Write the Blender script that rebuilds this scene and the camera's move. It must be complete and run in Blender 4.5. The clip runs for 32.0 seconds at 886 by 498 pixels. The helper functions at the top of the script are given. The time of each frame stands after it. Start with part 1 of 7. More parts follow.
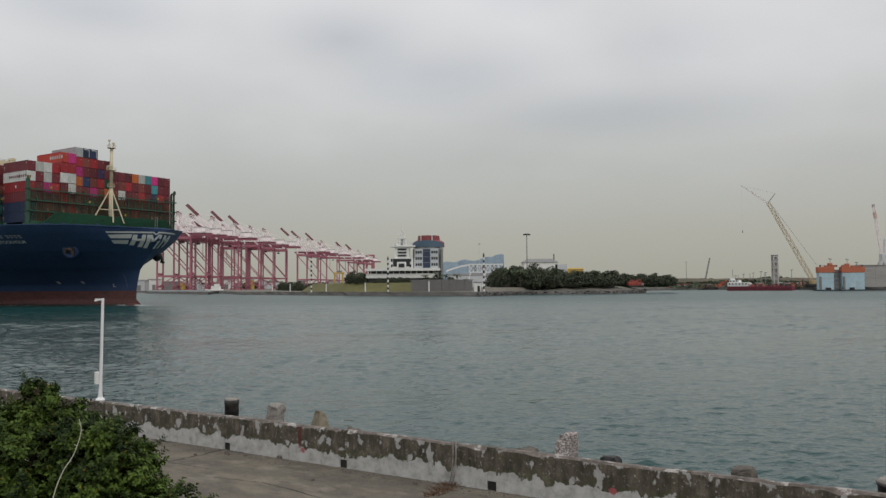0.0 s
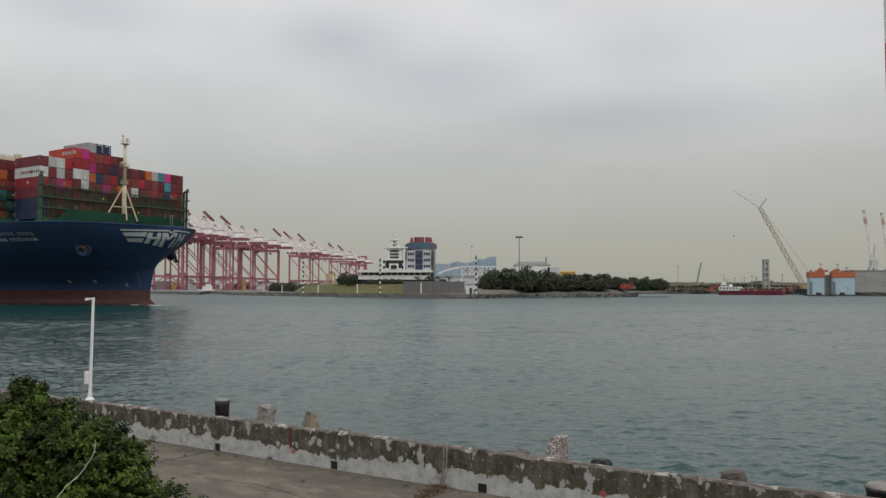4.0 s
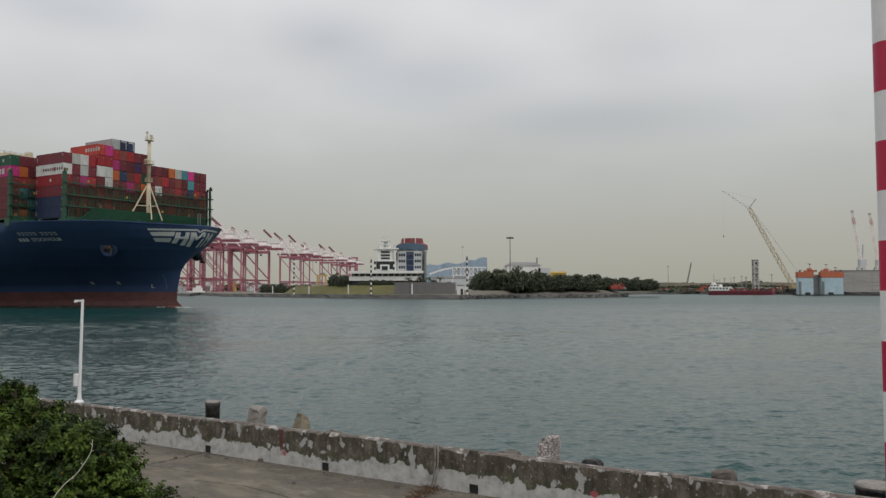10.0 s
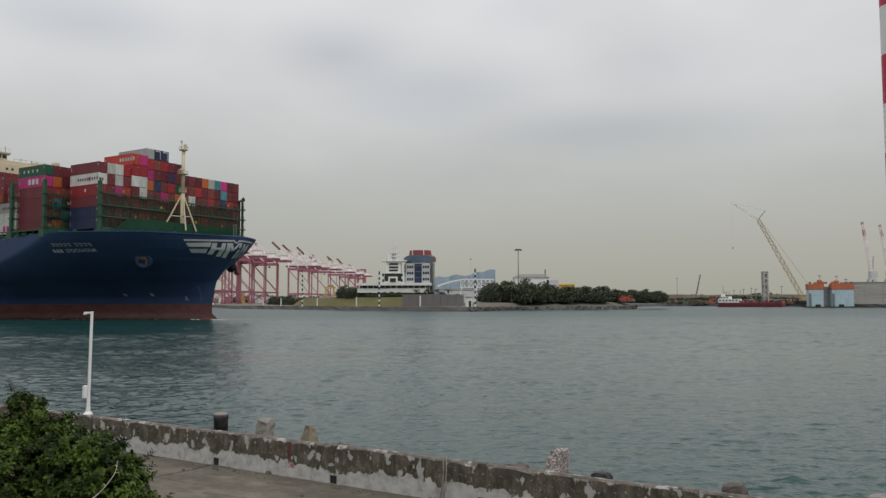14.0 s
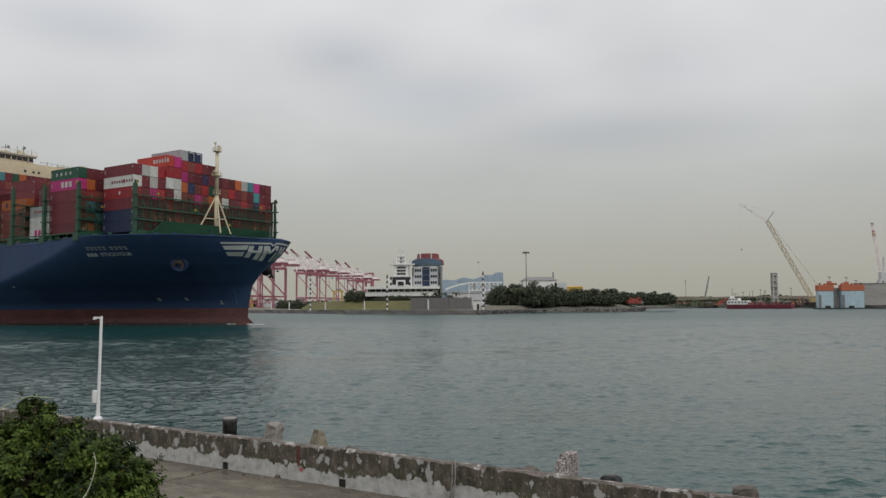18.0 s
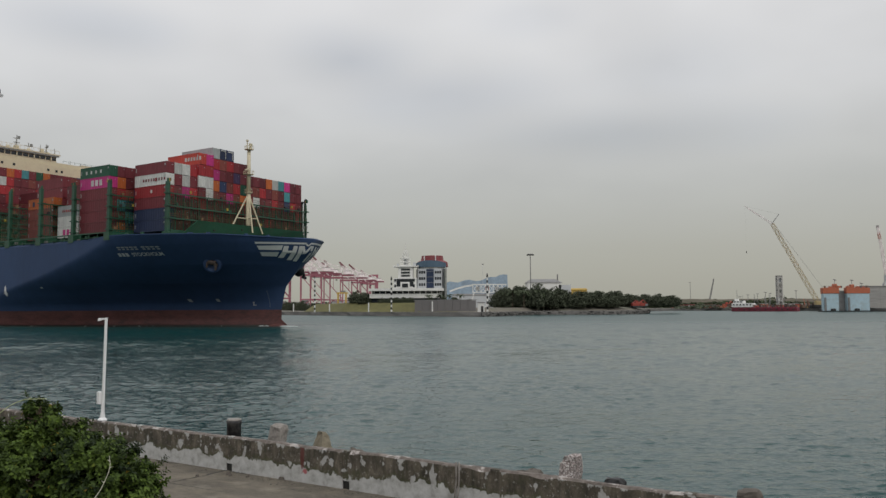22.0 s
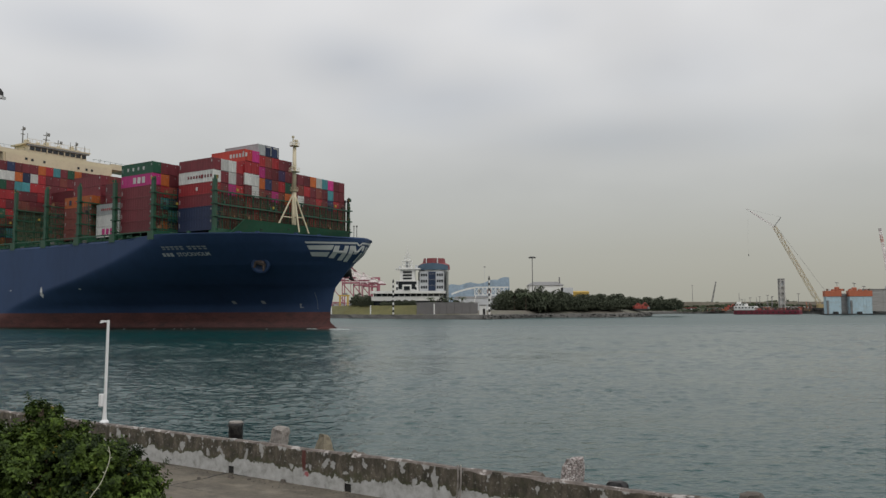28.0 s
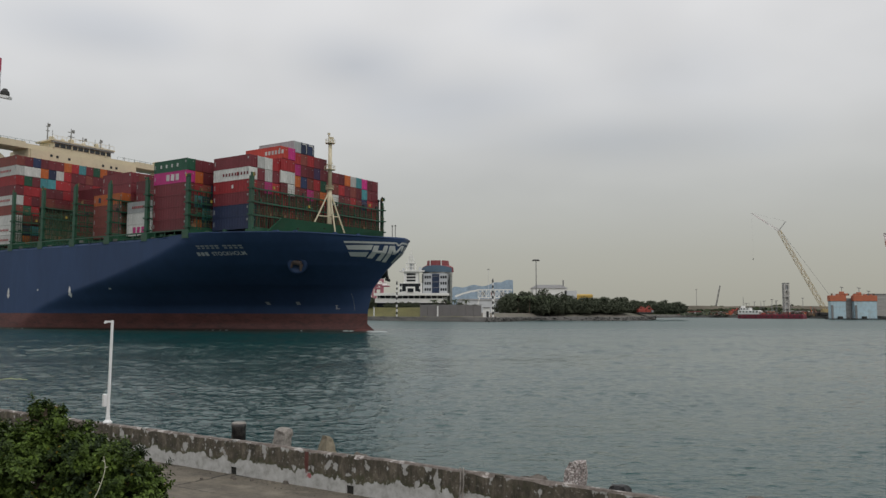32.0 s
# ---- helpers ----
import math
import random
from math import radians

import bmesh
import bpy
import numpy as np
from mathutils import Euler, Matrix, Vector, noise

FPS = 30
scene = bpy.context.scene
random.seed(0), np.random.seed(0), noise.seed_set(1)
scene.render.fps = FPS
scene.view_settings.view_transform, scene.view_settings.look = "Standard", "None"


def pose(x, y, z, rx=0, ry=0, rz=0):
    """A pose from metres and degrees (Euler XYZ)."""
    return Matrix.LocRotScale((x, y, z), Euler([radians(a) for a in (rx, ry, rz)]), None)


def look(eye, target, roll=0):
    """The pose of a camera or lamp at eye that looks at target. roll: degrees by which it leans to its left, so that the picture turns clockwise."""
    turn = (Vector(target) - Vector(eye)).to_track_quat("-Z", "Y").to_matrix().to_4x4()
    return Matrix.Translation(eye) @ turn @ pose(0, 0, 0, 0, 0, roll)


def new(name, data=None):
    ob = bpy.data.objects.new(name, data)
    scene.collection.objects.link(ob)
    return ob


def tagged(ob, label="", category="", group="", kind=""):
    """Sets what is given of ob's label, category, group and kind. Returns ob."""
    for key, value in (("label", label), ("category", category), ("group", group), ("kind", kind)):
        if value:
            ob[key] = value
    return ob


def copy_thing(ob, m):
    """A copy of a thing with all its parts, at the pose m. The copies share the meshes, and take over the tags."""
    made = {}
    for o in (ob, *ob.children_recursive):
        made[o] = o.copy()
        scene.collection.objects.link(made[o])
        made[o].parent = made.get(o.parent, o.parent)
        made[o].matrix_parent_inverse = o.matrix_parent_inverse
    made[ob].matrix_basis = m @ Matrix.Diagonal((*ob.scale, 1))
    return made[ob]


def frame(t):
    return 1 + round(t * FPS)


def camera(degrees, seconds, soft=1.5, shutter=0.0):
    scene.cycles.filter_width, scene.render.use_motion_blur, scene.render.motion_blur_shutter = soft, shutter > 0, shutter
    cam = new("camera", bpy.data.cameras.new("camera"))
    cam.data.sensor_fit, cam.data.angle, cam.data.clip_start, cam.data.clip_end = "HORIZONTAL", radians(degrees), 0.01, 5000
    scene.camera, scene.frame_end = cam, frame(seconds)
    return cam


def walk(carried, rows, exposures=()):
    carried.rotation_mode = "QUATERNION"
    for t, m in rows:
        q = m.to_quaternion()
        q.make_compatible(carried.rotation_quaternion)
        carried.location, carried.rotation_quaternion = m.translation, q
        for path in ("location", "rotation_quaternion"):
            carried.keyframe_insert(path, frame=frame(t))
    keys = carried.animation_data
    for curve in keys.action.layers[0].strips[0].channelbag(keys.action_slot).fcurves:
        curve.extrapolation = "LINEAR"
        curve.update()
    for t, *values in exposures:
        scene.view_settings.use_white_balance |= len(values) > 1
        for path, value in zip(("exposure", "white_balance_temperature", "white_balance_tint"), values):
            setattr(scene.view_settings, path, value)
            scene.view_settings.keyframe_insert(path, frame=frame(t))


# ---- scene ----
# the camera stands on a raised terrace above the quay road and turns a little
EYE = (0.0, 0.0, 4.69)
cam = camera(58.6, 32.0, soft=1.45)


def aim(turn, tilt, lean):
    return Matrix.Translation(EYE) @ pose(0, 0, 0, 90 + tilt, 0, turn) @ pose(0, 0, 0, 0, 0, -lean)


# rows: seconds, turn to the left, tilt up, lean
walk(cam, [(t, aim(a, b, c)) for t, a, b, c in [
    (0, 0.006, 2.695, 0.461), (0.5, 0.012, 2.689, 0.338), (1, -0.017, 2.687, 0.247), (1.5, -0.076, 2.719, 0.401), (2, -0.143, 2.758, 0.167), (2.5, -0.241, 2.800, 0.010), (3, -0.346, 2.831, 0.119), (3.5, -0.448, 2.834, 0.092), (5.5, -0.834, 2.841, 0.013), (6, -0.906, 2.843, 0.127), (6.5, -0.978, 2.843, 0.088), (7, -1.041, 2.834, -0.166), (7.5, -1.091, 2.857, 0.038), (8, -1.163, 2.846, 0.045), (8.5, -1.245, 2.841, 0.026), (9, -1.260, 2.831, 0.010),
    (9.5, -1.242, 2.857, 0.050), (10, -1.201, 2.899, 0.166), (10.5, -1.158, 3.090, 0.570), (11, -1.062, 3.268, 0.413), (11.5, -1.024, 3.385, 0.400), (12, -0.995, 3.486, 0.229), (12.5, -0.870, 3.617, 0.185), (13, -0.752, 3.673, 0.162), (13.5, -0.665, 3.729, 0.267), (14, -0.613, 3.771, 0.172), (14.5, -0.538, 3.811, 0.052), (16.5, -0.362, 3.979, 0.420), (17, -0.246, 3.976, 0.440), (17.5, -0.135, 3.984, 0.446), (18, -0.056, 4.008, 0.459), (18.5, -0.020, 4.060, 0.613), (19, -0.003, 4.071, 0.509), (19.5, 0.023, 4.107, 0.683), (20, 0.043, 4.140, 0.805), (20.5, 0.063, 4.150, 0.361), (21, 0.159, 4.135, 0.425), (21.5, 0.237, 4.143, 0.400), (22, 0.251, 4.156, 0.345), (22.5, 0.255, 4.158, 0.335), (23, 0.267, 4.159, 0.492), (23.5, 0.246, 4.148, 0.619), (24, 0.254, 4.123, 0.632), (24.5, 0.282, 4.133, 0.592), (25, 0.280, 4.159, 0.488), (25.5, 0.275, 4.193, 0.542), (27.5, 0.383, 4.318, 0.419),
    (28, 0.389, 4.349, 0.289), (28.5, 0.382, 4.337, 0.191), (29, 0.373, 4.334, 0.122), (29.5, 0.379, 4.363, 0.102), (30, 0.387, 4.382, -0.350), (30.5, 0.486, 4.404, -0.293), (31, 0.606, 4.472, -0.174), (31.5, 0.652, 4.520, 0.096), (32, 0.669, 4.516, -0.058)]])

# ---- overcast daylight ----
SUN_HEIGHT, SUN_TURN = radians(52), radians(150)
scene.view_settings.exposure = 0.0


def make_world():
    w = bpy.data.worlds.new("overcast_sky")
    scene.world = w
    w.use_nodes = True
    nt = w.node_tree
    nt.nodes.clear()
    out = nt.nodes.new("ShaderNodeOutputWorld")
    bg = nt.nodes.new("ShaderNodeBackground")
    sky = nt.nodes.new("ShaderNodeTexSky")
    sky.sky_type = "NISHITA"
    sky.sun_disc = False
    sky.sun_elevation, sky.sun_rotation = SUN_HEIGHT, SUN_TURN
    sky.air_density, sky.dust_density = 1.0, 3.0
    gen = nt.nodes.new("ShaderNodeTexCoord")
    sep = nt.nodes.new("ShaderNodeSeparateXYZ")
    nt.links.new(gen.outputs["Generated"], sep.inputs[0])
    # cloud deck: greenish grey at the horizon, pale grey higher up
    ramp = nt.nodes.new("ShaderNodeValToRGB")
    nt.links.new(sep.outputs["Z"], ramp.inputs[0])
    cr = ramp.color_ramp
    cr.elements[0].position, cr.elements[0].color = 0.0, (0.375, 0.37, 0.315, 1)
    cr.elements[1].position, cr.elements[1].color = 0.45, (0.815, 0.81, 0.81, 1)
    for pos, col in ((0.07, (0.41, 0.405, 0.36, 1)), (0.15, (0.49, 0.49, 0.465, 1)), (0.26, (0.652, 0.65, 0.645, 1)), (0.36, (0.735, 0.73, 0.728, 1))):
        e = cr.elements.new(pos)
        e.color = col
    # soft cloud blotches, seen as on a flat layer overhead
    add = nt.nodes.new("ShaderNodeMath")
    add.operation = "ADD"
    nt.links.new(sep.outputs["Z"], add.inputs[0])
    add.inputs[1].default_value = 0.34
    div = nt.nodes.new("ShaderNodeVectorMath")
    div.operation = "DIVIDE"
    nt.links.new(gen.outputs["Generated"], div.inputs[0])
    comb = nt.nodes.new("ShaderNodeCombineXYZ")
    for i in range(3):
        nt.links.new(add.outputs[0], comb.inputs[i])
    nt.links.new(comb.outputs[0], div.inputs[1])
    n1 = nt.nodes.new("ShaderNodeTexNoise")
    n1.inputs["Scale"].default_value = 2.1
    n1.inputs["Detail"].default_value = 3
    n1.inputs["Roughness"].default_value = 0.5
    nt.links.new(div.outputs[0], n1.inputs["Vector"])
    mr = nt.nodes.new("ShaderNodeMapRange")
    nt.links.new(n1.outputs["Fac"], mr.inputs["Value"])
    for k, v in (("From Min", 0.3), ("From Max", 0.66), ("To Min", 0.9), ("To Max", 1.05)):
        mr.inputs[k].default_value = v
    # the blotches fade out towards the horizon
    fade = nt.nodes.new("ShaderNodeMapRange")
    nt.links.new(sep.outputs["Z"], fade.inputs["Value"])
    for k, v in (("From Min", 0.06), ("From Max", 0.22)):
        fade.inputs[k].default_value = v
    mul = nt.nodes.new("ShaderNodeMixRGB")
    mul.blend_type = "MULTIPLY"
    nt.links.new(fade.outputs[0], mul.inputs[0])
    nt.links.new(ramp.outputs[0], mul.inputs[1])
    nt.links.new(mr.outputs[0], mul.inputs[2])
    # darker folds in the cloud deck: bearing, height, half-widths, depth
    deck = mul.outputs[0]
    for bx, bz, wx, wz, depth in ((-0.39, 0.315, 0.083, 0.027, 0.8), (-0.118, 0.301, 0.08, 0.035, 1.0), (0.0, 0.26, 0.12, 0.034, 0.75), (0.201, 0.208, 0.159, 0.029, 0.75), (0.262, 0.283, 0.081, 0.04, 0.4), (0.109, 0.348, 0.061, 0.02, 0.35)):
        mp = nt.nodes.new("ShaderNodeMapping")
        mp.inputs["Location"].default_value = (-bx / (1.5 * wx), 0, -bz / (1.5 * wz))
        mp.inputs["Scale"].default_value = (1 / (1.5 * wx), 0, 1 / (1.5 * wz))
        nt.links.new(gen.outputs["Generated"], mp.inputs[0])
        ln = nt.nodes.new("ShaderNodeVectorMath")
        ln.operation = "LENGTH"
        nt.links.new(mp.outputs[0], ln.inputs[0])
        wob = nt.nodes.new("ShaderNodeMath")
        wob.operation = "MULTIPLY_ADD"
        nt.links.new(n1.outputs["Fac"], wob.inputs[0])
        wob.inputs[1].default_value = -1.6
        nt.links.new(ln.outputs["Value"], wob.inputs[2])
        soft = nt.nodes.new("ShaderNodeMapRange")
        soft.interpolation_type = "SMOOTHSTEP"
        nt.links.new(wob.outputs[0], soft.inputs["Value"])
        for k, v in (("From Min", -0.75), ("From Max", 0.25), ("To Min", depth), ("To Max", 0.0)):
            soft.inputs[k].default_value = v
        fold = nt.nodes.new("ShaderNodeMixRGB")
        fold.blend_type = "MULTIPLY"
        nt.links.new(soft.outputs[0], fold.inputs[0])
        nt.links.new(deck, fold.inputs[1])
        fold.inputs[2].default_value = (0.82, 0.845, 0.885, 1)
        deck = fold.outputs[0]
    # a little of the clear sky above the cloud
    mix = nt.nodes.new("ShaderNodeMixRGB")
    mix.blend_type = "ADD"
    mix.inputs[0].default_value = 0.012
    nt.links.new(deck, mix.inputs[1])
    nt.links.new(sky.outputs[0], mix.inputs[2])
    nt.links.new(mix.outputs[0], bg.inputs[0])
    bg.inputs[1].default_value = 0.95
    nt.links.new(bg.outputs[0], out.inputs[0])


make_world()
sun = new("sun", bpy.data.lights.new("sun", "SUN"))
sun.data.energy, sun.data.angle, sun.data.color = 0.9, radians(25), (1.0, 0.97, 0.92)
sun.matrix_world = look((0, 0, 300), (0 - math.sin(SUN_TURN) * 300 / math.tan(SUN_HEIGHT), -math.cos(SUN_TURN) * 300 / math.tan(SUN_HEIGHT), 0))


# ---- materials ----
def shader(name):
    m = bpy.data.materials.new(name)
    m.use_nodes = True
    nt = m.node_tree
    return m, nt, nt.nodes["Principled BSDF"]


def noise_node(nt, scale, detail=4, rough=0.55, coord="Object", stretch=None):
    tc = nt.nodes.new("ShaderNodeTexCoord")
    src = tc.outputs[coord]
    if stretch:
        mp = nt.nodes.new("ShaderNodeMapping")
        mp.inputs["Scale"].default_value = stretch
        nt.links.new(src, mp.inputs[0])
        src = mp.outputs[0]
    n = nt.nodes.new("ShaderNodeTexNoise")
    n.inputs["Scale"].default_value, n.inputs["Detail"].default_value, n.inputs["Roughness"].default_value = scale, detail, rough
    nt.links.new(src, n.inputs["Vector"])
    return n.outputs["Fac"]


def ramp_node(nt, src, stops):
    r = nt.nodes.new("ShaderNodeValToRGB")
    cr = r.color_ramp
    cr.elements[0].position, cr.elements[0].color = stops[0][0], (*stops[0][1], 1)
    cr.elements[1].position, cr.elements[1].color = stops[-1][0], (*stops[-1][1], 1)
    for p, c in stops[1:-1]:
        cr.elements.new(p).color = (*c, 1)
    nt.links.new(src, r.inputs[0])
    return r.outputs[0]


def mix_node(nt, fac, a, b, mode="MIX"):
    m = nt.nodes.new("ShaderNodeMixRGB")
    m.blend_type = mode
    for s, v in ((0, fac), (1, a), (2, b)):
        if isinstance(v, (int, float)):
            m.inputs[s].default_value = v
        elif isinstance(v, tuple):
            m.inputs[s].default_value = (*v, 1)
        else:
            nt.links.new(v, m.inputs[s])
    return m.outputs[0]


def bump_node(nt, bsdf, height, strength=0.3, dist=0.02):
    b = nt.nodes.new("ShaderNodeBump")
    b.inputs["Strength"].default_value, b.inputs["Distance"].default_value = strength, dist
    nt.links.new(height, b.inputs["Height"])
    nt.links.new(b.outputs[0], bsdf.inputs["Normal"])


def scaled(c, k):
    return tuple(min(1.0, v * k) for v in c)


def surface(name, colour, rough=0.6, metal=0.0, vary=0.18, big=0.4, fine=6.0, stretch=None, bump=0.0, dirt=None, dirt_amount=0.35, random=0.0):
    """Painted, cast or weathered surface: colour drifts at a large and at a fine scale, with optional dirt patches."""
    m, nt, b = shader(name)
    n1 = noise_node(nt, big, 4, 0.6, stretch=stretch)
    n2 = noise_node(nt, fine, 5, 0.6, stretch=stretch)
    c = ramp_node(nt, n1, [(0.3, scaled(colour, 1 - vary)), (0.7, scaled(colour, 1 + vary))])
    c = mix_node(nt, 0.35, c, ramp_node(nt, n2, [(0.3, scaled(colour, 1 - 1.4 * vary)), (0.7, scaled(colour, 1 + vary))]))
    if dirt:
        f = ramp_node(nt, noise_node(nt, big * 2.3, 8, 0.7, stretch=stretch), [(0.48, (0, 0, 0)), (0.66, (dirt_amount,) * 3)])
        c = mix_node(nt, f, c, dirt)
    if random:
        oi = nt.nodes.new("ShaderNodeObjectInfo")
        k = ramp_node(nt, oi.outputs["Random"], [(0.0, (1 - random,) * 3), (1.0, (1 + random * 0.5,) * 3)])
        c = mix_node(nt, 1.0, c, k, "MULTIPLY")
    nt.links.new(c, b.inputs["Base Color"])
    b.inputs["Roughness"].default_value, b.inputs["Metallic"].default_value = rough, metal
    if bump:
        bump_node(nt, b, n2, 0.6, bump)
    return m


def water_material():
    m, nt, b = shader("harbour_water")
    tc = nt.nodes.new("ShaderNodeTexCoord")
    hs = []
    for scale, stretch, detail, rough, amp in ((0.13, (0.8, 1.2, 1), 2, 0.5, 0.2), (1.3, (0.75, 1.25, 1), 3, 0.6, 0.12), (4.2, (0.85, 1.15, 1), 2, 0.55, 0.022)):
        mp = nt.nodes.new("ShaderNodeMapping")
        mp.inputs["Scale"].default_value = stretch
        mp.inputs["Rotation"].default_value = (0, 0, radians(12))
        nt.links.new(tc.outputs["Object"], mp.inputs[0])
        n = nt.nodes.new("ShaderNodeTexNoise")
        n.inputs["Scale"].default_value, n.inputs["Detail"].default_value, n.inputs["Roughness"].default_value = scale, detail, rough
        nt.links.new(mp.outputs[0], n.inputs["Vector"])
        k = nt.nodes.new("ShaderNodeMath")
        k.operation = "MULTIPLY"
        k.inputs[1].default_value = amp
        nt.links.new(n.outputs["Fac"], k.inputs[0])
        hs.append(k.outputs[0])
    s = hs[0]
    for h in hs[1:]:
        a = nt.nodes.new("ShaderNodeMath")
        nt.links.new(s, a.inputs[0])
        nt.links.new(h, a.inputs[1])
        s = a.outputs[0]
    bump_node(nt, b, s, 1.0, 1.0)
    big = noise_node(nt, 0.012, 3, 0.5)
    c = ramp_node(nt, big, [(0.3, (0.006, 0.043, 0.042)), (0.7, (0.009, 0.051, 0.049))])
    nt.links.new(c, b.inputs["Base Color"])
    # wind-ruffled out in the fairway, calmer in the lee of the quay
    sp = nt.nodes.new("ShaderNodeSeparateXYZ")
    nt.links.new(tc.outputs["Object"], sp.inputs[0])
    mr = nt.nodes.new("ShaderNodeMapRange")
    nt.links.new(sp.outputs["Y"], mr.inputs["Value"])
    for k, v in (("From Min", 80.0), ("From Max", 260.0), ("To Min", 0.08), ("To Max", 0.33)):
        mr.inputs[k].default_value = v
    nt.links.new(mr.outputs[0], b.inputs["Roughness"])
    b.inputs["IOR"].default_value = 1.33
    return m


WATER = water_material()


# ---- mesh helpers ----
def box(bm, c, s, rz=0.0, rx=0.0, ry=0.0, taper=1.0, bevel=0.0):
    """A box of size s about its centre c; taper shrinks its top."""
    m = pose(*c, rx, ry, rz)
    v = []
    for z in (-0.5, 0.5):
        k = taper if z > 0 else 1.0
        for x, y in ((-0.5, -0.5), (0.5, -0.5), (0.5, 0.5), (-0.5, 0.5)):
            v.append(bm.verts.new(m @ Vector((x * s[0] * k, y * s[1] * k, z * s[2]))))
    fs = [bm.faces.new([v[i] for i in q]) for q in ((3, 2, 1, 0), (4, 5, 6, 7), (0, 1, 5, 4), (1, 2, 6, 5), (2, 3, 7, 6), (3, 0, 4, 7))]
    if bevel:
        es = list({e for f in fs for e in f.edges})
        bmesh.ops.bevel(bm, geom=es, offset=bevel, segments=2, affect="EDGES", profile=0.6)


def beam(bm, p, q, r, n=4, r2=None):
    """A straight bar from p to q with n sides."""
    p, q = Vector(p), Vector(q)
    d = q - p
    if d.length < 1e-6:
        return
    m = d.to_track_quat("Z", "Y").to_matrix()
    a, b = [], []
    for i in range(n):
        t = 2 * math.pi * (i + 0.5) / n
        o = m @ Vector((math.cos(t), math.sin(t), 0))
        a.append(bm.verts.new(p + o * r))
        b.append(bm.verts.new(q + o * (r if r2 is None else r2)))
    for i in range(n):
        j = (i + 1) % n
        bm.faces.new((a[i], a[j], b[j], b[i]))
    bm.faces.new(a[::-1])
    bm.faces.new(b)


def lathe(bm, rings, n=16, c=(0, 0)):
    """A turned body: rings of (radius, height)."""
    rows = []
    for r, z in rings:
        rows.append([bm.verts.new((c[0] + r * math.cos(2 * math.pi * i / n), c[1] + r * math.sin(2 * math.pi * i / n), z)) for i in range(n)])
    for a, b in zip(rows, rows[1:]):
        for i in range(n):
            bm.faces.new((a[i], a[(i + 1) % n], b[(i + 1) % n], b[i]))
    bm.faces.new(rows[0][::-1])
    bm.faces.new(rows[-1])


def lattice(bm, p, q, w, bays, r=0.12, w2=None):
    """A square lattice boom from p to q with side w (w2 at q)."""
    p, q = Vector(p), Vector(q)
    m = (q - p).to_track_quat("Z", "Y").to_matrix()
    w2 = w if w2 is None else w2
    pts = []
    for k in range(bays + 1):
        s = k / bays
        h = (w + (w2 - w) * s) / 2
        pts.append([p.lerp(q, s) + m @ Vector((a * h, b * h, 0)) for a, b in ((-1, -1), (1, -1), (1, 1), (-1, 1))])
    for i in range(4):
        beam(bm, pts[0][i], pts[-1][i], r)
    for k in range(bays):
        for i in range(4):
            j = (i + 1) % 4
            beam(bm, pts[k][i], pts[k + 1][j] if (k + i) % 2 else pts[k + 1][i], r * 0.6) if (k + i) % 2 else beam(bm, pts[k][j], pts[k + 1][i], r * 0.6)
            beam(bm, pts[k][i], pts[k][j], r * 0.5)


def make_mesh(name, bm, material, smooth=False):
    me = bpy.data.meshes.new(name)
    bm.normal_update()
    bm.to_mesh(me)
    bm.free()
    if material:
        me.materials.append(material)
    if smooth:
        for p in me.polygons:
            p.use_smooth = True
    return me


def part(name, bm, material, parent=None, label="", smooth=False, at=None):
    ob = new(name, make_mesh(name, bm, material, smooth))
    if parent:
        ob.parent = parent
    if at is not None:
        ob.matrix_basis = at
    if label:
        tagged(ob, label)
    return ob


def thing(name, m, label, category, group=""):
    ob = new(name)
    ob.matrix_basis = m
    ob.empty_display_size = 0.2
    return tagged(ob, label, category, group)


def lerp_table(table, x):
    for (a, va), (b, vb) in zip(table, table[1:]):
        if x <= b:
            return va + (vb - va) * max(0.0, (x - a)) / (b - a)
    return table[-1][1]


# ---- the container ship; its frame: x forward from the stem at the waterline, y to port ----
HEADING = -32.23
BEAM = 30.75
SHIP_NAVY = surface("hull_navy_paint", (0.029, 0.057, 0.13), 0.6, vary=0.2, big=0.05, fine=0.5, stretch=(1, 1, 0.3), dirt=(0.018, 0.036, 0.09), dirt_amount=0.4)
SHIP_NAVY.node_tree.nodes["Principled BSDF"].inputs["Specular IOR Level"].default_value = 0.32
SHIP_RED = surface("antifouling_red", (0.12, 0.046, 0.042), 0.65, vary=0.35, big=0.16, fine=0.9, stretch=(1, 1, 2.5), dirt=(0.045, 0.026, 0.026), dirt_amount=0.7)
WET_RED = surface("wet_weedy_red", (0.035, 0.022, 0.018), 0.4, vary=0.3, big=0.1, fine=1.0)
SHIP_WHITE = surface("hull_white_paint", (0.62, 0.62, 0.6), 0.5, vary=0.1)
NAME_WHITE = surface("white_name_paint", (0.46, 0.47, 0.48), 0.5, vary=0.15)
SHIP_GREY = surface("faded_white_paint", (0.3, 0.31, 0.32), 0.5, vary=0.1)
SHIP_GREEN = surface("deck_green_paint", (0.017, 0.078, 0.044), 0.5, vary=0.25, big=0.15, fine=1.5, dirt=(0.05, 0.07, 0.045), dirt_amount=0.4)
SHIP_BEIGE = surface("mast_beige_paint", (0.58, 0.515, 0.365), 0.5, vary=0.08, big=0.2, fine=2, dirt=(0.4, 0.3, 0.2), dirt_amount=0.25)
BLACK_STEEL = surface("black_steel", (0.012, 0.012, 0.014), 0.5, vary=0.3)
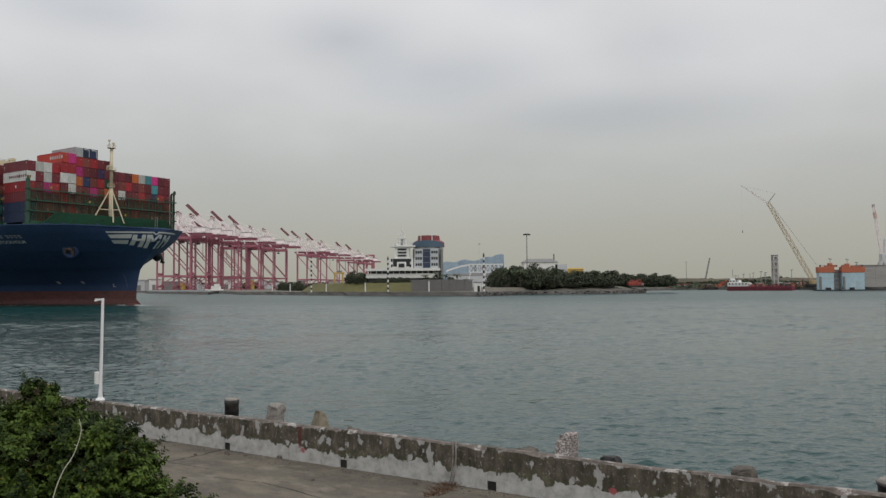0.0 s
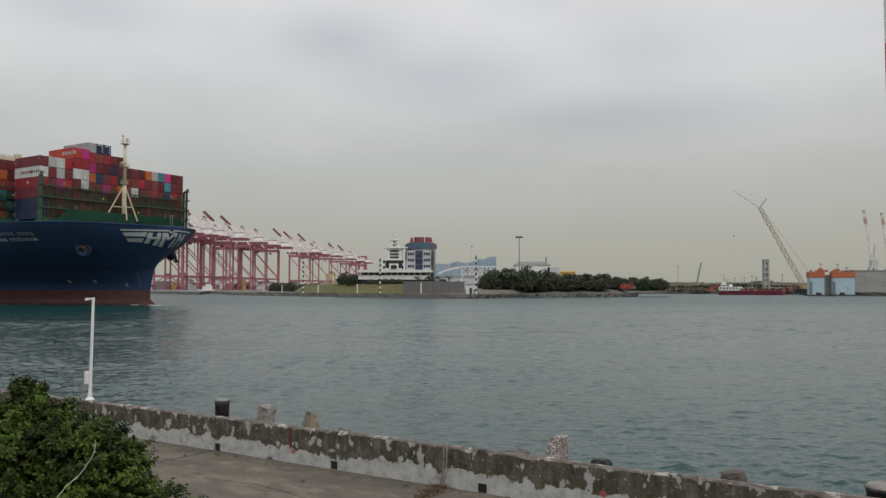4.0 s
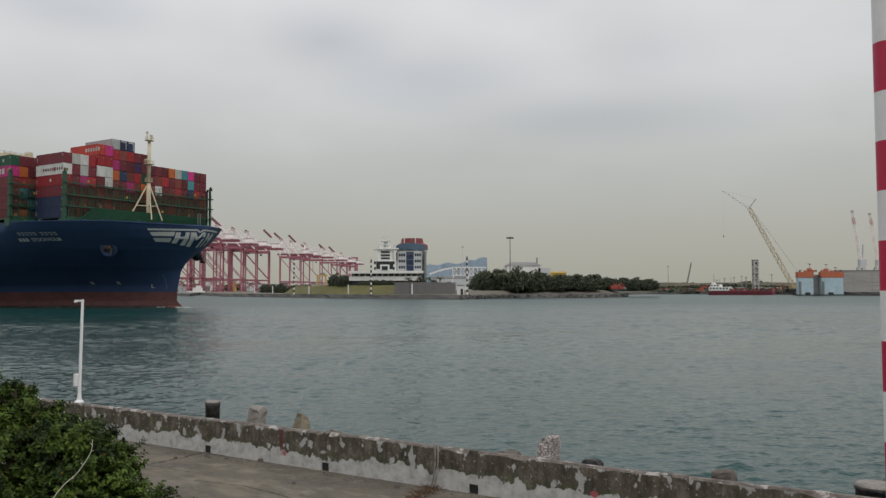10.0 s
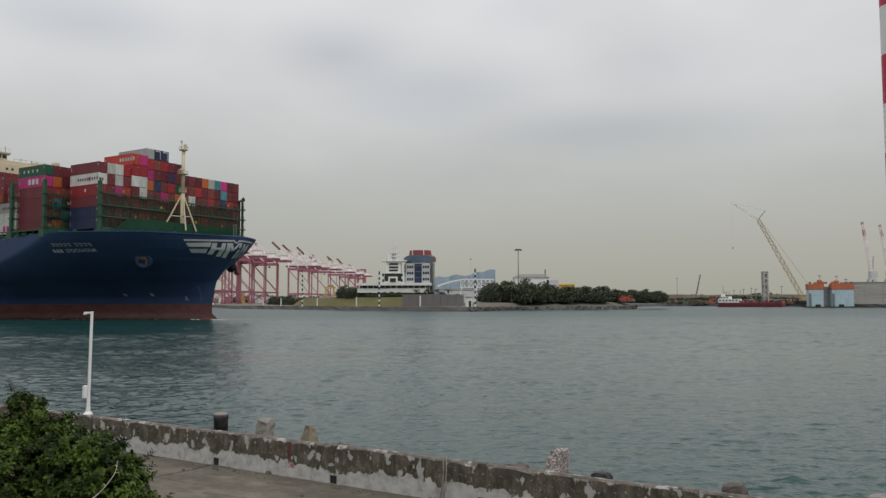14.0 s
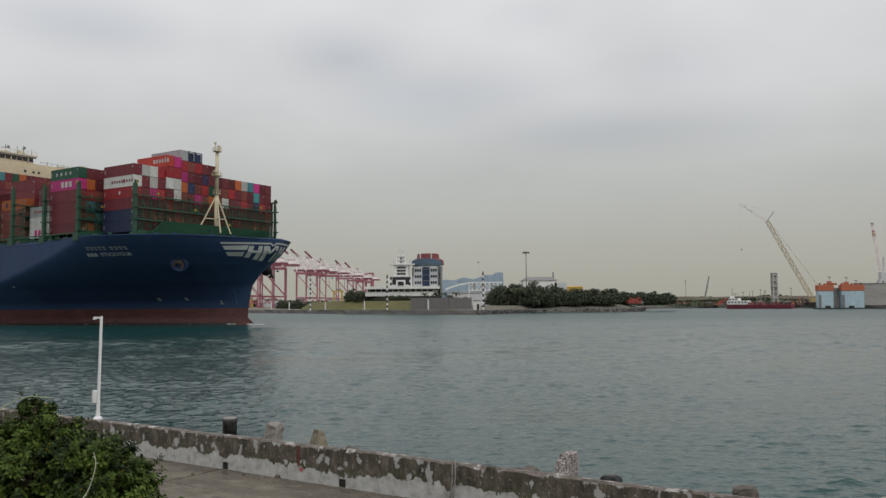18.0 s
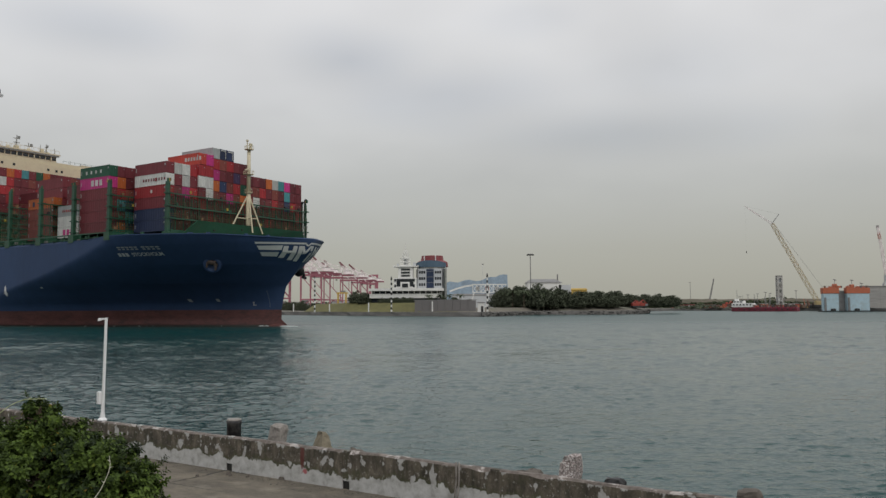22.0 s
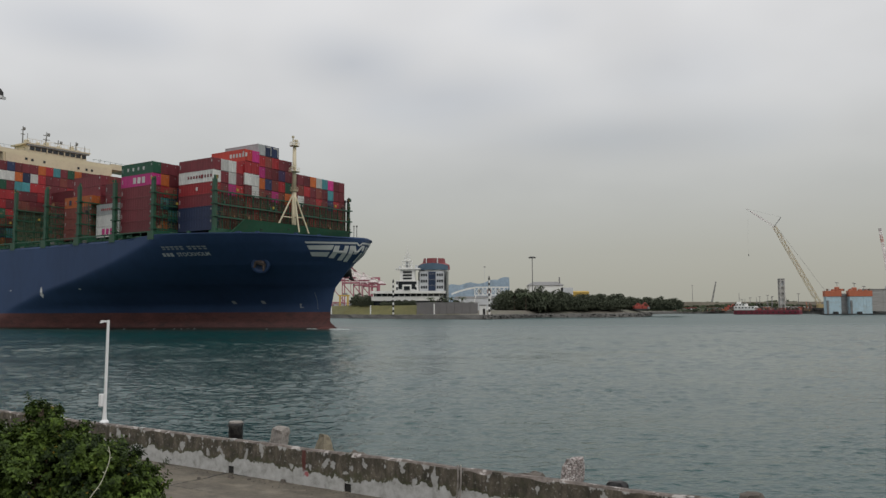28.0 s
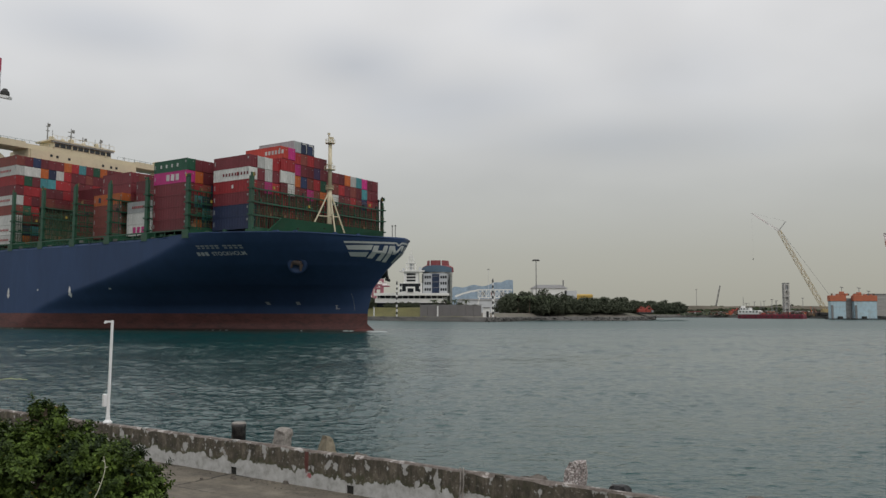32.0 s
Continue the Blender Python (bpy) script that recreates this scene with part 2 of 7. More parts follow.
DARK_GLASS = surface("dark_glass", (0.02, 0.024, 0.028), 0.12, vary=0.2)
RUST = surface("rusty_steel", (0.13, 0.085, 0.06), 0.8, vary=0.4, big=0.8, fine=4)
FOAM = surface("water_foam", (0.55, 0.6, 0.6), 0.8, vary=0.2, big=1.5, fine=8)
ANCHOR_BROWN = surface("rusted_anchor_steel", (0.07, 0.05, 0.042), 0.7, vary=0.4, big=0.5, fine=3)
BLACK_GEAR = surface("dark_lashing_gear", (0.03, 0.03, 0.03), 0.7, vary=0.3)
MAST_GREY = surface("mast_grey_paint", (0.2, 0.2, 0.19), 0.6)
WORK_LIGHT = surface("yellow_paint", (0.38, 0.28, 0.05), 0.6)

STEM = [(-3, 1.5), (0, 1.3), (0.5, 0.8), (1.5, -0.9), (4.6, -0.8), (8.4, 0.2), (10, 0.7), (12, 2.6), (14, 4.2), (16, 5.8), (18.5, 8.7), (21, 9.7), (22.4, 9.8), (24, 9.9)]
FULL = [(-3, -114), (0, -110), (5.2, -98), (9.3, -83), (12.7, -65.6), (16.9, -48.1), (20.1, -37.2), (22.4, -31.5), (24, -30.5)]
FINE = [(-3, 1.5), (6, 1.45), (11, 0.97), (15.5, 0.74), (19, 0.74), (22.4, 0.71), (24, 0.71)]


def entrance(s):
    """Share of the full breadth along the bow: a fair curve that meets the flat side in a knuckle."""
    if s < 0.55:
        return math.sin(math.pi / 2 * s)
    t = min(1.0, (s - 0.55) / 0.361)
    return 0.7604 + 0.361 * (1.02 * t - 0.3565 * t * t)


def half_breadth(u, z):
    a, b = lerp_table(STEM, z), lerp_table(FULL, z)
    return BEAM * entrance(max(0.0, (a - u) / (a - b))) ** lerp_table(FINE, z)


def sheer(u):
    """Height of the hull's upper edge."""
    if u > -4:
        return 22.45 - (u + 4) * 0.06
    return 22.45 if u > -29 else max(21.35, 22.45 - (-29 - u) * 0.07)


def hull_shell(z0, z1, name, material, ship, label):
    bm = bmesh.new()
    nz = 40 if z1 > 10 else 8
    zs = [z0 + (z1 - z0) * k / nz for k in range(nz + 1)]
    ns = 150
    cols = []
    for side in (1, -1):
        grid = []
        for z in zs:
            a = lerp_table(STEM, z)
            row = []
            for i in range(ns + 1):
                s = (i / ns) ** 2.2
                u = a + (-240 - a) * s
                zz = z if z < z1 - 0.01 or z1 < 10 else sheer(u)
                row.append(bm.verts.new((u, -side * half_breadth(u, z), zz)))
            grid.append(row)
        for g, h in zip(grid, grid[1:]):
            for i in range(ns):
                q = (g[i], g[i + 1], h[i + 1], h[i])
                bm.faces.new(q if side < 0 else q[::-1])
        cols.append(grid)
    # transom
    for k in range(nz):
        bm.faces.new((cols[0][k][-1], cols[1][k][-1], cols[1][k + 1][-1], cols[0][k + 1][-1]))
    bmesh.ops.remove_doubles(bm, verts=bm.verts, dist=0.01)
    return part(name, bm, material, ship, label, smooth=True)


def round_bow(y, z):
    """The point of the bow plating at the transverse place y (port positive)."""
    a, b = lerp_table(STEM, z), lerp_table(FULL, z)
    s = math.asin(min(1.0, (abs(y) / BEAM) ** (1 / lerp_table(FINE, z)))) * 2 / math.pi
    return Vector((a - s * (a - b), y, z))


def bow_patch(bm, quad, off=0.07, n=8, m=4):
    """A painted patch that may wrap the stem: quad of four (y, z) corners."""
    (a, b, c, d) = [Vector(p) for p in quad]
    rows = []
    for j in range(m + 1):
        row = []
        for i in range(n + 1):
            p = a.lerp(b, i / n).lerp(d.lerp(c, i / n), j / m)
            q = round_bow(p.x, p.y)
            ty = round_bow(p.x + 0.15, p.y) - round_bow(p.x - 0.15, p.y)
            tz = round_bow(p.x, p.y + 0.15) - round_bow(p.x, p.y - 0.15)
            row.append(bm.verts.new(q + ty.cross(tz).normalized() * off))
        rows.append(row)
    for r, q in zip(rows, rows[1:]):
        for i in range(n):
            bm.faces.new((r[i], r[i + 1], q[i + 1], q[i]))


def decal(bm, quad, off=0.06, n=8, m=3):
    """A painted patch on the starboard bow: quad of four (u, z) corners, laid on the hull."""
    (a, b, c, d) = [Vector(p) for p in quad]
    rows = []
    for j in range(m + 1):
        t = j / m
        row = []
        for i in range(n + 1):
            s = i / n
            p = a.lerp(b, s).lerp(d.lerp(c, s), t)
            row.append(bm.verts.new(on_hull(p.x, p.y, off)))
        rows.append(row)
    for r, q in zip(rows, rows[1:]):
        for i in range(n):
            bm.faces.new((r[i], r[i + 1], q[i + 1], q[i]))


def on_hull(u, z, off=0.06):
    w = half_breadth(u, z)
    du = (half_breadth(u - 0.3, z) - half_breadth(u + 0.3, z)) / 0.6
    dz = (half_breadth(u, z + 0.3) - half_breadth(u, z - 0.3)) / 0.6
    n = Vector((du, -1.0, -dz)).normalized()
    return Vector((u, -w, z)) + n * off


CONTAINER_COLOURS = {
    "maroon": (0.15, 0.022, 0.03), "red": (0.33, 0.022, 0.028), "brown": (0.19, 0.045, 0.035), "white": (0.55, 0.55, 0.53), "grey": (0.36, 0.38, 0.38),
    "navy": (0.022, 0.035, 0.09), "orange": (0.52, 0.13, 0.03), "magenta": (0.5, 0.03, 0.2), "teal": (0.06, 0.24, 0.27), "green": (0.015, 0.1, 0.055),
    "vermilion": (0.42, 0.045, 0.03), "violet": (0.06, 0.035, 0.1)}
CONTAINER_MATS = {k: surface("container_" + k, c, 0.55, vary=0.16, big=0.25, fine=2.0, stretch=(1, 1, 0.4), dirt=scaled(c, 0.45), dirt_amount=0.4, random=0.3)
                  for k, c in CONTAINER_COLOURS.items()}
CL, CW, CH, ROW, TIER = 12.19, 2.37, 2.84, 2.41, 2.88
BASE = 23.64


def container_mesh():
    """A forty-foot box with corner posts, ribbed walls and locking bars on its door end."""
    bm = bmesh.new()
    box(bm, (0, 0, CH / 2), (CL - 0.12, CW - 0.1, CH - 0.1))
    for sx in (-1, 1):
        for sy in (-1, 1):
            box(bm, (sx * (CL / 2 - 0.1), sy * (CW / 2 - 0.09), CH / 2), (0.2, 0.18, CH))
    for sy in (-1, 1):
        box(bm, (0, sy * (CW / 2 - 0.05), CH - 0.08), (CL - 0.4, 0.1, 0.16))
        box(bm, (0, sy * (CW / 2 - 0.05), 0.1), (CL - 0.4, 0.1, 0.2))
    for k in range(13):
        box(bm, (-5.4 + 0.9 * k, -CW / 2 + 0.035, CH / 2), (0.36, 0.06, CH - 0.4))
    for y in (-0.8, -0.3, 0.3, 0.8):
        box(bm, (CL / 2 - 0.03, y, CH / 2), (0.06, 0.07, CH - 0.3))
    # small pale placards and the pale door marks
    n = len(bm.faces)
    box(bm, (CL / 2 + 0.005, 0.55, CH * 0.76), (0.03, 0.26, 0.12))
    box(bm, (CL / 2 - 0.55, -CW / 2 - 0.01, CH * 0.74), (0.35, 0.03, 0.5))
    box(bm, (-CL / 2 + 0.5, -CW / 2 - 0.01, CH * 0.5), (0.22, 0.03, 1.0))
    bm.faces.ensure_lookup_table()
    for f in bm.faces[n:]:
        f.material_index = 1
    me = make_mesh("container", bm, CONTAINER_MATS["maroon"])
    me.materials.append(CONTAINER_MATS["grey"])
    return me


COMMON = ["maroon"] * 9 + ["red"] * 4 + ["brown"] * 4 + ["vermilion"] * 2 + ["orange", "navy", "white", "magenta", "teal", "grey", "orange", "navy", "green"]
FRONT_ENDS = [
    # from starboard to port, lowest tier first, for the foremost bay
    "navy navy maroon red white maroon", "brown maroon maroon maroon maroon white", "maroon brown maroon magenta white white", "maroon maroon maroon red maroon red",
    "brown maroon red maroon white red vermilion", "maroon red maroon white white red magenta", "maroon maroon brown brown orange magenta red grey", "red maroon maroon maroon navy maroon brown navy",
    "maroon brown maroon magenta brown maroon red navy", "maroon maroon maroon brown red violet maroon", "brown maroon red orange green maroon maroon", "maroon maroon maroon brown maroon maroon",
    "maroon maroon brown white brown maroon", "brown maroon maroon maroon red maroon", "maroon red maroon maroon maroon orange", "maroon maroon brown red brown white",
    "maroon maroon maroon maroon maroon teal", "maroon brown maroon navy teal magenta", "maroon maroon maroon red maroon maroon", "maroon maroon red maroon maroon maroon"]


def side_stack(bay):
    """Outer starboard stacks of the bays behind the first, lowest tier first."""
    return {2: "maroon maroon maroon maroon magenta green", 3: "white white grey", 4: "brown brown brown orange", 5: "", 6: "",
            7: "white white white brown white maroon red white brown", 8: "maroon brown red maroon white red maroon brown"}[bay].split()


def sign(ob, colour, start, size, pitch, n=1):
    """Plain painted bars on a container's long side where its writing stands."""
    for k in range(n):
        bm = bmesh.new()
        box(bm, (start + pitch * k, -CW / 2 - 0.03, CH / 2), (size * 0.75, 0.03, size), ry=6 if k % 2 else 0)
        ob2 = part("lettering_bar", bm, None, ob)
        ob2.data.materials.append(CONTAINER_MATS[colour])


def lettering(ob, bay, tier):
    if bay == 2 and tier == 4:
        sign(ob, "white", -0.8, 1.5, 1.7, 3)
    elif bay == 2 and tier == 5:
        sign(ob, "white", -3.4, 0.8, 2.0, 4)
    elif bay == 3 and tier == 0:
        sign(ob, "magenta", -3.0, 1.5, 1.7, 3)
    elif bay == 3 and tier == 2:
        sign(ob, "red", -3.8, 0.6, 0.8, 8)
    elif bay == 4 and tier == 3:
        sign(ob, "navy", -3.5, 1.3, 1.5, 1)
        sign(ob, "vermilion", -1.4, 0.7, 0.9, 5)
    elif bay == 7 and tier in (0, 1, 4, 7):
        sign(ob, "red", -2.6, 0.6, 0.8, 8)


def stack_containers(ship):
    me = container_mesh()
    rng = random.Random(5)

    def put(u_front, w, tier, colour):
        ob = new("container", me)
        ob.parent = ship
        ob.matrix_basis = pose(u_front - CL / 2, -w, BASE + TIER * tier)
        ob.material_slots[0].link = "OBJECT"
        ob.material_slots[0].material = CONTAINER_MATS[colour]
        return ob

    for k, line in enumerate(FRONT_ENDS):
        for t, c in enumerate(line.split()):
            ob = put(-16.6, 24.1 - ROW * (k + 0.5), t, c)
            if k in (4, 5):
                # two stacks of taller boxes, set a little further forward
                ob.location.x += 0.4
                ob.location.z = BASE + TIER * 1.035 * t
                ob.scale.z = 1.035
            if k == 0 and t == 4:
                sign(ob, "red", 2.2, 0.9, 1.1)
                sign(ob, "maroon", -2.6, 0.7, 1.0, 9)
            elif k == 0 and t == 3:
                sign(ob, "white", 0.5, 0.8, 0.9, 1)
            elif t == 7 and c == "navy":
                for y, z, w, h in ((0, 2.45, 1.7, 0.22), (0.75, 1.4, 0.2, 2.2)):
                    bm = bmesh.new()
                    box(bm, (CL / 2 + 0.02, y, z), (0.05, w, h))
                    part("end_frame_bar", bm, CONTAINER_MATS["white"], ob)
            elif k == 4 and t == 6:
                sign(ob, "white", 1.0, 0.9, 1.1, 6)
    fronts = {2: -32.4, 3: -45.9, 4: -60.3, 5: -76.0, 6: -91.0, 7: -106.6, 8: -121.5}
    for bay, uf in fronts.items():
        outer = side_stack(bay)
        first = 1 if bay in (3, 4) else 0
        for k in range(first, 24):
            w = ROW * (12 - k - 0.5)
            if k == first:
                tiers = outer
            else:
                top = {2: 6, 3: 5, 4: 6, 5: 6, 6: 6, 7: 9, 8: 9}[bay]
                if bay in (5, 6) and k < 7:
                    top = 0
                if bay == 2 and k > 3:
                    top = 5 + (k % 7 > 3)
                choice = COMMON if bay in (2, 7, 8) else ["maroon"] * 8 + ["brown", "brown"]
                tiers = [rng.choice(choice) for _ in range(top)]
                if bay == 7 and 0 < k < 13:
                    # the four highest rows of the tall bay, top row last
                    rows = ["red red maroon maroon maroon red maroon maroon red maroon maroon maroon", "green maroon teal teal red red maroon maroon maroon red maroon brown",
                            "white white orange navy white red maroon maroon brown maroon maroon maroon", "maroon navy maroon maroon maroon orange red teal maroon green orange maroon"]
                    tiers[5:9] = [r.split()[k - 1] for r in rows]
                if bay == 2 and k in (1, 2):
                    tiers[-2:] = ["orange" if k == 1 else "maroon", "maroon"]
            if bay == 8 and k > 2:
                continue
            for t, c in enumerate(tiers):
                # what lies deep inside the stacks never shows
                if k < first + 3 or bay == 2 or t >= len(tiers) - 2 or (bay == 7 and t > 3) or (bay in (5, 6) and k < 9):
                    ob = put(uf, w, t, c)
                    if k == first:
                        lettering(ob, bay, t)


RUSTY_RAIL = surface("rusty_lashing_steel", (0.17, 0.1, 0.05), 0.7, vary=0.35, big=0.3, fine=2)


def lashing_bridge(ship, u, half, levels, near_only, top):
    """A green lashing bridge across the deck: posts, walkways, rails."""
    br = new("lashing_bridge")
    br.parent = ship
    br.matrix_basis = pose(u, 0, 0)
    tagged(br, "green steel lashing bridge with walkways between container bays")
    lo = -half if not near_only else half - 16
    # heavy end columns
    for w in ((half, -half) if not near_only else (half,)):
        bm = bmesh.new()
        box(bm, (0, -w, (21.2 + top) / 2), (1.0, 0.7, top - 21.2) if w > 0 else (0.5, 0.35, top - 22.4))
        for z in levels:
            box(bm, (0, -w, z), (1.7, 1.1, 0.3))
        box(bm, (0, -w, 22.4), (2.2, 1.4, 1.8))
        part("column", bm, SHIP_GREEN, br)
    n = int((half - lo) / ROW)
    for z in levels:
        bm = bmesh.new()
        box(bm, (0, -(half + lo) / 2, z), (1.1, half - lo, 0.16))
        for k in range(n + 1):
            w = lo + (half - lo) * k / n
            beam(bm, (0.5, -w, z), (0.5, -w, z + 1.1), 0.045)
        box(bm, (0.52, -(half + lo) / 2, z - 0.12), (0.08, half - lo, 0.28))
        part("walkway", bm, SHIP_GREEN, br)
        for h in (0.55, 1.1):
            bm = bmesh.new()
            beam(bm, (0.5, -lo, z + h), (0.5, -half, z + h), 0.038)
            part("handrail", bm, RUSTY_RAIL, br)
    meshes = []
    for r in (0.15, 0.07):
        bm = bmesh.new()
        beam(bm, (0, 0, 21.5), (0, 0, levels[-1]), r)
        meshes.append(make_mesh("post", bm, SHIP_GREEN))
    for k in range(4 * n + 1):
        j = 1 if k % 4 else 0
        ob = new("thin_post" if j else "post", meshes[j])
        ob.parent = br
        ob.matrix_basis = pose(0.2 * j, -(lo + (half - lo) * k / (4 * n)), 0)
    for k in range(n + 1):
        w = lo + (half - lo) * k / n
        if k % 3 == 1 and k < n:
            for a, b in zip((22.5,) + tuple(levels), levels):
                bm = bmesh.new()
                beam(bm, (0.1, -w, a), (0.1, -(w + ROW), b), 0.07)
                part("brace", bm, SHIP_GREEN, br)
    # crossed lashing rods before the two lowest tiers
    rods = []
    for dy in (ROW * 0.9, -ROW * 0.9):
        bm = bmesh.new()
        beam(bm, (0, 0, 0), (0, dy, levels[0] - 22.0 + 1.8), 0.03)
        rods.append(make_mesh("lashing_rod", bm, RUSTY_RAIL))
    for k in range(n):
        for j in (0, 1):
            for z in (22.0,):
                ob = new("lashing_rod", rods[j])
                ob.parent = br
                ob.matrix_basis = pose(0.42, -(lo + (half - lo) * (k + 0.05 + 0.9 * (1 - j)) / n), z) if j == 0 else pose(0.42, -(lo + (half - lo) * (k + 0.05) / n), z)
    bm = bmesh.new()
    box(bm, (0, -(half - 4.2), 22.3), (2.4, 8.0, 2.9))
    part("bridge_base", bm, SHIP_GREEN, br)
    # twistlock bins and gear left on the walkways
    gear = random.Random(int(u * 10))
    for w in ((half, -half) if not near_only else (half,)):
        for k in range(4):
            bm = bmesh.new()
            box(bm, (gear.uniform(-0.5, 0.5), -w + gear.uniform(-0.4, 0.4), top + gear.uniform(0.1, 0.5)), (0.4, 0.35, gear.uniform(0.4, 1.0)), bevel=0.04)
            part("gear_bin", bm, (SHIP_GREEN, WORK_LIGHT, RUSTY_RAIL, SHIP_GREEN)[k], br)
    for k in range(int(n * 0.7)):
        bm = bmesh.new()
        z = levels[k % len(levels)]
        box(bm, (0.45, -gear.uniform(lo + 1, half - 1), z + 0.4), (0.4, gear.uniform(0.4, 1.1), gear.uniform(0.4, 0.9)), bevel=0.04)
        part("gear_bin", bm, (RUSTY_RAIL, SHIP_GREEN, BLACK_GEAR)[k % 3], br)
    for k in range(2, n, 5):
        bm = bmesh.new()
        w = half - 1.5 - ROW * k
        box(bm, (0.7, -w, levels[k % len(levels)] + 0.7), (0.3, 0.5, 0.6))
        part("work_light", bm, WORK_LIGHT, br, "small yellow box")
    return br


def build_ship():
    ship = thing("container_ship", pose(0, 0, 0, 0, 0, HEADING), "navy blue container ship under way, decks stacked with containers", "container ship")
    hull_shell(4.1, 22.45, "hull", SHIP_NAVY, ship, "navy blue flared steel hull")
    hull_shell(0.25, 4.1, "boot_top", SHIP_RED, ship, "dull red underwater paint above the waterline")
    hull_shell(-2.5, 0.25, "waterline_band", WET_RED, ship, "dark wet band at the waterline")
    # bulb just breaking the surface
    bm = bmesh.new()
    bmesh.ops.create_uvsphere(bm, u_segments=20, v_segments=12, radius=1.0)
    for v in bm.verts:
        v.co = Vector((v.co.x * 6.5 - 2.2, v.co.y * 2.6, v.co.z * 3.2 - 2.75))
    part("bulbous_bow", bm, SHIP_RED, ship, smooth=True)
    # deck plates
    bm = bmesh.new()
    us = [7.0, 6, 4.5, 2, -1, -5, -10, -16, -22, -28, -32, -60, -120, -238]
    vs = [[bm.verts.new((u, s * (half_breadth(u, 21) - 0.15), 20.9)) for s in (1, -1)] for u in us]
    for a, b in zip(vs, vs[1:]):
        bm.faces.new((a[0], b[0], b[1], a[1]))
    part("deck", bm, SHIP_GREEN, ship)
    # rubbing rail and cap along the bulwark
    bm = bmesh.new()
    pts = []
    u = 7.85
    while u > -120:
        pts.append(u)
        u -= 0.25 if u > 5 else (1.2 if u > -32 else 8)
    for side in (1, -1):
        bm = bmesh.new()
        q = [Vector((u, -side * (half_breadth(u, 22.4) - 0.1), sheer(u) + 0.06)) for u in pts]
        for a, b in zip(q, q[1:]):
            beam(bm, a, b, 0.17)
        part("bulwark_cap", bm, SHIP_NAVY, ship)
    # forecastle breakwater: a solid green plate leaning forward
    bm = bmesh.new()
    vv = [(-13.2, 24.0, 21), (-11.5, 18.5, 26.3), (-11.0, -18.5, 26.3), (-13.2, -24.0, 21)]
    f0 = [bm.verts.new((a, -b, c)) for a, b, c in vv]
    f1 = [bm.verts.new((a - 0.35, -b, c)) for a, b, c in vv]
    bm.faces.new(f0)
    bm.faces.new(f1[::-1])
    for i in range(4):
        bm.faces.new((f0[i], f1[i], f1[(i + 1) % 4], f0[(i + 1) % 4]))
    part("breakwater", bm, SHIP_GREEN, ship, "solid green breakwater plate on the foredeck")
    for u, h, w in ((-24, 0.5, 1.2), (-20, 0.7, 0.8), (-9.5, 0.45, 1.6), (-6.0, 0.5, 1.0), (0.5, 0.5, 0.9), (4.0, 0.45, 0.8)):
        bm = bmesh.new()
        y = -(half_breadth(u, 22.3) - 0.5)
        box(bm, (u, y, sheer(u) + h / 2), (w, 0.6, h), bevel=0.08)
        part("fairlead", bm, SHIP_GREEN if u < -15 else SHIP_NAVY, ship)
    for u in (5.3, 6.2):
        bm = bmesh.new()
        beam(bm, (u, 1.5, 21.2), (u, 1.5, 25.2), 0.09, 6)
        box(bm, (u, 1.5, 25.2), (0.3, 0.3, 0.3))
        part("bow_light_post", bm, MAST_GREY, ship)
    for x, y, z in ((-12.3, -13, 24.2), (-12.0, -9, 23.6), (-12.2, -16, 23.2), (-11.9, -4, 25.0), (-12.2, 5, 23.8), (-12.0, 11, 24.4)):
        bm = bmesh.new()
        box(bm, (x + 0.55, y, z), (0.2, 0.5, 0.35), bevel=0.05)
        part("breakwater_bracket", bm, BLACK_GEAR, ship)
    bm = bmesh.new()
    box(bm, (-8.5, -8.5, 22.6), (3.4, 0.8, 0.35), bevel=0.08)
    part("white_gangway", bm, SHIP_WHITE, ship, "pale folded gangway on the foredeck")
    foremast(ship)
    stack_containers(ship)
    # lashing bridges
    lashing_bridge(ship, -15.3, 24.6, (26.7, 29.7, 32.8), False, 35.6)
    for k in range(6):
        lashing_bridge(ship, -30.2 - 14.9 * k, 30.2, (24.2, 27.1, 30.0, 32.9), True, 36.0 + 0.45 * k)
    # side walkway with stanchions along the deck edge
    bm = bmesh.new()
    for z, r in ((23.5, 0.22), (22.4, 0.06)):
        beam(bm, (-31, -30.3, z), (-125, -30.3, z), r)
    for k in range(27):
        beam(bm, (-31 - 3.55 * k, -30.3, 21.0), (-31 - 3.55 * k, -30.3, 23.5), 0.12)
    box(bm, (-78, -26.2, 22.0), (94, 0.3, 2.2))
    part("deck_side_girder", bm, SHIP_GREEN, ship)
    for k in range(26):
        bm = bmesh.new()
        u = -33 - 3.6 * k
        box(bm, (u, -29.6, 22.1 + 0.3 * (k % 3)), (0.8 + 0.3 * (k % 2), 0.5, 0.7), bevel=0.06)
        part("deck_fitting", bm, (BLACK_GEAR, SHIP_GREEN, SHIP_GREEN, MAST_GREY)[k % 4], ship)
    # tall black vent posts at the port side
    for du in (0.0, 1.3):
        bm = bmesh.new()
        beam(bm, (-17.7 + du, 25.5, 21), (-17.7 + du, 25.5, 35.6 + du * 0.5), 0.36, 8)
        beam(bm, (-17.7 + du, 25.5, 35.6 + du * 0.5), (-17.2 + du, 25.5, 36.0 + du * 0.5), 0.36, 8)
        part("vent_post", bm, BLACK_STEEL, ship, "tall black vent post")
    bm = bmesh.new()
    beam(bm, (-15.2, 24.9, 21), (-15.2, 24.9, 29.4), 0.22, 8)
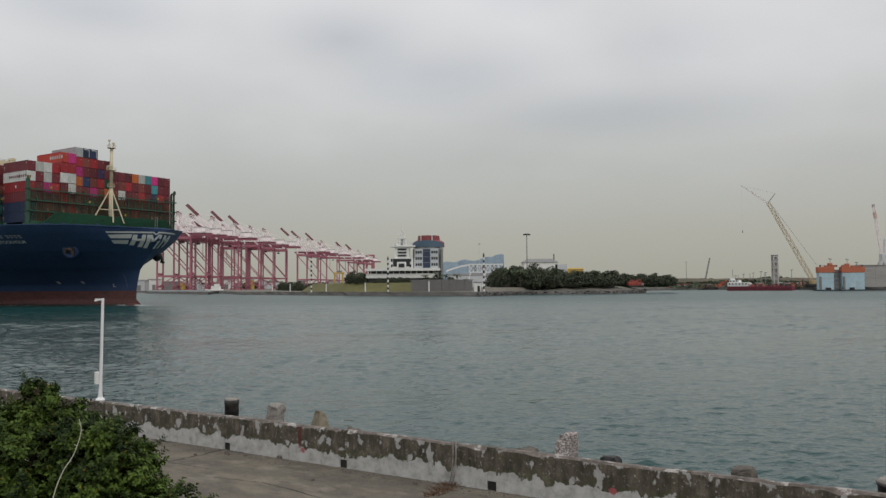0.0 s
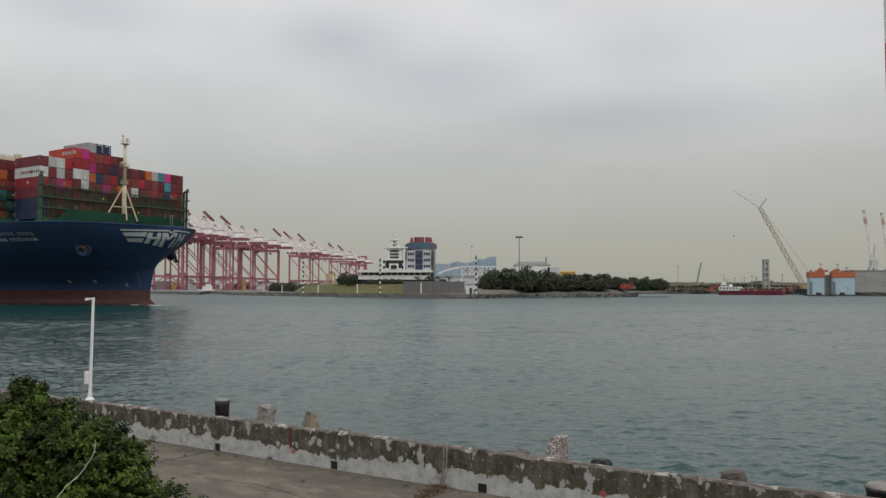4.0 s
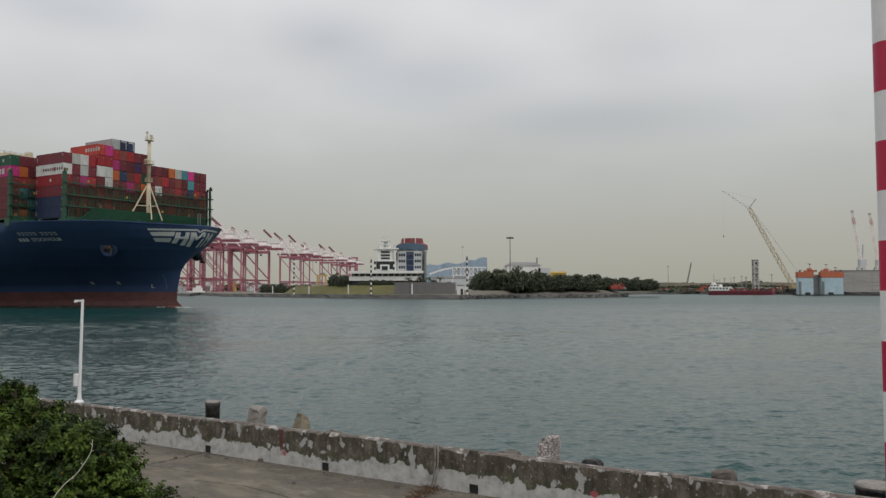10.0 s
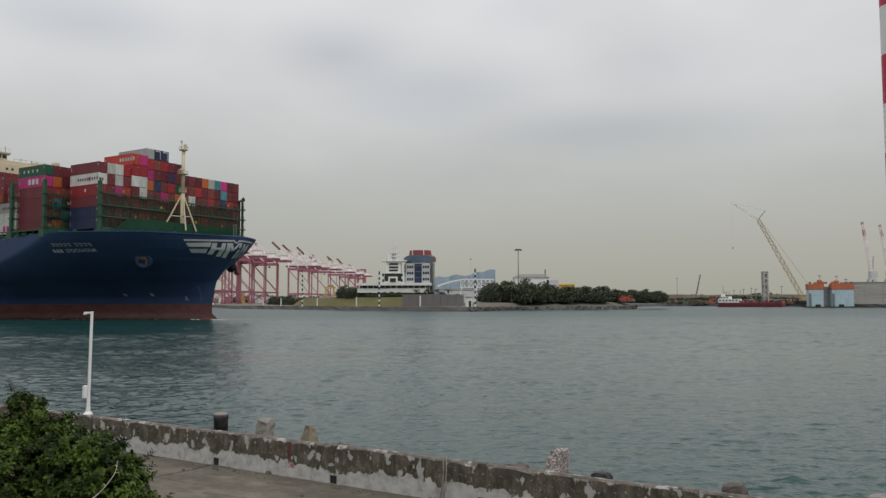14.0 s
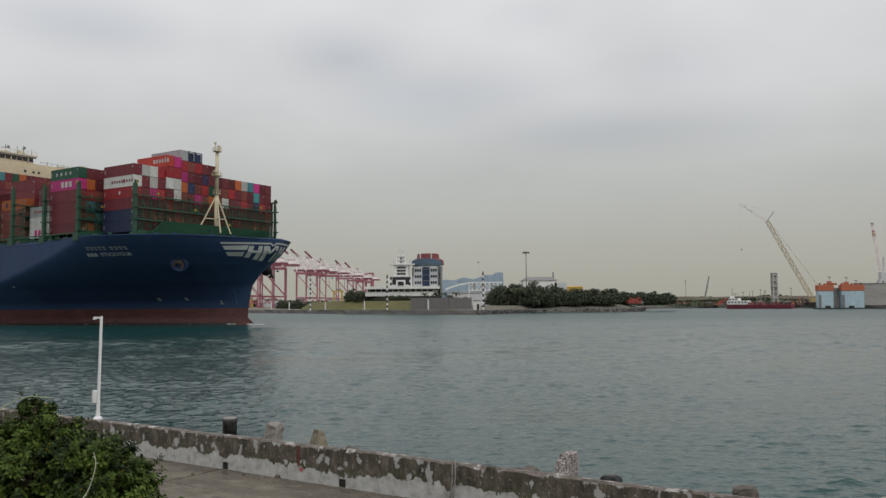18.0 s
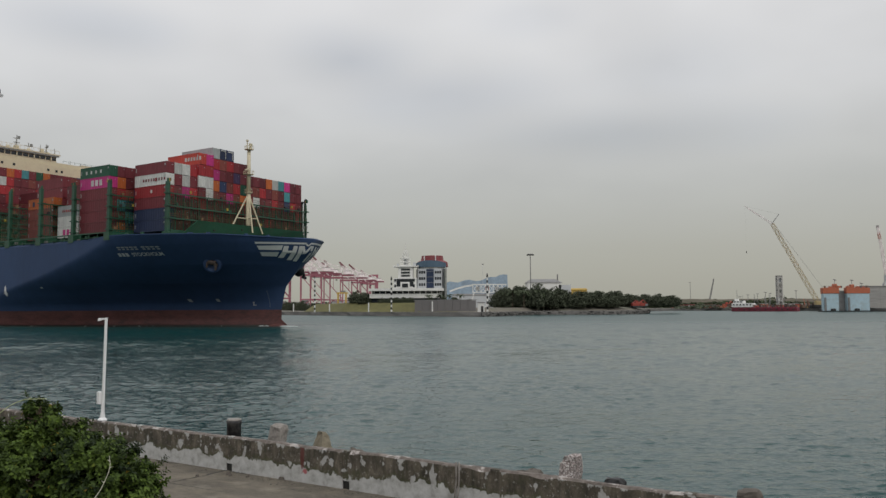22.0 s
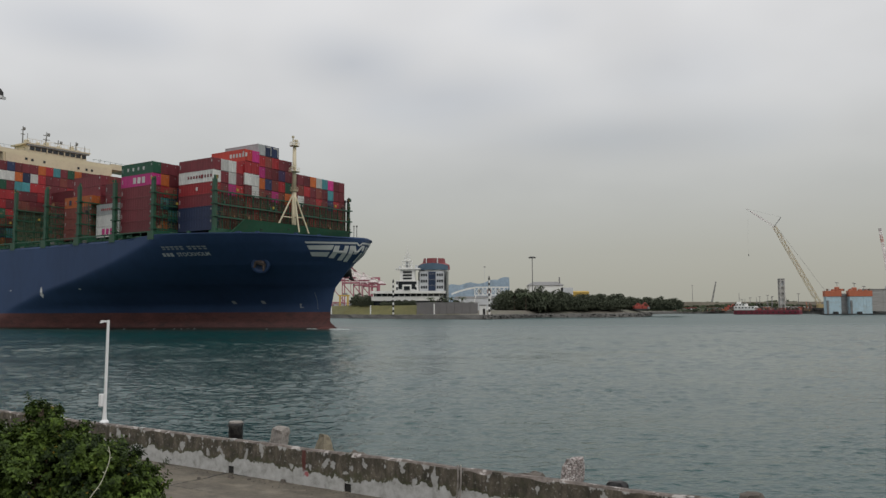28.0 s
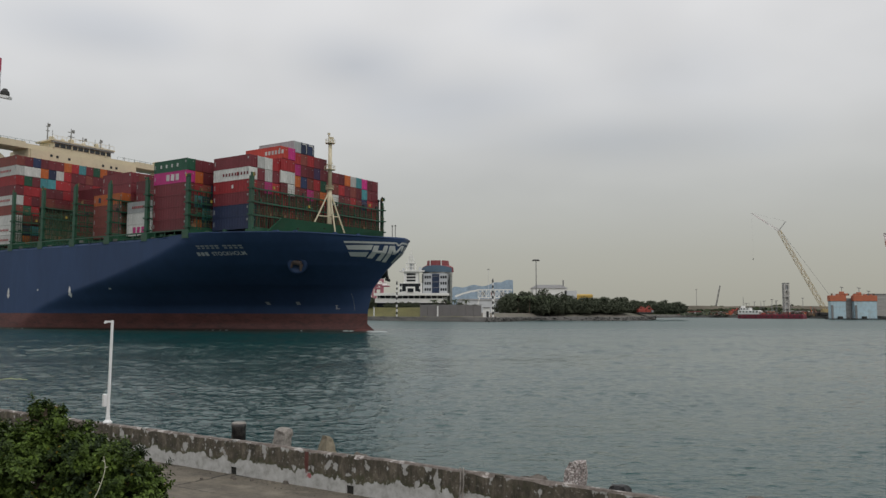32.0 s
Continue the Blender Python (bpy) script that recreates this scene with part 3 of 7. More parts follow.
    part("white_vent_post", bm, SHIP_WHITE, ship, "slim white vent post")
    paintwork(ship)
    superstructure(ship)
    # anchor in its pocket
    bm = bmesh.new()
    c = on_hull(-9.7, 15.3, 0.0) + Vector((0.55, -1.0, -0.15))
    for a, b, r, q in (((-0.9, -0.45, 0.9), (0.9, 0.45, 0.5), 0.5, 0.6), ((-0.9, -0.45, 0.9), (-1.3, -0.6, -0.5), 0.5, 0.2), ((0.9, 0.45, 0.5), (0.8, 0.4, -1.2), 0.5, 0.2), ((0, 0, 0.8), (0.35, 0.2, 1.9), 0.3, 0.25)):
        beam(bm, c + Vector(a), c + Vector(b), r, 7, q)
    part("anchor", bm, ANCHOR_BROWN, ship, "dull brown anchor in the hawse pocket")
    bm = bmesh.new()
    rings = [(1.0, -0.5), (1.3, 0.0), (1.7, 0.16), (2.05, 0.06), (2.3, -0.3), (2.35, -3.2)]
    centre, out = on_hull(-9.5, 15.7, 0.55), on_hull(-9.5, 15.7, 1.0) - on_hull(-9.5, 15.7, 0.0)
    out.z *= 0.35
    turn = out.to_track_quat("Z", "Y").to_matrix()
    lathe(bm, rings, 24)
    for v in bm.verts:
        v.co = centre + turn @ v.co
    bmesh.ops.recalc_face_normals(bm, faces=bm.faces)
    part("hawse_ring", bm, SHIP_NAVY, ship, smooth=True)
    # the black anchor on the port bow, hanging clear of the flare
    bm = bmesh.new()
    bmesh.ops.create_uvsphere(bm, u_segments=18, v_segments=10, radius=1.0)
    for v in bm.verts:
        v.co = Vector((v.co.x * 1.6 - 3.6, v.co.y * 1.4 + 9.2, v.co.z * 1.7 + 14.6))
    beam(bm, (-2.6, 10.4, 12.6), (-3.2, 10.0, 15.6), 0.4, 8)
    beam(bm, (-2.9, 9.8, 12.8), (-2.4, 10.9, 12.5), 0.35, 8)
    part("port_anchor", bm, BLACK_STEEL, ship, "black anchor housed at the port bow")
    # foam at the stem
    bm = bmesh.new()
    rng = random.Random(2)
    for i in range(60):
        u = rng.uniform(-7, 5.5)
        y = -(half_breadth(u, 0) + rng.uniform(-0.1, 0.7) + (0.8 if u > 0 else 0.1))
        s = rng.uniform(0.15, 0.6) * (1.4 if u > -1 else 0.7)
        box(bm, (u, y, -0.12), (s * 2.4, s, rng.uniform(0.08, 0.3)), rz=rng.uniform(-30, 30), taper=0.5)
    for i in range(12):
        u = rng.uniform(-110, -14)
        s = rng.uniform(0.08, 0.22)
        box(bm, (u, -(half_breadth(u, 0) + rng.uniform(0.1, 0.9)), -0.13), (s * 5, s, 0.1), rz=rng.uniform(-15, 15), taper=0.5)
    ob = part("bow_wave", bm, FOAM, ship, "thin white foam where the stem parts the water")
    ob["kind"] = "stuff"
    return ship


def foremast(ship):
    mast = new("foremast")
    mast.parent = ship
    mast.matrix_basis = pose(-13.4, 0, 0)
    tagged(mast, "beige tripod foremast with platforms and lamps")
    bm = bmesh.new()
    beam(bm, (0, 0, 21), (0, 0, 35.5), 0.66, 12, 0.58)
    beam(bm, (0, 0, 35.5), (0, 0, 47.2), 0.55, 12, 0.46)
    part("pole", bm, SHIP_BEIGE, mast, smooth=True)
    for x, y in ((2.8, 2.6), (3.0, -1.2), (-1.2, -5.6)):
        bm = bmesh.new()
        beam(bm, (0, 0, 35.2), (x, y, 24.4), 0.2, 8)
        beam(bm, (x * 0.62, y * 0.62, 28.5), (0, 0, 28.5), 0.16, 6)
        part("brace", bm, SHIP_BEIGE, mast)
    for z, r in ((47.2, 1.2), (40.4, 1.35), (35.4, 1.0)):
        bm = bmesh.new()
        lathe(bm, [(r, z), (r, z + 0.15)], 12)
        for i in range(8):
            t = math.pi * i / 4
            beam(bm, (r * math.cos(t), r * math.sin(t), z), (r * math.cos(t), r * math.sin(t), z + 1.0), 0.05)
        for i in range(8):
            t, s = math.pi * i / 4, math.pi * (i + 1) / 4
            beam(bm, (r * math.cos(t), r * math.sin(t), z + 1.0), (r * math.cos(s), r * math.sin(s), z + 1.0), 0.05)
        part("platform", bm, SHIP_BEIGE, mast)
    for x, y, h in ((-0.9, 1.2, 49.0), (0.6, -1.2, 49.4), (0.2, 0.6, 48.7)):
        bm = bmesh.new()
        beam(bm, (x, y, 47.3), (x, y, h), 0.16, 6)
        box(bm, (x, y, h), (0.5, 0.5, 0.5))
        part("lamp", bm, SHIP_BEIGE, mast)
    bm = bmesh.new()
    box(bm, (1.3, -1.6, 41.6), (0.5, 1.9, 0.3), rx=20)
    beam(bm, (1.3, -1.6, 40.4), (1.3, -1.6, 41.6), 0.1)
    part("radar", bm, SHIP_BEIGE, mast)


def paintwork(ship):
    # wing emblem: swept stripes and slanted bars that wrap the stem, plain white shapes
    stripes = [[(-12.1, 20.76), (-1.9, 20.82), (-2.1, 20.38), (-11.75, 20.32)], [(-2.35, 20.82), (-1.8, 20.82), (-0.75, 20.05), (-1.2, 19.95)],
               [(-0.55, 20.86), (0.0, 20.86), (-0.75, 20.05), (-1.15, 20.1)], [(-0.5, 20.86), (9.4, 21.1), (9.2, 20.7), (-0.3, 20.45)],
               [(-11.3, 19.86), (-6.5, 20.05), (-6.4, 18.92), (-10.4, 18.92)], [(-10.0, 18.38), (-6.6, 18.45), (-6.25, 17.38), (-8.95, 17.45)],
               [(-6.3, 19.92), (-5.3, 19.94), (-4.8, 17.05), (-5.85, 17.12)], [(-5.15, 18.8), (-4.0, 18.8), (-3.95, 18.2), (-5.1, 18.2)],
               [(-4.3, 19.96), (-3.45, 19.98), (-2.83, 16.57), (-3.86, 16.63)], [(-3.15, 19.98), (-2.2, 20.0), (-1.45, 16.27), (-2.4, 16.36)],
               [(-2.4, 20.0), (-1.9, 20.0), (-1.0, 18.15), (-1.6, 18.0)], [(-0.35, 20.12), (0.25, 20.12), (-1.0, 18.0), (-1.5, 18.25)],
               [(0.0, 20.12), (1.05, 20.12), (0.95, 16.2), (0.05, 16.15)], [(2.1, 20.05), (3.1, 20.08), (2.7, 16.4), (1.9, 16.35)],
               [(2.7, 20.05), (3.3, 20.05), (4.1, 18.2), (3.5, 18.1)], [(5.0, 20.1), (5.6, 20.15), (4.2, 18.1), (3.7, 18.2)], [(5.3, 20.1), (6.5, 20.2), (5.4, 16.8), (4.5, 16.7)]]
    for q in stripes:
        bm = bmesh.new()
        bow_patch(bm, q, n=16 if q[1][0] - q[0][0] > 6 else 5)
        part("emblem_stripe", bm, SHIP_WHITE, ship, "white swept stripe of the bow emblem")
    # ship's name: plain strokes above, the readable word below
    for k in range(9):
        u = -17.4 - 1.13 * k - (0.7 if k > 3 else 0)
        bm = bmesh.new()
        decal(bm, [(u, 19.78), (u - 0.9, 19.78), (u - 0.9, 19.48), (u, 19.48)], n=2, m=1)
        decal(bm, [(u - 0.1, 19.32), (u - 0.8, 19.32), (u - 0.8, 19.02), (u - 0.1, 19.02)], n=2, m=1)
        part("name_bar", bm, SHIP_GREY, ship)
    for k in range(3):
        u = -26.1 - 1.0 * k
        bm = bmesh.new()
        decal(bm, [(u, 18.3), (u - 0.75, 18.28), (u - 0.75, 17.5), (u, 17.52)], n=2, m=1)
        part("name_bar", bm, NAME_WHITE, ship)
    cu = bpy.data.curves.new("name_letters", "FONT")
    cu.body = "STOCKHOLM"
    cu.size, cu.extrude = 1.12, 0.0
    cu.resolution_u = 3
    cu.offset = 0.022
    tmp = bpy.data.objects.new("name_letters", cu)
    scene.collection.objects.link(tmp)
    bpy.context.view_layer.update()
    me = bpy.data.meshes.new_from_object(tmp.evaluated_get(bpy.context.evaluated_depsgraph_get()))
    bpy.data.objects.remove(tmp)
    width = max(v.co.x for v in me.vertices)
    bm = bmesh.new()
    bm.from_mesh(me)
    bmesh.ops.triangulate(bm, faces=bm.faces)
    bmesh.ops.subdivide_edges(bm, edges=[e for e in bm.edges if e.calc_length() > 0.4], cuts=1)
    for v in bm.verts:
        v.co = on_hull(-25.2 + v.co.x / width * 7.5, 17.55 + v.co.y + 0.02 * v.co.x, 0.1)
    part("name_letters", bm, NAME_WHITE, ship, "white ship's name painted on the bow")
    bpy.data.meshes.remove(me)
    # thruster marks, draught marks, tug arrows
    for u, z in ((-25.2, 6.67), (-18.1, 6.67)):
        bm = bmesh.new()
        decal(bm, [(u + 0.45, z + 0.38), (u - 0.45, z + 0.38), (u - 0.45, z - 0.38), (u + 0.45, z - 0.38)], n=2, m=2)
        part("thruster_mark", bm, SHIP_GREY, ship)
    bm = bmesh.new()
    for a, b in (((-9.3, 6.2), (-8.9, 6.0)), ((-9.2, 6.0), (-9.1, 5.3)), ((-9.3, 5.4), (-8.5, 5.2))):
        decal(bm, [(b[0] + 0.2, a[1]), (a[0], a[1]), (a[0], b[1]), (b[0] + 0.2, b[1])], n=2, m=2)
    part("bulb_mark", bm, SHIP_GREY, ship)
    for u in (-75.1, -104.5):
        bm = bmesh.new()
        decal(bm, [(u + 0.45, 10.4), (u - 0.45, 10.4), (u - 0.45, 8.9), (u + 0.45, 8.9)], n=1, m=2)
        decal(bm, [(u + 0.8, 9.2), (u - 0.8, 9.2), (u - 0.1, 8.2), (u + 0.1, 8.2)], n=2, m=2)
        decal(bm, [(u + 0.1, 11.1), (u - 0.1, 11.1), (u - 0.45, 10.3), (u + 0.45, 10.3)], n=2, m=1)
        part("tug_arrow", bm, SHIP_WHITE, ship)
    for k in range(8):
        bm = bmesh.new()
        z = 5.0 + k * 0.55
        decal(bm, [(-4.35, z + 0.1), (-4.5, z + 0.1), (-4.5, z - 0.1), (-4.35, z - 0.1)], n=1, m=1)
        part("draught_mark", bm, SHIP_GREY, ship)
    for k in (2, 5, 8):
        bm = bmesh.new()
        u = -41 - 9.78 * k
        decal(bm, [(u + 0.35, 10.5), (u - 0.35, 10.5), (u - 0.35, 10.2), (u + 0.35, 10.2)], n=1, m=1)
        part("side_mark", bm, SHIP_WHITE, ship)


def superstructure(ship):
    h = new("deckhouse")
    h.parent = ship
    h.matrix_basis = pose(-118, 0, -0.3)
    tagged(h, "cream deckhouse with a full-width bridge")
    bm = bmesh.new()
    box(bm, (-6, 0, 38), (12, 37, 33.6))
    part("house_block", bm, SHIP_BEIGE, h)
    bm = bmesh.new()
    box(bm, (-5, 0, 55.6), (8, 61.2, 1.5))
    box(bm, (-5, 0, 53.0), (9, 38, 4.0))
    part("bridge_deck", bm, SHIP_BEIGE, h)
    for s in (1, -1):
        bm = bmesh.new()
        beam(bm, (-4, s * 18.5, 46), (-4, s * 29.5, 54.6), 0.8, 4)
        box(bm, (-4, s * 23.5, 46.2), (5, 10, 1.0))
        part("wing_brace", bm, SHIP_BEIGE, h)
        bm = bmesh.new()
        box(bm, (-5, s * 25, 56.6), (7.6, 10.8, 0.6))
        part("wing_bulwark", bm, SHIP_BEIGE, h)
    bm = bmesh.new()
    box(bm, (-5, -0.7, 57.9), (8, 20.6, 3.2), taper=0.98)
    box(bm, (-5, -0.7, 59.7), (9.5, 22.4, 0.4))
    part("wheelhouse", bm, SHIP_BEIGE, h)
    for k in range(10):
        bm = bmesh.new()
        box(bm, (-0.95, -9.8 + 2.02 * k, 58.25), (0.12, 1.75, 1.1))
        part("window", bm, DARK_GLASS, h)
        bm = bmesh.new()
        beam(bm, (-0.8, -10.8 + 2.02 * k, 57.4), (-0.8, -10.8 + 2.02 * k, 59.2), 0.1 if k % 3 else 0.24, 4)
        part("mullion", bm, SHIP_BEIGE, h)
    for y in (-9.2, -6.1, 1.4, 6.4):
        bm = bmesh.new()
        lathe(bm, [(0.5, 60.1), (0.75, 60.7), (0.7, 61.3), (0.35, 61.7)], 10, (-4.0, y))
        part("satellite_dome", bm, SHIP_WHITE, h)
    for s in (1, -1):
        bm = bmesh.new()
        for k in range(9):
            beam(bm, (-1.0, s * (12 + 2.2 * k), 56.6), (-1.0, s * (12 + 2.2 * k), 57.3), 0.05, 4)
        beam(bm, (-1.0, s * 12, 57.3), (-1.0, s * 29.6, 57.3), 0.05, 4)
        part("wing_rail", bm, SHIP_GREEN, h)
        bm = bmesh.new()
        box(bm, (-3.0, s * 29.4, 57.6), (3.0, 1.8, 1.6), bevel=0.12)
        part("wing_console", bm, SHIP_BEIGE, h)
    for y, z in ((12, 53.6), (10, 53.5), (6, 53.4), (-6, 53.2), (-9, 53.1), (-11, 53.1)):
        bm = bmesh.new()
        box(bm, (0.04, -y, z), (0.1, 0.8, 0.8))
        part("porthole", bm, DARK_GLASS, h)
    for y, top, w in ((10.6, 65.9, 1.2), (2.6, 65.4, 2.2), (-1.6, 63.4, 3.0), (-8.0, 63.9, 1.0)):
        bm = bmesh.new()
        beam(bm, (-5, -y, 60), (-5, -y, top), 0.26, 6, 0.14)
        for z in (top - 1.2, top - 2.6):
            beam(bm, (-5, -y - w / 2, z), (-5, -y + w / 2, z), 0.16)
        box(bm, (-5, -y + w / 3, top - 0.7), (0.5, 0.7, 0.8))
        part("antenna_mast", bm, MAST_GREY, h)
    bm = bmesh.new()
    for k in range(15):
        y = -11.5 + 1.55 * k
        beam(bm, (-0.5, y, 60), (-0.5, y, 61.2), 0.06)
    beam(bm, (-0.5, -11.5, 61.2), (-0.5, 10.2, 61.2), 0.06)
    part("railing", bm, SHIP_BEIGE, h)
    # raked front windows band under the roof, and the wing ends
    bm = bmesh.new()
    box(bm, (-0.75, -0.7, 59.25), (0.9, 21.6, 0.5))
    part("window_visor", bm, MAST_GREY, h)
    # lockers, domes and whips on the wheelhouse roof
    for y, z, sx, sz in ((-10.5, 60.6, 1.2, 1.1), (-6.6, 60.5, 0.9, 0.8), (-3.8, 60.7, 1.4, 1.3), (0.4, 60.5, 0.8, 0.8), (5.2, 60.8, 1.1, 1.4), (7.6, 60.4, 0.7, 0.7)):
        bm = bmesh.new()
        box(bm, (-3, y, z), (sx, sx, sz), bevel=0.15)
        part("roof_locker", bm, SHIP_BEIGE, h)
    for y, top in ((-11, 63.0), (-5, 62.4), (3.8, 62.6), (9.0, 62.2), (15, 58.6), (19, 58.3), (-15, 58.6), (-20, 58.2)):
        bm = bmesh.new()
        beam(bm, (-1.5, y, 56.4 if abs(y) > 12 else 60), (-1.5, y, top), 0.09, 5)
        part("whip_aerial", bm, MAST_GREY, h)


def settle_bridge(ship):
    """The wheelhouse and all that stands on it sit a little into the bridge deck."""
    for h in ship.children:
        if h.name == "deckhouse":
            for ob in h.children:
                if ob.name.split(".")[0] in ("wheelhouse", "window", "mullion", "window_visor", "antenna_mast", "railing", "roof_locker", "whip_aerial", "satellite_dome"):
                    ob.location.z -= 0.8


SHIP = build_ship()
settle_bridge(SHIP)


# ---- water and land ----
def build_water():
    """One sheet: real wavelets in the fairway, finest beside the quay, flat in the distance, where they are too fine to see."""
    rng = np.random.default_rng(17)
    y0, y1, rows, cols = 10.0, 245.0, 840, 640
    ys = y0 * np.exp(np.linspace(0, math.log(y1 / y0), rows))
    gy = np.repeat(ys[:, None], cols, 1)
    gx = np.linspace(-1, 1, cols)[None, :] * (0.62 * gy + 11)
    gap = np.gradient(ys)[:, None]
    h, gust = np.zeros_like(gx), np.zeros_like(gx)
    count = 84
    for _ in range(count):
        wave = math.exp(rng.uniform(math.log(0.3), math.log(2.4)))
        turn = rng.normal(-1.45, 0.85)
        kx, ky = math.cos(turn) * 2 * math.pi / wave, math.sin(turn) * 2 * math.pi / wave
        # a ripple fades out where the sheet is too coarse to carry it
        hold = np.clip((wave - 1.9 * gap) / (1.2 * gap), 0, 1)
        size = WAVE_SLOPE * (1.0 if wave < 0.8 else 0.58) * math.sqrt(2 / count) * wave / (2 * math.pi)
        h += hold * size * np.sin(kx * gx + ky * gy + rng.uniform(0, 6.28))
    for _ in range(40):
        wave, turn = math.exp(rng.uniform(math.log(1.5), math.log(4.2))), rng.normal(-1.45, 0.75)
        hold = np.clip((wave - 1.9 * gap) / (1.2 * gap), 0, 1) * np.clip((gy - 42) / 45, 0, 1)
        size = SWELL_SLOPE * math.sqrt(2 / 40) * wave / (2 * math.pi)
        h += hold * size * np.sin((math.cos(turn) * gx + math.sin(turn) * gy) * 2 * math.pi / wave + rng.uniform(0, 6.28))
    for _ in range(10):
        wave, turn = rng.uniform(9, 60), rng.normal(-1.5, 0.5)
        gust += np.sin((math.cos(turn) * gx + math.sin(turn) * gy) * 2 * math.pi / wave + rng.uniform(0, 6.28)) / 3.2
    h = (h + 3.0 * h * h) * np.clip(0.95 + 0.4 * gust, 0.3, 1.7)
    edge = np.minimum((gy - y0) / 2, (y1 - gy) / 30)
    side = np.clip((1 - np.abs(np.linspace(-1, 1, cols)))[None, :] * 40, 0, 1)
    h *= np.clip(edge, 0, 1) * side
    vs = np.stack([gx, gy, h], -1).reshape(-1, 3)
    i = np.arange(rows * cols).reshape(rows, cols)
    quads = np.stack([i[:-1, :-1], i[:-1, 1:], i[1:, 1:], i[1:, :-1]], -1).reshape(-1, 4)
    w0, w1, k = 0.62 * y0 + 11, 0.62 * y1 + 11, rows * cols
    outer = np.array([(-4500, -900, 0), (4500, -900, 0), (4500, y0, 0), (w0, y0, 0), (-w0, y0, 0), (-4500, y0, 0),
                      (4500, y1, 0), (w1, y1, 0), (-w1, y1, 0), (-4500, y1, 0), (4500, 4700, 0), (-4500, 4700, 0)], float)
    rest = [(0, 1, 2, 5), (5, 4, 8, 9), (3, 2, 6, 7), (9, 6, 10, 11)]
    me = bpy.data.meshes.new("water")
    quads = np.concatenate([quads, np.array(rest) + k]).astype(np.int32)
    vs = np.concatenate([vs, outer]).astype(np.float32)
    me.vertices.add(len(vs))
    me.vertices.foreach_set("co", vs.ravel())
    me.loops.add(quads.size)
    me.loops.foreach_set("vertex_index", quads.ravel())
    me.polygons.add(len(quads))
    me.polygons.foreach_set("loop_start", np.arange(0, quads.size, 4, dtype=np.int32))
    me.polygons.foreach_set("use_smooth", np.ones(len(quads), dtype=bool))
    me.update(calc_edges=True)
    me.materials.append(WATER)
    ob = new("water", me)
    tagged(ob, "grey-green rippled harbour water under a dull sky", "water", kind="structure")
    return ob


WAVE_SLOPE, SWELL_SLOPE = 0.155, 0.068
SEA_SHEET = build_water()

STONE_DARK = surface("dark_revetment_stone", (0.105, 0.102, 0.096), 0.9, vary=0.4, big=0.15, fine=1.2, bump=0.2)
LAND = surface("bare_land", (0.17, 0.155, 0.13), 0.95, vary=0.3, big=0.03, fine=0.4, dirt=(0.07, 0.09, 0.05), dirt_amount=0.6)
GRASS = surface("dry_grass", (0.125, 0.118, 0.045), 0.95, vary=0.35, big=0.08, fine=0.8, dirt=(0.09, 0.1, 0.04), dirt_amount=0.6)
GREY_WALL = surface("grey_wall_render", (0.16, 0.155, 0.155), 0.85, vary=0.12, big=0.1, fine=1.2)
WHITE_WALL = surface("white_wall_paint", (0.72, 0.72, 0.70), 0.6, vary=0.06, big=0.2, fine=1.5)
PALE_WALL = surface("pale_grey_cladding", (0.5, 0.52, 0.54), 0.5, vary=0.08, big=0.2, fine=1.5)
BLUE_WALL = surface("slate_blue_cladding", (0.075, 0.125, 0.18), 0.45, vary=0.12, big=0.2, fine=1.5)
SIDE_GLASS = surface("grey_green_glazing", (0.1, 0.115, 0.11), 0.3, vary=0.2, big=0.3, fine=1.0)
DARK_BLUE = surface("dark_blue_glazing", (0.035, 0.05, 0.09), 0.2, vary=0.25, big=0.3, fine=1.0)
BRICK_RED = surface("dull_red_cladding", (0.2, 0.04, 0.045), 0.6, vary=0.12, big=0.2, fine=1.5)
# red paint made paler and pinker: distance haze is mixed into the colour
CRANE_HAZED_RED = surface("crane_hazed_red_paint", (0.36, 0.125, 0.165), 0.6, vary=0.3, big=0.05, fine=0.5)
CRANE_TIP = surface("dark_boom_paint", (0.2, 0.075, 0.085), 0.6, vary=0.2, big=0.05, fine=0.5)
CRANE_PALE = surface("crane_pale_paint", (0.86, 0.8, 0.8), 0.6, vary=0.15, big=0.08, fine=0.5, dirt=(0.42, 0.2, 0.23), dirt_amount=0.5)
CRANE_GREY = surface("crane_grey_paint", (0.33, 0.3, 0.31), 0.6, vary=0.1, big=0.05, fine=0.5)
STEEL_GREY = surface("grey_steel", (0.2, 0.2, 0.2), 0.6, vary=0.2)
YELLOW_STEEL = surface("yellow_steel", (0.5, 0.33, 0.07), 0.6, vary=0.2)
ORANGE_STEEL = surface("orange_steel", (0.42, 0.12, 0.06), 0.6, vary=0.15, big=0.3, fine=2)
SKY_BLUE = surface("light_blue_paint", (0.42, 0.56, 0.63), 0.6, vary=0.12, big=0.15, fine=1.5, dirt=(0.3, 0.3, 0.28), dirt_amount=0.4)
BARGE_RED = surface("barge_red_paint", (0.15, 0.014, 0.03), 0.6, vary=0.2)
BLACK_PAINT = surface("black_paint", (0.02, 0.02, 0.02), 0.6)
FOLIAGE_FAR = surface("dark_tree_foliage", (0.074, 0.088, 0.056), 0.9, vary=0.25, big=0.25, fine=1.5)
FOLIAGE_MID = surface("olive_tree_foliage", (0.045, 0.062, 0.028), 0.9, vary=0.4, big=0.25, fine=1.5)
BARK = surface("tree_bark", (0.12, 0.09, 0.065), 0.9, vary=0.3, big=2, fine=9)

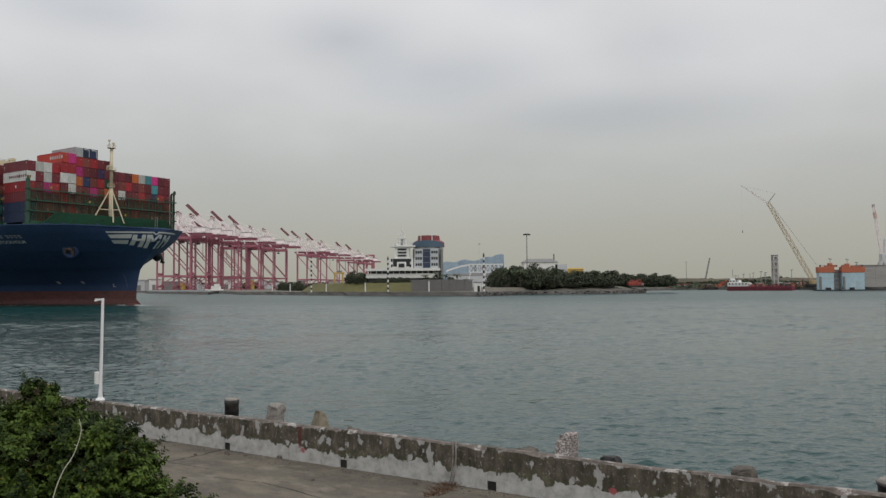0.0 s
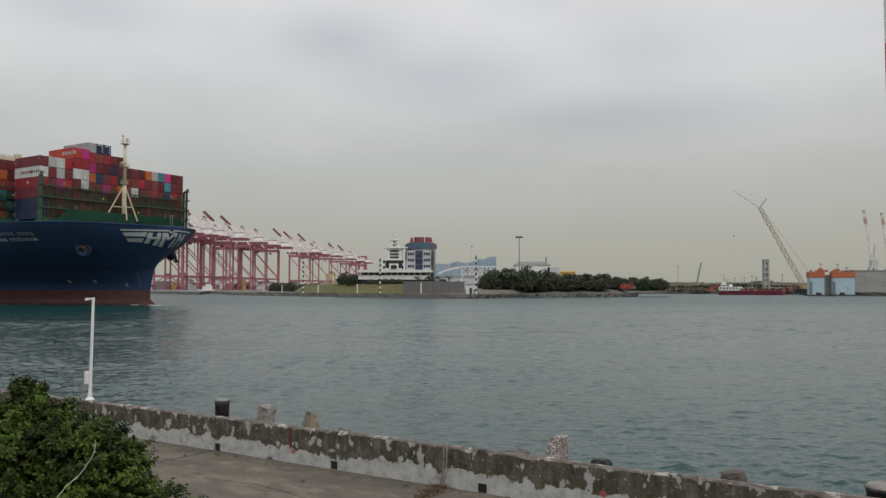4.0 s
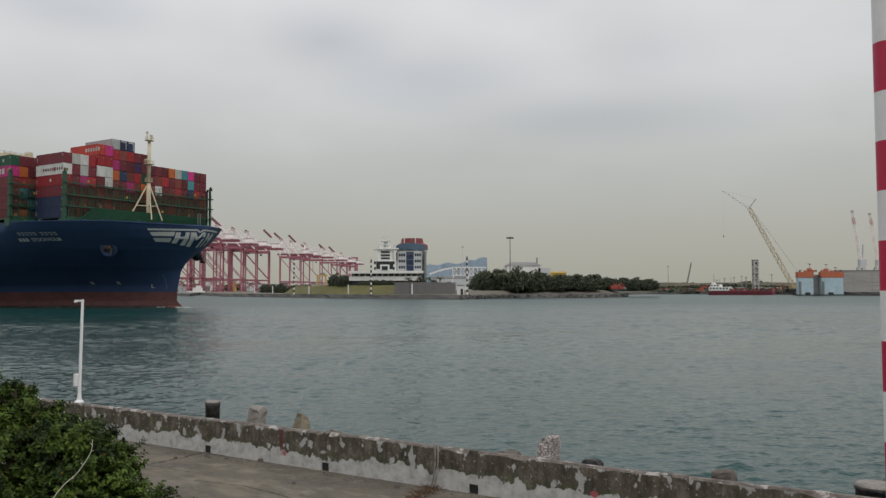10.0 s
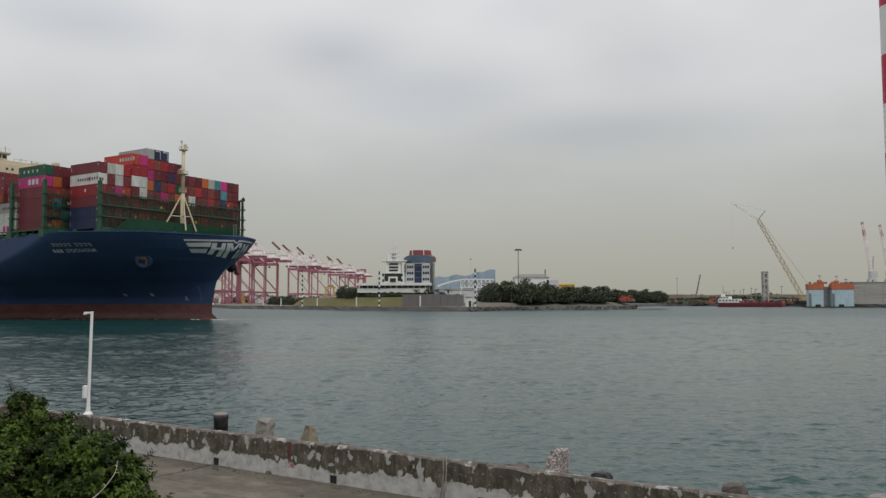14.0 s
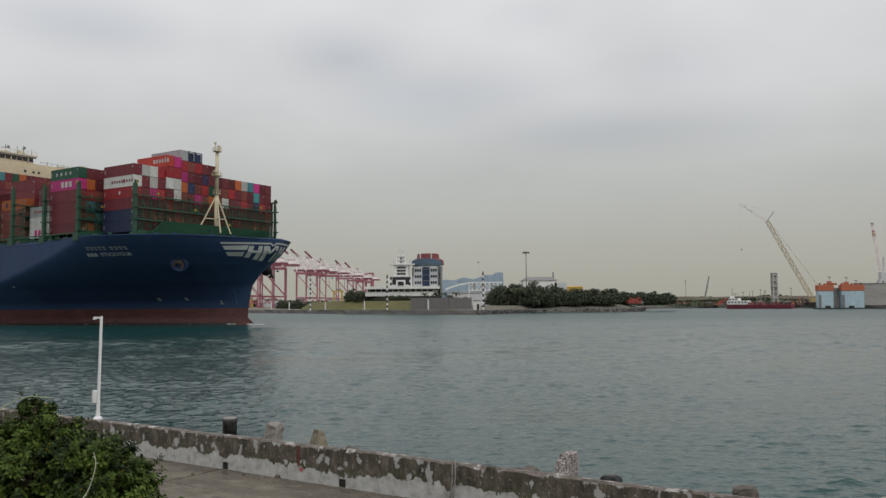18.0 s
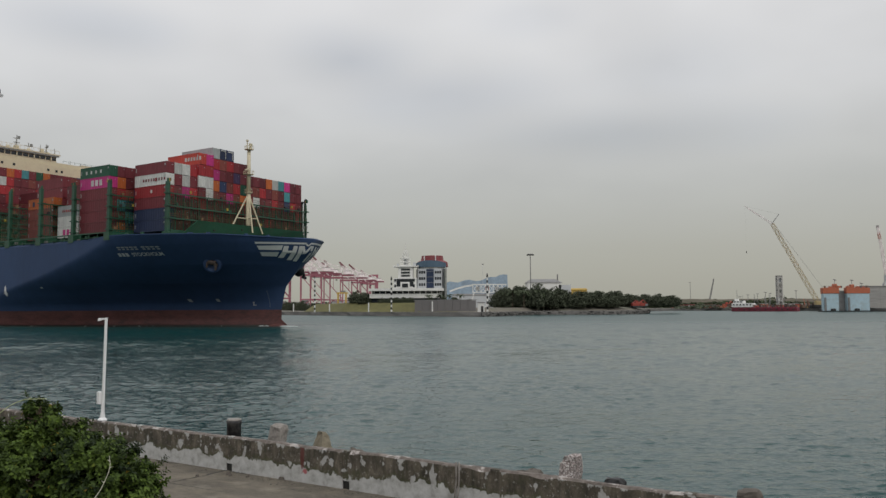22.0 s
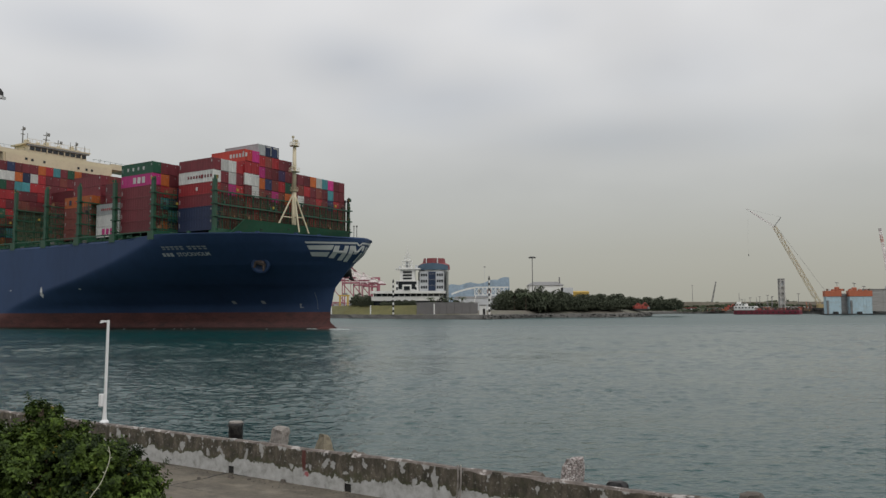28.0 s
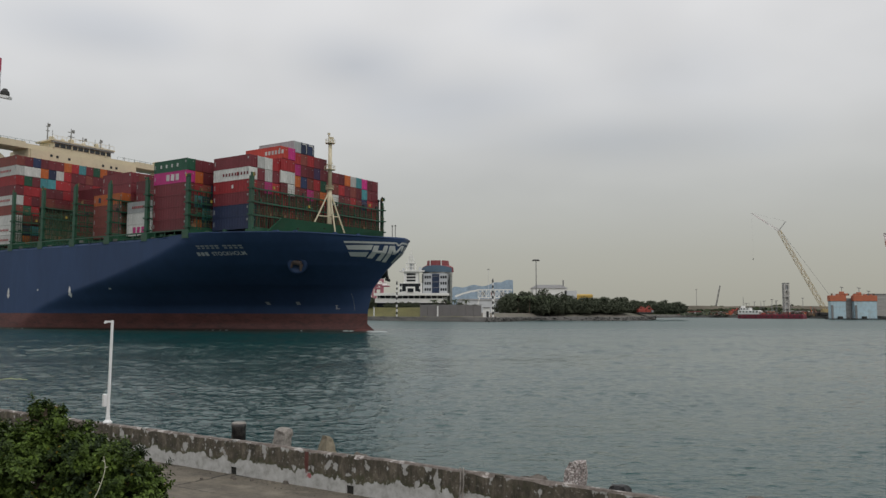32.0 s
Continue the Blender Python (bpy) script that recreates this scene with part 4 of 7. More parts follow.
SHORE = [(-1500, 1250), (-640, 1010), (-330, 905), (-290, 770), (-172, 580), (-205, 720), (-140, 548), (-75, 460), (-28, 402), (3, 372), (15, 362), (24, 370), (34, 394), (48, 424),
         (64, 418), (80, 412), (100, 425), (113, 450), (121, 476), (130, 540), (150, 600), (200, 680), (232, 640), (262, 575), (262, 540), (275, 480), (280, 380), (420, 330), (1600, 300),
         (4400, 300), (4400, 4600), (-4400, 4600), (-4400, 1600)]


def build_land():
    bm = bmesh.new()
    top = [bm.verts.new((x, y, 1.9)) for x, y in SHORE]
    bm.faces.new(top)
    ob = part("ground", bm, LAND)
    tagged(ob, "flat sandy and scrubby land across the harbour", "land", kind="structure")
    # stone and concrete edge, stepped down to the water
    bm = bmesh.new()
    n = 28
    rng = random.Random(4)
    outer = []
    for i in range(n):
        x, y = SHORE[i]
        x1, y1 = SHORE[i + 1]
        steps = max(2, int(math.hypot(x1 - x, y1 - y) / 6)) if i < 26 else 4
        steps = min(steps, 40)
        for k in range(steps):
            s = k / steps
            outer.append((x + (x1 - x) * s, y + (y1 - y) * s))
    prev = None
    for x, y in outer:
        j = rng.uniform(-0.5, 0.5)
        ring = [bm.verts.new((x, y + 1.5, 1.95)), bm.verts.new((x, y + j * 0.3, 1.9 + 0.2 * rng.random())), bm.verts.new((x + j, y - 1.2 + j, 0.7 + 0.3 * j)), bm.verts.new((x, y - 2.4 + j, -1.0))]
        if prev:
            for a in range(3):
                bm.faces.new((prev[a], ring[a], ring[a + 1], prev[a + 1]))
        prev = ring
    ob = part("revetment", bm, STONE_DARK)
    tagged(ob, "dark stone and concrete edge along the far shore", "revetment", kind="structure")


build_land()


def shore_rocks():
    rng = random.Random(31)
    vs, fs = [], []
    spots = [(15, 362), (24, 370), (34, 394), (48, 424), (64, 418), (80, 412), (100, 425), (113, 450), (121, 476), (130, 540)]
    for (xa, ya), (xb, yb) in zip(spots, spots[1:]):
        for _ in range(int(3 * math.hypot(xb - xa, yb - ya))):
            t = rng.random()
            r = rng.uniform(0.25, 0.8)
            c = Vector((xa + (xb - xa) * t, ya + (yb - ya) * t - 1.2 + rng.gauss(0, 1.3), 0.9 + rng.uniform(-0.9, 0.9)))
            k = len(vs)
            for dx, dy, dz in ((1, 0, 0), (0, 1, 0), (-1, 0, 0), (0, -1, 0), (0, 0, 0.8), (0, 0, -0.8)):
                vs.append(c + Vector((dx, dy, dz)) * r * rng.uniform(0.6, 1.3))
            fs += [(k + i, k + (i + 1) % 4, k + 4) for i in range(4)] + [(k + (i + 1) % 4, k + i, k + 5) for i in range(4)]
    me = bpy.data.meshes.new("shore_rocks")
    me.from_pydata(vs, [], fs)
    me.materials.append(STONE_DARK)
    tagged(new("shore_rocks", me), "tumbled dark rocks along the far shore", "rocks", kind="stuff")


shore_rocks()


def jetty_wall():
    ob = new("jetty_wall")
    ob.matrix_basis = pose(-231, 678, 1.9, 0, 0, math.degrees(math.atan2(-190, 118)))
    tagged(ob, "low pale concrete jetty wall along the container quay", "wall", kind="structure")
    for k in range(8):
        bm = bmesh.new()
        box(bm, (-94 + 27 * k, 0, 0.5), (26.6, 1.2, 1.6), bevel=0.06)
        part("panel", bm, PALE_WALL, ob)


jetty_wall()


def mound(name, pts, label, material, top, slope):
    """A grassed bank: outline points raised to top, with sloping sides."""
    bm = bmesh.new()
    cx, cy = sum(p[0] for p in pts) / len(pts), sum(p[1] for p in pts) / len(pts)
    lo = [bm.verts.new((x, y, 1.85)) for x, y in pts]
    hi = [bm.verts.new((cx + (x - cx) * slope, cy + (y - cy) * slope + 6, top + 0.3 * math.sin(x))) for x, y in pts]
    for i in range(len(pts)):
        j = (i + 1) % len(pts)
        bm.faces.new((lo[i], lo[j], hi[j], hi[i]))
    bm.faces.new(hi)
    ob = part(name, bm, material)
    tagged(ob, label, "grass bank", kind="structure")


mound("grass_bank", [(-90, 498), (-60, 446), (-14, 410), (6, 420), (4, 500), (-90, 540)], "low bank of dry yellow-green grass", GRASS, 6.9, 0.86)
mound("sand_bank", [(16, 386), (36, 412), (50, 434), (66, 430), (98, 436), (111, 458), (122, 486), (124, 530), (10, 530), (4, 430)], "low grey-brown sandy bank below the trees", LAND, 4.0, 0.86)


# ---- far bank: signal station ----
def signal_tower():
    t = thing("signal_tower", pose(-8.3, 458, 1.9, 0, 0, -8), "grey and white octagonal signal tower with blue band and red crown", "building")
    def ring(name, r, z0, z1, material, n=8, label="", r2=None):
        bm = bmesh.new()
        lathe(bm, [(r, z0), (r2 or r, z1)], n)
        bmesh.ops.rotate(bm, verts=bm.verts, cent=(0, 0, 0), matrix=Matrix.Rotation(math.pi / 8, 3, "Z"))
        return part(name, bm, material, t, label)
    ring("wall", 8.6, 0, 24.4, PALE_WALL)
    ring("cornice", 9.0, 24.4, 25.2, WHITE_WALL)
    ring("upper_wall", 8.5, 25.2, 28.0, BLUE_WALL)
    ring("crown", 9.3, 25.6, 28.2, BRICK_RED, 16, "dull red crown behind the blue front", 9.0)
    ring("crown_shoulder", 9.0, 28.2, 29.2, BRICK_RED, 16, "", 7.2)
    ring("roof_drum", 6.7, 29.2, 32.0, BRICK_RED, 16, "", 6.2)
    # the blue front stands before the crown and arches over its middle
    bm = bmesh.new()
    arc = [radians(-90 + 64 * (k / 10 - 1)) for k in range(21)]
    for k in range(20):
        q = []
        for r in (9.75, 9.35):
            for a in arc[k:k + 2]:
                top = 29.0 - 1.5 * (abs(math.degrees(a) + 90) / 64) ** 2
                q.append([bm.verts.new((r * math.cos(a), r * math.sin(a), z)) for z in (25.2, top)])
        (a0, a1), (b0, b1), (c0, c1), (d0, d1) = q
        for f in ((a0, b0, b1, a1), (d0, c0, c1, d1), (a1, b1, d1, c1), (a0, c0, d0, b0)):
            bm.faces.new(f)
    part("blue_band", bm, BLUE_WALL, t)
    for x in (-3.4, 3.0):
        bm = bmesh.new()
        box(bm, (x, -6.9, 30.4), (0.4, 1.0, 3.4))
        part("fin", bm, WHITE_WALL, t)
    bm = bmesh.new()
    box(bm, (-0.2, -8.5, 12.2), (14.0, 1.2, 24.2))
    part("front_wall", bm, PALE_WALL, t)
    bm = bmesh.new()
    box(bm, (0.2, -9.2, 12.8), (4.2, 0.4, 22.4))
    glaz = part("stair_window", bm, DARK_BLUE, t, "tall dark blue window strip")
    for k in range(7):
        bm = bmesh.new()
        box(bm, (0.2, -9.42, 3.5 + 3.2 * k), (4.2, 0.12, 0.2))
        part("transom", bm, STEEL_GREY, glaz)
    for x in (-4.4, 4.7):
        for z in (4.7, 8.2, 11.7, 15.2, 18.7, 22.2):
            for dx in (-1.3, 0, 1.3):
                bm = bmesh.new()
                box(bm, (x + dx, -9.14, z), (0.95, 0.2, 1.5))
                part("window", bm, DARK_GLASS, t)
    bm = bmesh.new()
    box(bm, (8.05, -3.4, 12.2), (0.5, 6.6, 23.6), rz=-1)
    part("side_glazing", bm, SIDE_GLASS, t, "tall grey-green glazed flank")
    for k in range(8):
        bm = bmesh.new()
        box(bm, (8.35, -3.4, 2.6 + 2.9 * k), (0.14, 6.6, 0.22), rz=-1)
        part("mullion", bm, STEEL_GREY, t)
    # the left flank's shade, put in as a panel of the darker glazing colour
    bm = bmesh.new()
    box(bm, (-8.0, -4.6, 12.2), (0.5, 4.0, 23.6))
    part("shade_flank", bm, SIDE_GLASS, t)


def station_house():
    t = thing("station_building", pose(-24, 452, 2.6), "long white station building with a stepped tower and spire", "building")
    def blk(name, c, s, material, label=""):
        bm = bmesh.new()
        box(bm, c, s)
        return part(name, bm, material, t, label)
    blk("podium", (0.8, 4, 5.4), (38, 20, 10.8), WHITE_WALL)
    blk("ribbon_window", (0.8, -6.2, 10.1), (37.6, 0.5, 1.5), DARK_GLASS, "dark continuous window band")
    for k in range(12):
        blk("pier", (-17 + 3.25 * k, -6.5, 10.1), (0.35, 0.2, 1.6), WHITE_WALL)
    blk("parapet", (0.0, -7.2, 8.1), (39, 0.5, 2.4), WHITE_WALL)
    # no window: a dark strip that stands in for shade below the parapet
    blk("lower_shade", (0.8, -6.3, 5.2), (38, 0.4, 3.0), DARK_GLASS)
    blk("roof_slab", (1.4, 3, 11.6), (42, 24, 1.4), WHITE_WALL)
    blk("middle_floor", (0.4, 2, 15.2), (13, 12, 6.2), WHITE_WALL)
    blk("middle_window", (0.4, -4.1, 15.6), (9.6, 0.4, 4.4), DARK_GLASS)
    blk("portal", (0.4, -4.5, 14.4), (5.2, 0.5, 3.2), WHITE_WALL)
    blk("portal_window", (0.4, -4.8, 14.0), (3.4, 0.4, 2.2), DARK_GLASS)
    blk("upper_floor", (0.6, 2, 21.4), (8.4, 9, 6.6), WHITE_WALL)
    for z in (19.6, 21.4, 23.2):
        blk("window_band", (0.6, -2.6, z), (5.0, 0.4, 0.95), DARK_GLASS)
    blk("upper_slab", (1.0, 2, 25.0), (14.5, 11, 0.7), WHITE_WALL)
    blk("lantern_core", (0.4, 2.6, 27.3), (2.6, 2.6, 3.8), PALE_WALL)
    for x in (-2.2, -0.5, 1.3, 3.0):
        blk("lantern_post", (x, -0.3, 27.5), (0.4, 0.4, 4.4), WHITE_WALL)
    for z in (25.6, 27.6, 29.6):
        blk("lantern_ring", (0.4, 1.8, z), (6.0, 4.8, 0.4), WHITE_WALL)
    blk("roof_locker", (5.6, 1, 26.3), (1.6, 2, 2.0), PALE_WALL)
    blk("roof_locker", (-3.9, 1, 26.0), (1.0, 2, 1.4), PALE_WALL)
    bm = bmesh.new()
    for z0, z1, r in ((29.8, 32.4, 1.5), (32.4, 34.4, 0.9)):
        lattice(bm, (0.4, 2, z0), (0.4, 2, z1), r * 2, 2, 0.2)
    beam(bm, (0.4, 2, 34), (0.4, 2, 39), 0.22, 6, 0.06)
    part("spire", bm, WHITE_WALL, t, "white lattice spire")
    for x in (-5.2, 5.4):
        for z in (17.0, 13.8):
            blk("side_window", (x, -4.1, z), (1.0, 0.3, 1.6), DARK_GLASS)
    for k in range(7):
        bm = bmesh.new()
        beam(bm, (7.5, -3, 18 + k * 1.1), (7.5, -3, 19 + k * 1.1), 0.35, 6)
        part("railing_post", bm, STEEL_GREY, t)


signal_tower()
station_house()


def retaining_wall():
    t = thing("perimeter_wall", pose(-2, 408, 1.9, 0, 0, -16), "long plain grey perimeter wall beside the grass bank", "wall")
    for k in range(8):
        bm = bmesh.new()
        box(bm, (-13.2 + 4.1 * k, 0, 3.1), (4.0, 0.6, 6.2 - 0.12 * k))
        part("panel", bm, GREY_WALL, t)
    bm = bmesh.new()
    box(bm, (1, 0.1, 6.1), (34, 0.9, 0.25))
    part("coping", bm, STEEL_GREY, t)


retaining_wall()


def striped_far_pole(x, y, h, group):
    t = thing("marker_pole", pose(x, y, 1.9), "slender white pole with dark bands on the far bank", "pole", group)
    n = int(h / 1.25)
    for k in range(n):
        bm = bmesh.new()
        beam(bm, (0, 0, k * 1.25), (0, 0, k * 1.25 + 1.25), 0.42, 8)
        part("band", bm, BLACK_PAINT if k % 2 else WHITE_WALL, t)
    bm = bmesh.new()
    box(bm, (0, 0, n * 1.25 + 0.3), (0.6, 0.6, 0.7))
    part("lamp", bm, STEEL_GREY, t)


for x, y, h in ((-73.5, 440, 19.5), (-28.3, 404, 18.0), (19.1, 372, 18.0)):
    striped_far_pole(x, y, h, "banded poles")


def short_post(x, y, h):
    t = thing("fence_post", pose(x, y, 1.9), "plain white post at the water's edge", "post", "white posts")
    bm = bmesh.new()
    beam(bm, (0, 0, 0), (0, 0, h), 0.35, 8, 0.3)
    part("post", bm, WHITE_WALL, t)
    bm = bmesh.new()
    lathe(bm, [(0.5, 0), (0.5, 0.3)], 8)
    part("foot", bm, STEEL_GREY, t)


for x, y, h in ((-66, 445, 4.5), (-41, 415, 5.0), (-7.1, 388, 5.4), (-95, 490, 5), (-118, 545, 5)):
    short_post(x, y, h)


# ---- trees ----
def crown_mesh(seed, height, width, clumps, leaf, material):
    """A crown of many small leaf faces gathered in uneven clumps."""
    rng = random.Random(seed)
    vs, fs = [], []
    for _ in range(clumps):
        a, r = rng.uniform(0, 2 * math.pi), width / 2 * math.sqrt(rng.random())
        h = height * (0.06 + 0.88 * rng.random() * (1 - 0.5 * (2 * r / width) ** 2))
        c = Vector((r * math.cos(a), r * math.sin(a), h))
        cr = rng.uniform(0.5, 1.1) * width * 0.13
        for _ in range(30):
            p = c + Vector([rng.gauss(0, 1) for _ in range(3)]).normalized() * cr * rng.uniform(0.4, 1.1)
            n = Vector([rng.gauss(0, 1) for _ in range(3)]).normalized()
            t = n.orthogonal().normalized() * leaf * rng.uniform(0.6, 1.3)
            b = n.cross(t) * rng.uniform(0.5, 0.9)
            k = len(vs)
            vs += [p - t, p - b, p + t, p + b]
            fs.append((k, k + 1, k + 2, k + 3))
    me = bpy.data.meshes.new("crown")
    me.from_pydata(vs, [], fs)
    me.materials.append(material)
    return me


def tree(m, seed, height, width, material, label, group="", clumps=70):
    t = thing("tree", m, label, "tree", group)
    rng = random.Random(seed + 90)
    bm = bmesh.new()
    beam(bm, (0, 0, -0.3), (0.1, 0, height * 0.5), height * 0.035, 7, height * 0.018)
    for k in range(5):
        a = 2 * math.pi * k / 5 + rng.random()
        beam(bm, (0.05, 0, height * rng.uniform(0.25, 0.45)), (math.cos(a) * width * 0.3, math.sin(a) * width * 0.3, height * rng.uniform(0.5, 0.75)), height * 0.014, 5, height * 0.006)
    part("trunk", bm, BARK, t)
    ob = new("crown", crown_mesh(seed, height, width, clumps, height * 0.034, material))
    ob.parent = t
    return t


def palm(m, seed, height):
    t = thing("palm_tree", m, "small palm with drooping fronds", "palm", "palms on the bank")
    bm = bmesh.new()
    beam(bm, (0, 0, -0.2), (0.15, 0, height * 0.7), 0.2, 7, 0.13)
    part("trunk", bm, BARK, t)
    rng = random.Random(seed)
    bm = bmesh.new()
    for k in range(15):
        a = 2 * math.pi * k / 15 + rng.uniform(-0.2, 0.2)
        up = rng.uniform(0.0, 1.0)
        L = height * 0.45
        prev = None
        for i in range(6):
            s = i / 5
            r = L * s
            z = height * 0.7 + L * (up * s - 0.9 * s * s)
            w = 0.35 * math.sin(math.pi * min(0.97, s + 0.08)) + 0.03
            c = Vector((r * math.cos(a) + 0.15, r * math.sin(a), z))
            o = Vector((-math.sin(a), math.cos(a), 0)) * w
            cur = (bm.verts.new(c - o - Vector((0, 0, w * 0.5))), bm.verts.new(c), bm.verts.new(c + o - Vector((0, 0, w * 0.5))))
            if prev:
                bm.faces.new((prev[0], cur[0], cur[1], prev[1]))
                bm.faces.new((prev[1], cur[1], cur[2], prev[2]))
            prev = cur
    part("crown", bm, FOLIAGE_MID, t)


def woods():
    rng = random.Random(11)
    protos = [tree(pose(32 + 9 * k, 432 + 4 * (k % 2), 3.9), 20 + k, 11.8 + k % 3, 13.0, FOLIAGE_FAR, "dense dark green coastal tree", "trees on the bank", 190) for k in range(4)]
    for n in range(40):
        k = n * 0.66
        x = (30 + 3.9 * k + rng.uniform(-1.5, 1.5)) * (1.03 if k > 17 else 1)
        y = 437 + rng.uniform(-6, 14) + 0.25 * k + (18 if k > 17 else 0)
        s = (0.86 if k < 9 else 0.9 if k < 17 else 0.76 if k < 23 else 0.66) * rng.uniform(0.9, 1.0)
        c = copy_thing(protos[n % 4], pose(x, y, 3.8, 0, 0, rng.uniform(0, 360)))
        c.scale = (s * 1.1, s * 1.1, s * (0.95 if k < 9 else 0.85))
    for x, y, s in ((-51, 455, 0.85), (-46, 448, 0.62), (-36, 441, 0.38), (-31.5, 440, 0.4), (-28, 440, 0.42), (-24, 440, 0.42), (-20, 440, 0.4), (-9, 432, 0.36), (-2, 432, 0.36), (4, 430, 0.4), (8, 428, 0.42), (12, 420, 0.45),
                    (-110, 600, 0.7), (-125, 640, 0.7), (-95, 560, 0.6), (-85, 520, 0.55), (-140, 690, 0.8)):
        c = copy_thing(protos[int(abs(x)) % 4], pose(x, y, 4.3 if 6 < x < 14 else 6.0 if -90 < x <= 6 and y < 480 else 1.9, 0, 0, rng.uniform(0, 360)))
        c.scale = (s * (0.9 if s < 0.5 else 1), s, s * 0.85)
    for k in range(5):
        palm(pose(29 + 6 * k + rng.uniform(-2, 2), 428 + rng.uniform(-3, 4), 3.8), 60 + k, rng.uniform(9.5, 13.5))
    for x, y in ((-10, 432), (-4, 430), (1, 428), (7, 424)):
        palm(pose(x, y, 6.0), 70 + x, 6.5)
    # scrub on the far side, seen as one low belt
    for name, y, x0, x1, h, n in (("scrub_belt", 760, 60, 560, 8, 900), ("far_woods", 1700, -900, 900, 22, 900)):
        vs, fs = [], []
        for _ in range(n * 5):
            x = rng.uniform(x0, x1)
            hh = h * (0.55 + 0.45 * noise.noise(Vector((x * 0.012, y, 0))))
            p = Vector((x, y + rng.uniform(-20, 20), 1.9 + hh * rng.random()))
            nrm = Vector([rng.gauss(0, 1) for _ in range(3)]).normalized()
            t = nrm.orthogonal().normalized() * h * 0.22
            b = nrm.cross(t)
            k = len(vs)
            vs += [p - t, p - b, p + t, p + b]
            fs.append((k, k + 1, k + 2, k + 3))
        me = bpy.data.meshes.new(name)
        me.from_pydata(vs, [], fs)
        me.materials.append(FOLIAGE_MID)
        tagged(new(name, me), "low belt of dull green scrub on the far shore", "scrub", kind="stuff")


woods()


# ---- gantry cranes at the container quay ----
def gantry_crane(rise):
    """A ship-to-shore crane; its boom is raised. x to the water side."""
    t = thing("gantry_crane", pose(0, 0, 0), "red and white ship-to-shore gantry crane with raised boom", "crane", "quay cranes")
    for x in (0, -30):
        for y in (-13, 13):
            bm = bmesh.new()
            box(bm, (x, y, 26.5), (1.45, 1.45, 51))
            box(bm, (x, y, 1.2), (3.4, 6, 2.0))
            part("leg", bm, CRANE_HAZED_RED, t)
    for y in (-13, 13):
        bm = bmesh.new()
        box(bm, (-15, y, 14), (30, 1.5, 1.6))
        box(bm, (-15, y, 50), (32, 1.6, 2.2))
        beam(bm, (0, y, 49), (-30, y, 15), 0.6)
        beam(bm, (0, y, 3), (-15, y, 13.6), 0.5)
        beam(bm, (-30, y, 3), (-15, y, 13.6), 0.5)
        beam(bm, (-15, y, 32), (-15, y, 50), 0.35)
        part("side_frame", bm, CRANE_HAZED_RED, t)
    for x in (0, -30):
        for z, w in ((16, 26), (51, 28)):
            bm = bmesh.new()
            box(bm, (x, 0, z), (1.5, w, 1.8))
            part("cross_beam", bm, CRANE_HAZED_RED, t)
    bm = bmesh.new()
    for y in (-3.5, 3.5):
        box(bm, (-22, y, 54), (52, 1.6, 2.4))
    box(bm, (-40, 0, 54.5), (2, 9, 3))
    part("girder", bm, CRANE_HAZED_RED, t)
    for y in (-5.2, 5.2):
        bm = bmesh.new()
        box(bm, (-22, y, 55.6), (52, 1.2, 0.3))
        for k in range(14):
            beam(bm, (-47 + 3.9 * k, y, 55.6), (-47 + 3.9 * k, y, 57.4), 0.16)
        beam(bm, (-47, y, 57.4), (4, y, 57.4), 0.2)
        part("catwalk", bm, CRANE_PALE, t)
    bm = bmesh.new()
    box(bm, (-37, 0, 58.4), (11, 8, 4.6))
    house = part("machinery_house", bm, CRANE_PALE, t)
    bm = bmesh.new()
    box(bm, (-37, 0, 60.9), (11.8, 8.8, 0.5))
    part("roof", bm, CRANE_GREY, house)
    # the raised boom: pale lattice below, dark red towards the tip
    reach, lift = (24.5, 35.5) if rise > 50 else (34.0, 27.0)
    p0, p1 = Vector((-12 if rise > 50 else -4, 0, 54)), Vector((reach, 0, 54 + lift))
    mid = p0.lerp(p1, 0.68)
    boom = None
    for name, a, b, bays, material in (("boom", p0, mid, 9, CRANE_PALE), ("boom_tip", mid, p1, 4, CRANE_TIP)):
        bm = bmesh.new()
        up = Vector((-(b - a).z, 0, (b - a).x)).normalized() * 1.6
        for y in (-3.2, 3.2):
            beam(bm, a + Vector((0, y, 0)), b + Vector((0, y, 0)), 1.3)
            beam(bm, a + up + Vector((0, y, 0)), b + up + Vector((0, y, 0)), 0.7)
            for k in range(bays):
                beam(bm, a.lerp(b, k / bays) + Vector((0, y, 0)), a.lerp(b, (k + 0.5) / bays) + up + Vector((0, y, 0)), 0.4)
                beam(bm, a.lerp(b, (k + 0.5) / bays) + up + Vector((0, y, 0)), a.lerp(b, (k + 1) / bays) + Vector((0, y, 0)), 0.4)
        for k in range(bays + 1):
            q = a.lerp(b, k / bays)
            beam(bm, q + Vector((0, -3.2, 0)), q + Vector((0, 3.2, 0)), 0.5)
        boom = part(name, bm, material, boom or t)
    apex = Vector((-2, 0, 76))
    bm = bmesh.new()
    for y in (-3.5, 3.5):
        beam(bm, (0, y * 1.6, 52), apex + Vector((0, y * 0.3, 0)), 1.0)
        beam(bm, (-28, y * 1.6, 52), apex + Vector((0, y * 0.3, 0)), 0.9)
        beam(bm, (-14, y * 1.6, 53), apex + Vector((0, y * 0.3, -4)), 0.7)
        beam(bm, (-7, y * 1.3, 64), (-15, y * 1.3, 64), 0.5)
    part("apex_frame", bm, CRANE_PALE, t)
    bm = bmesh.new()
    box(bm, apex, (4.4, 4, 1.8))
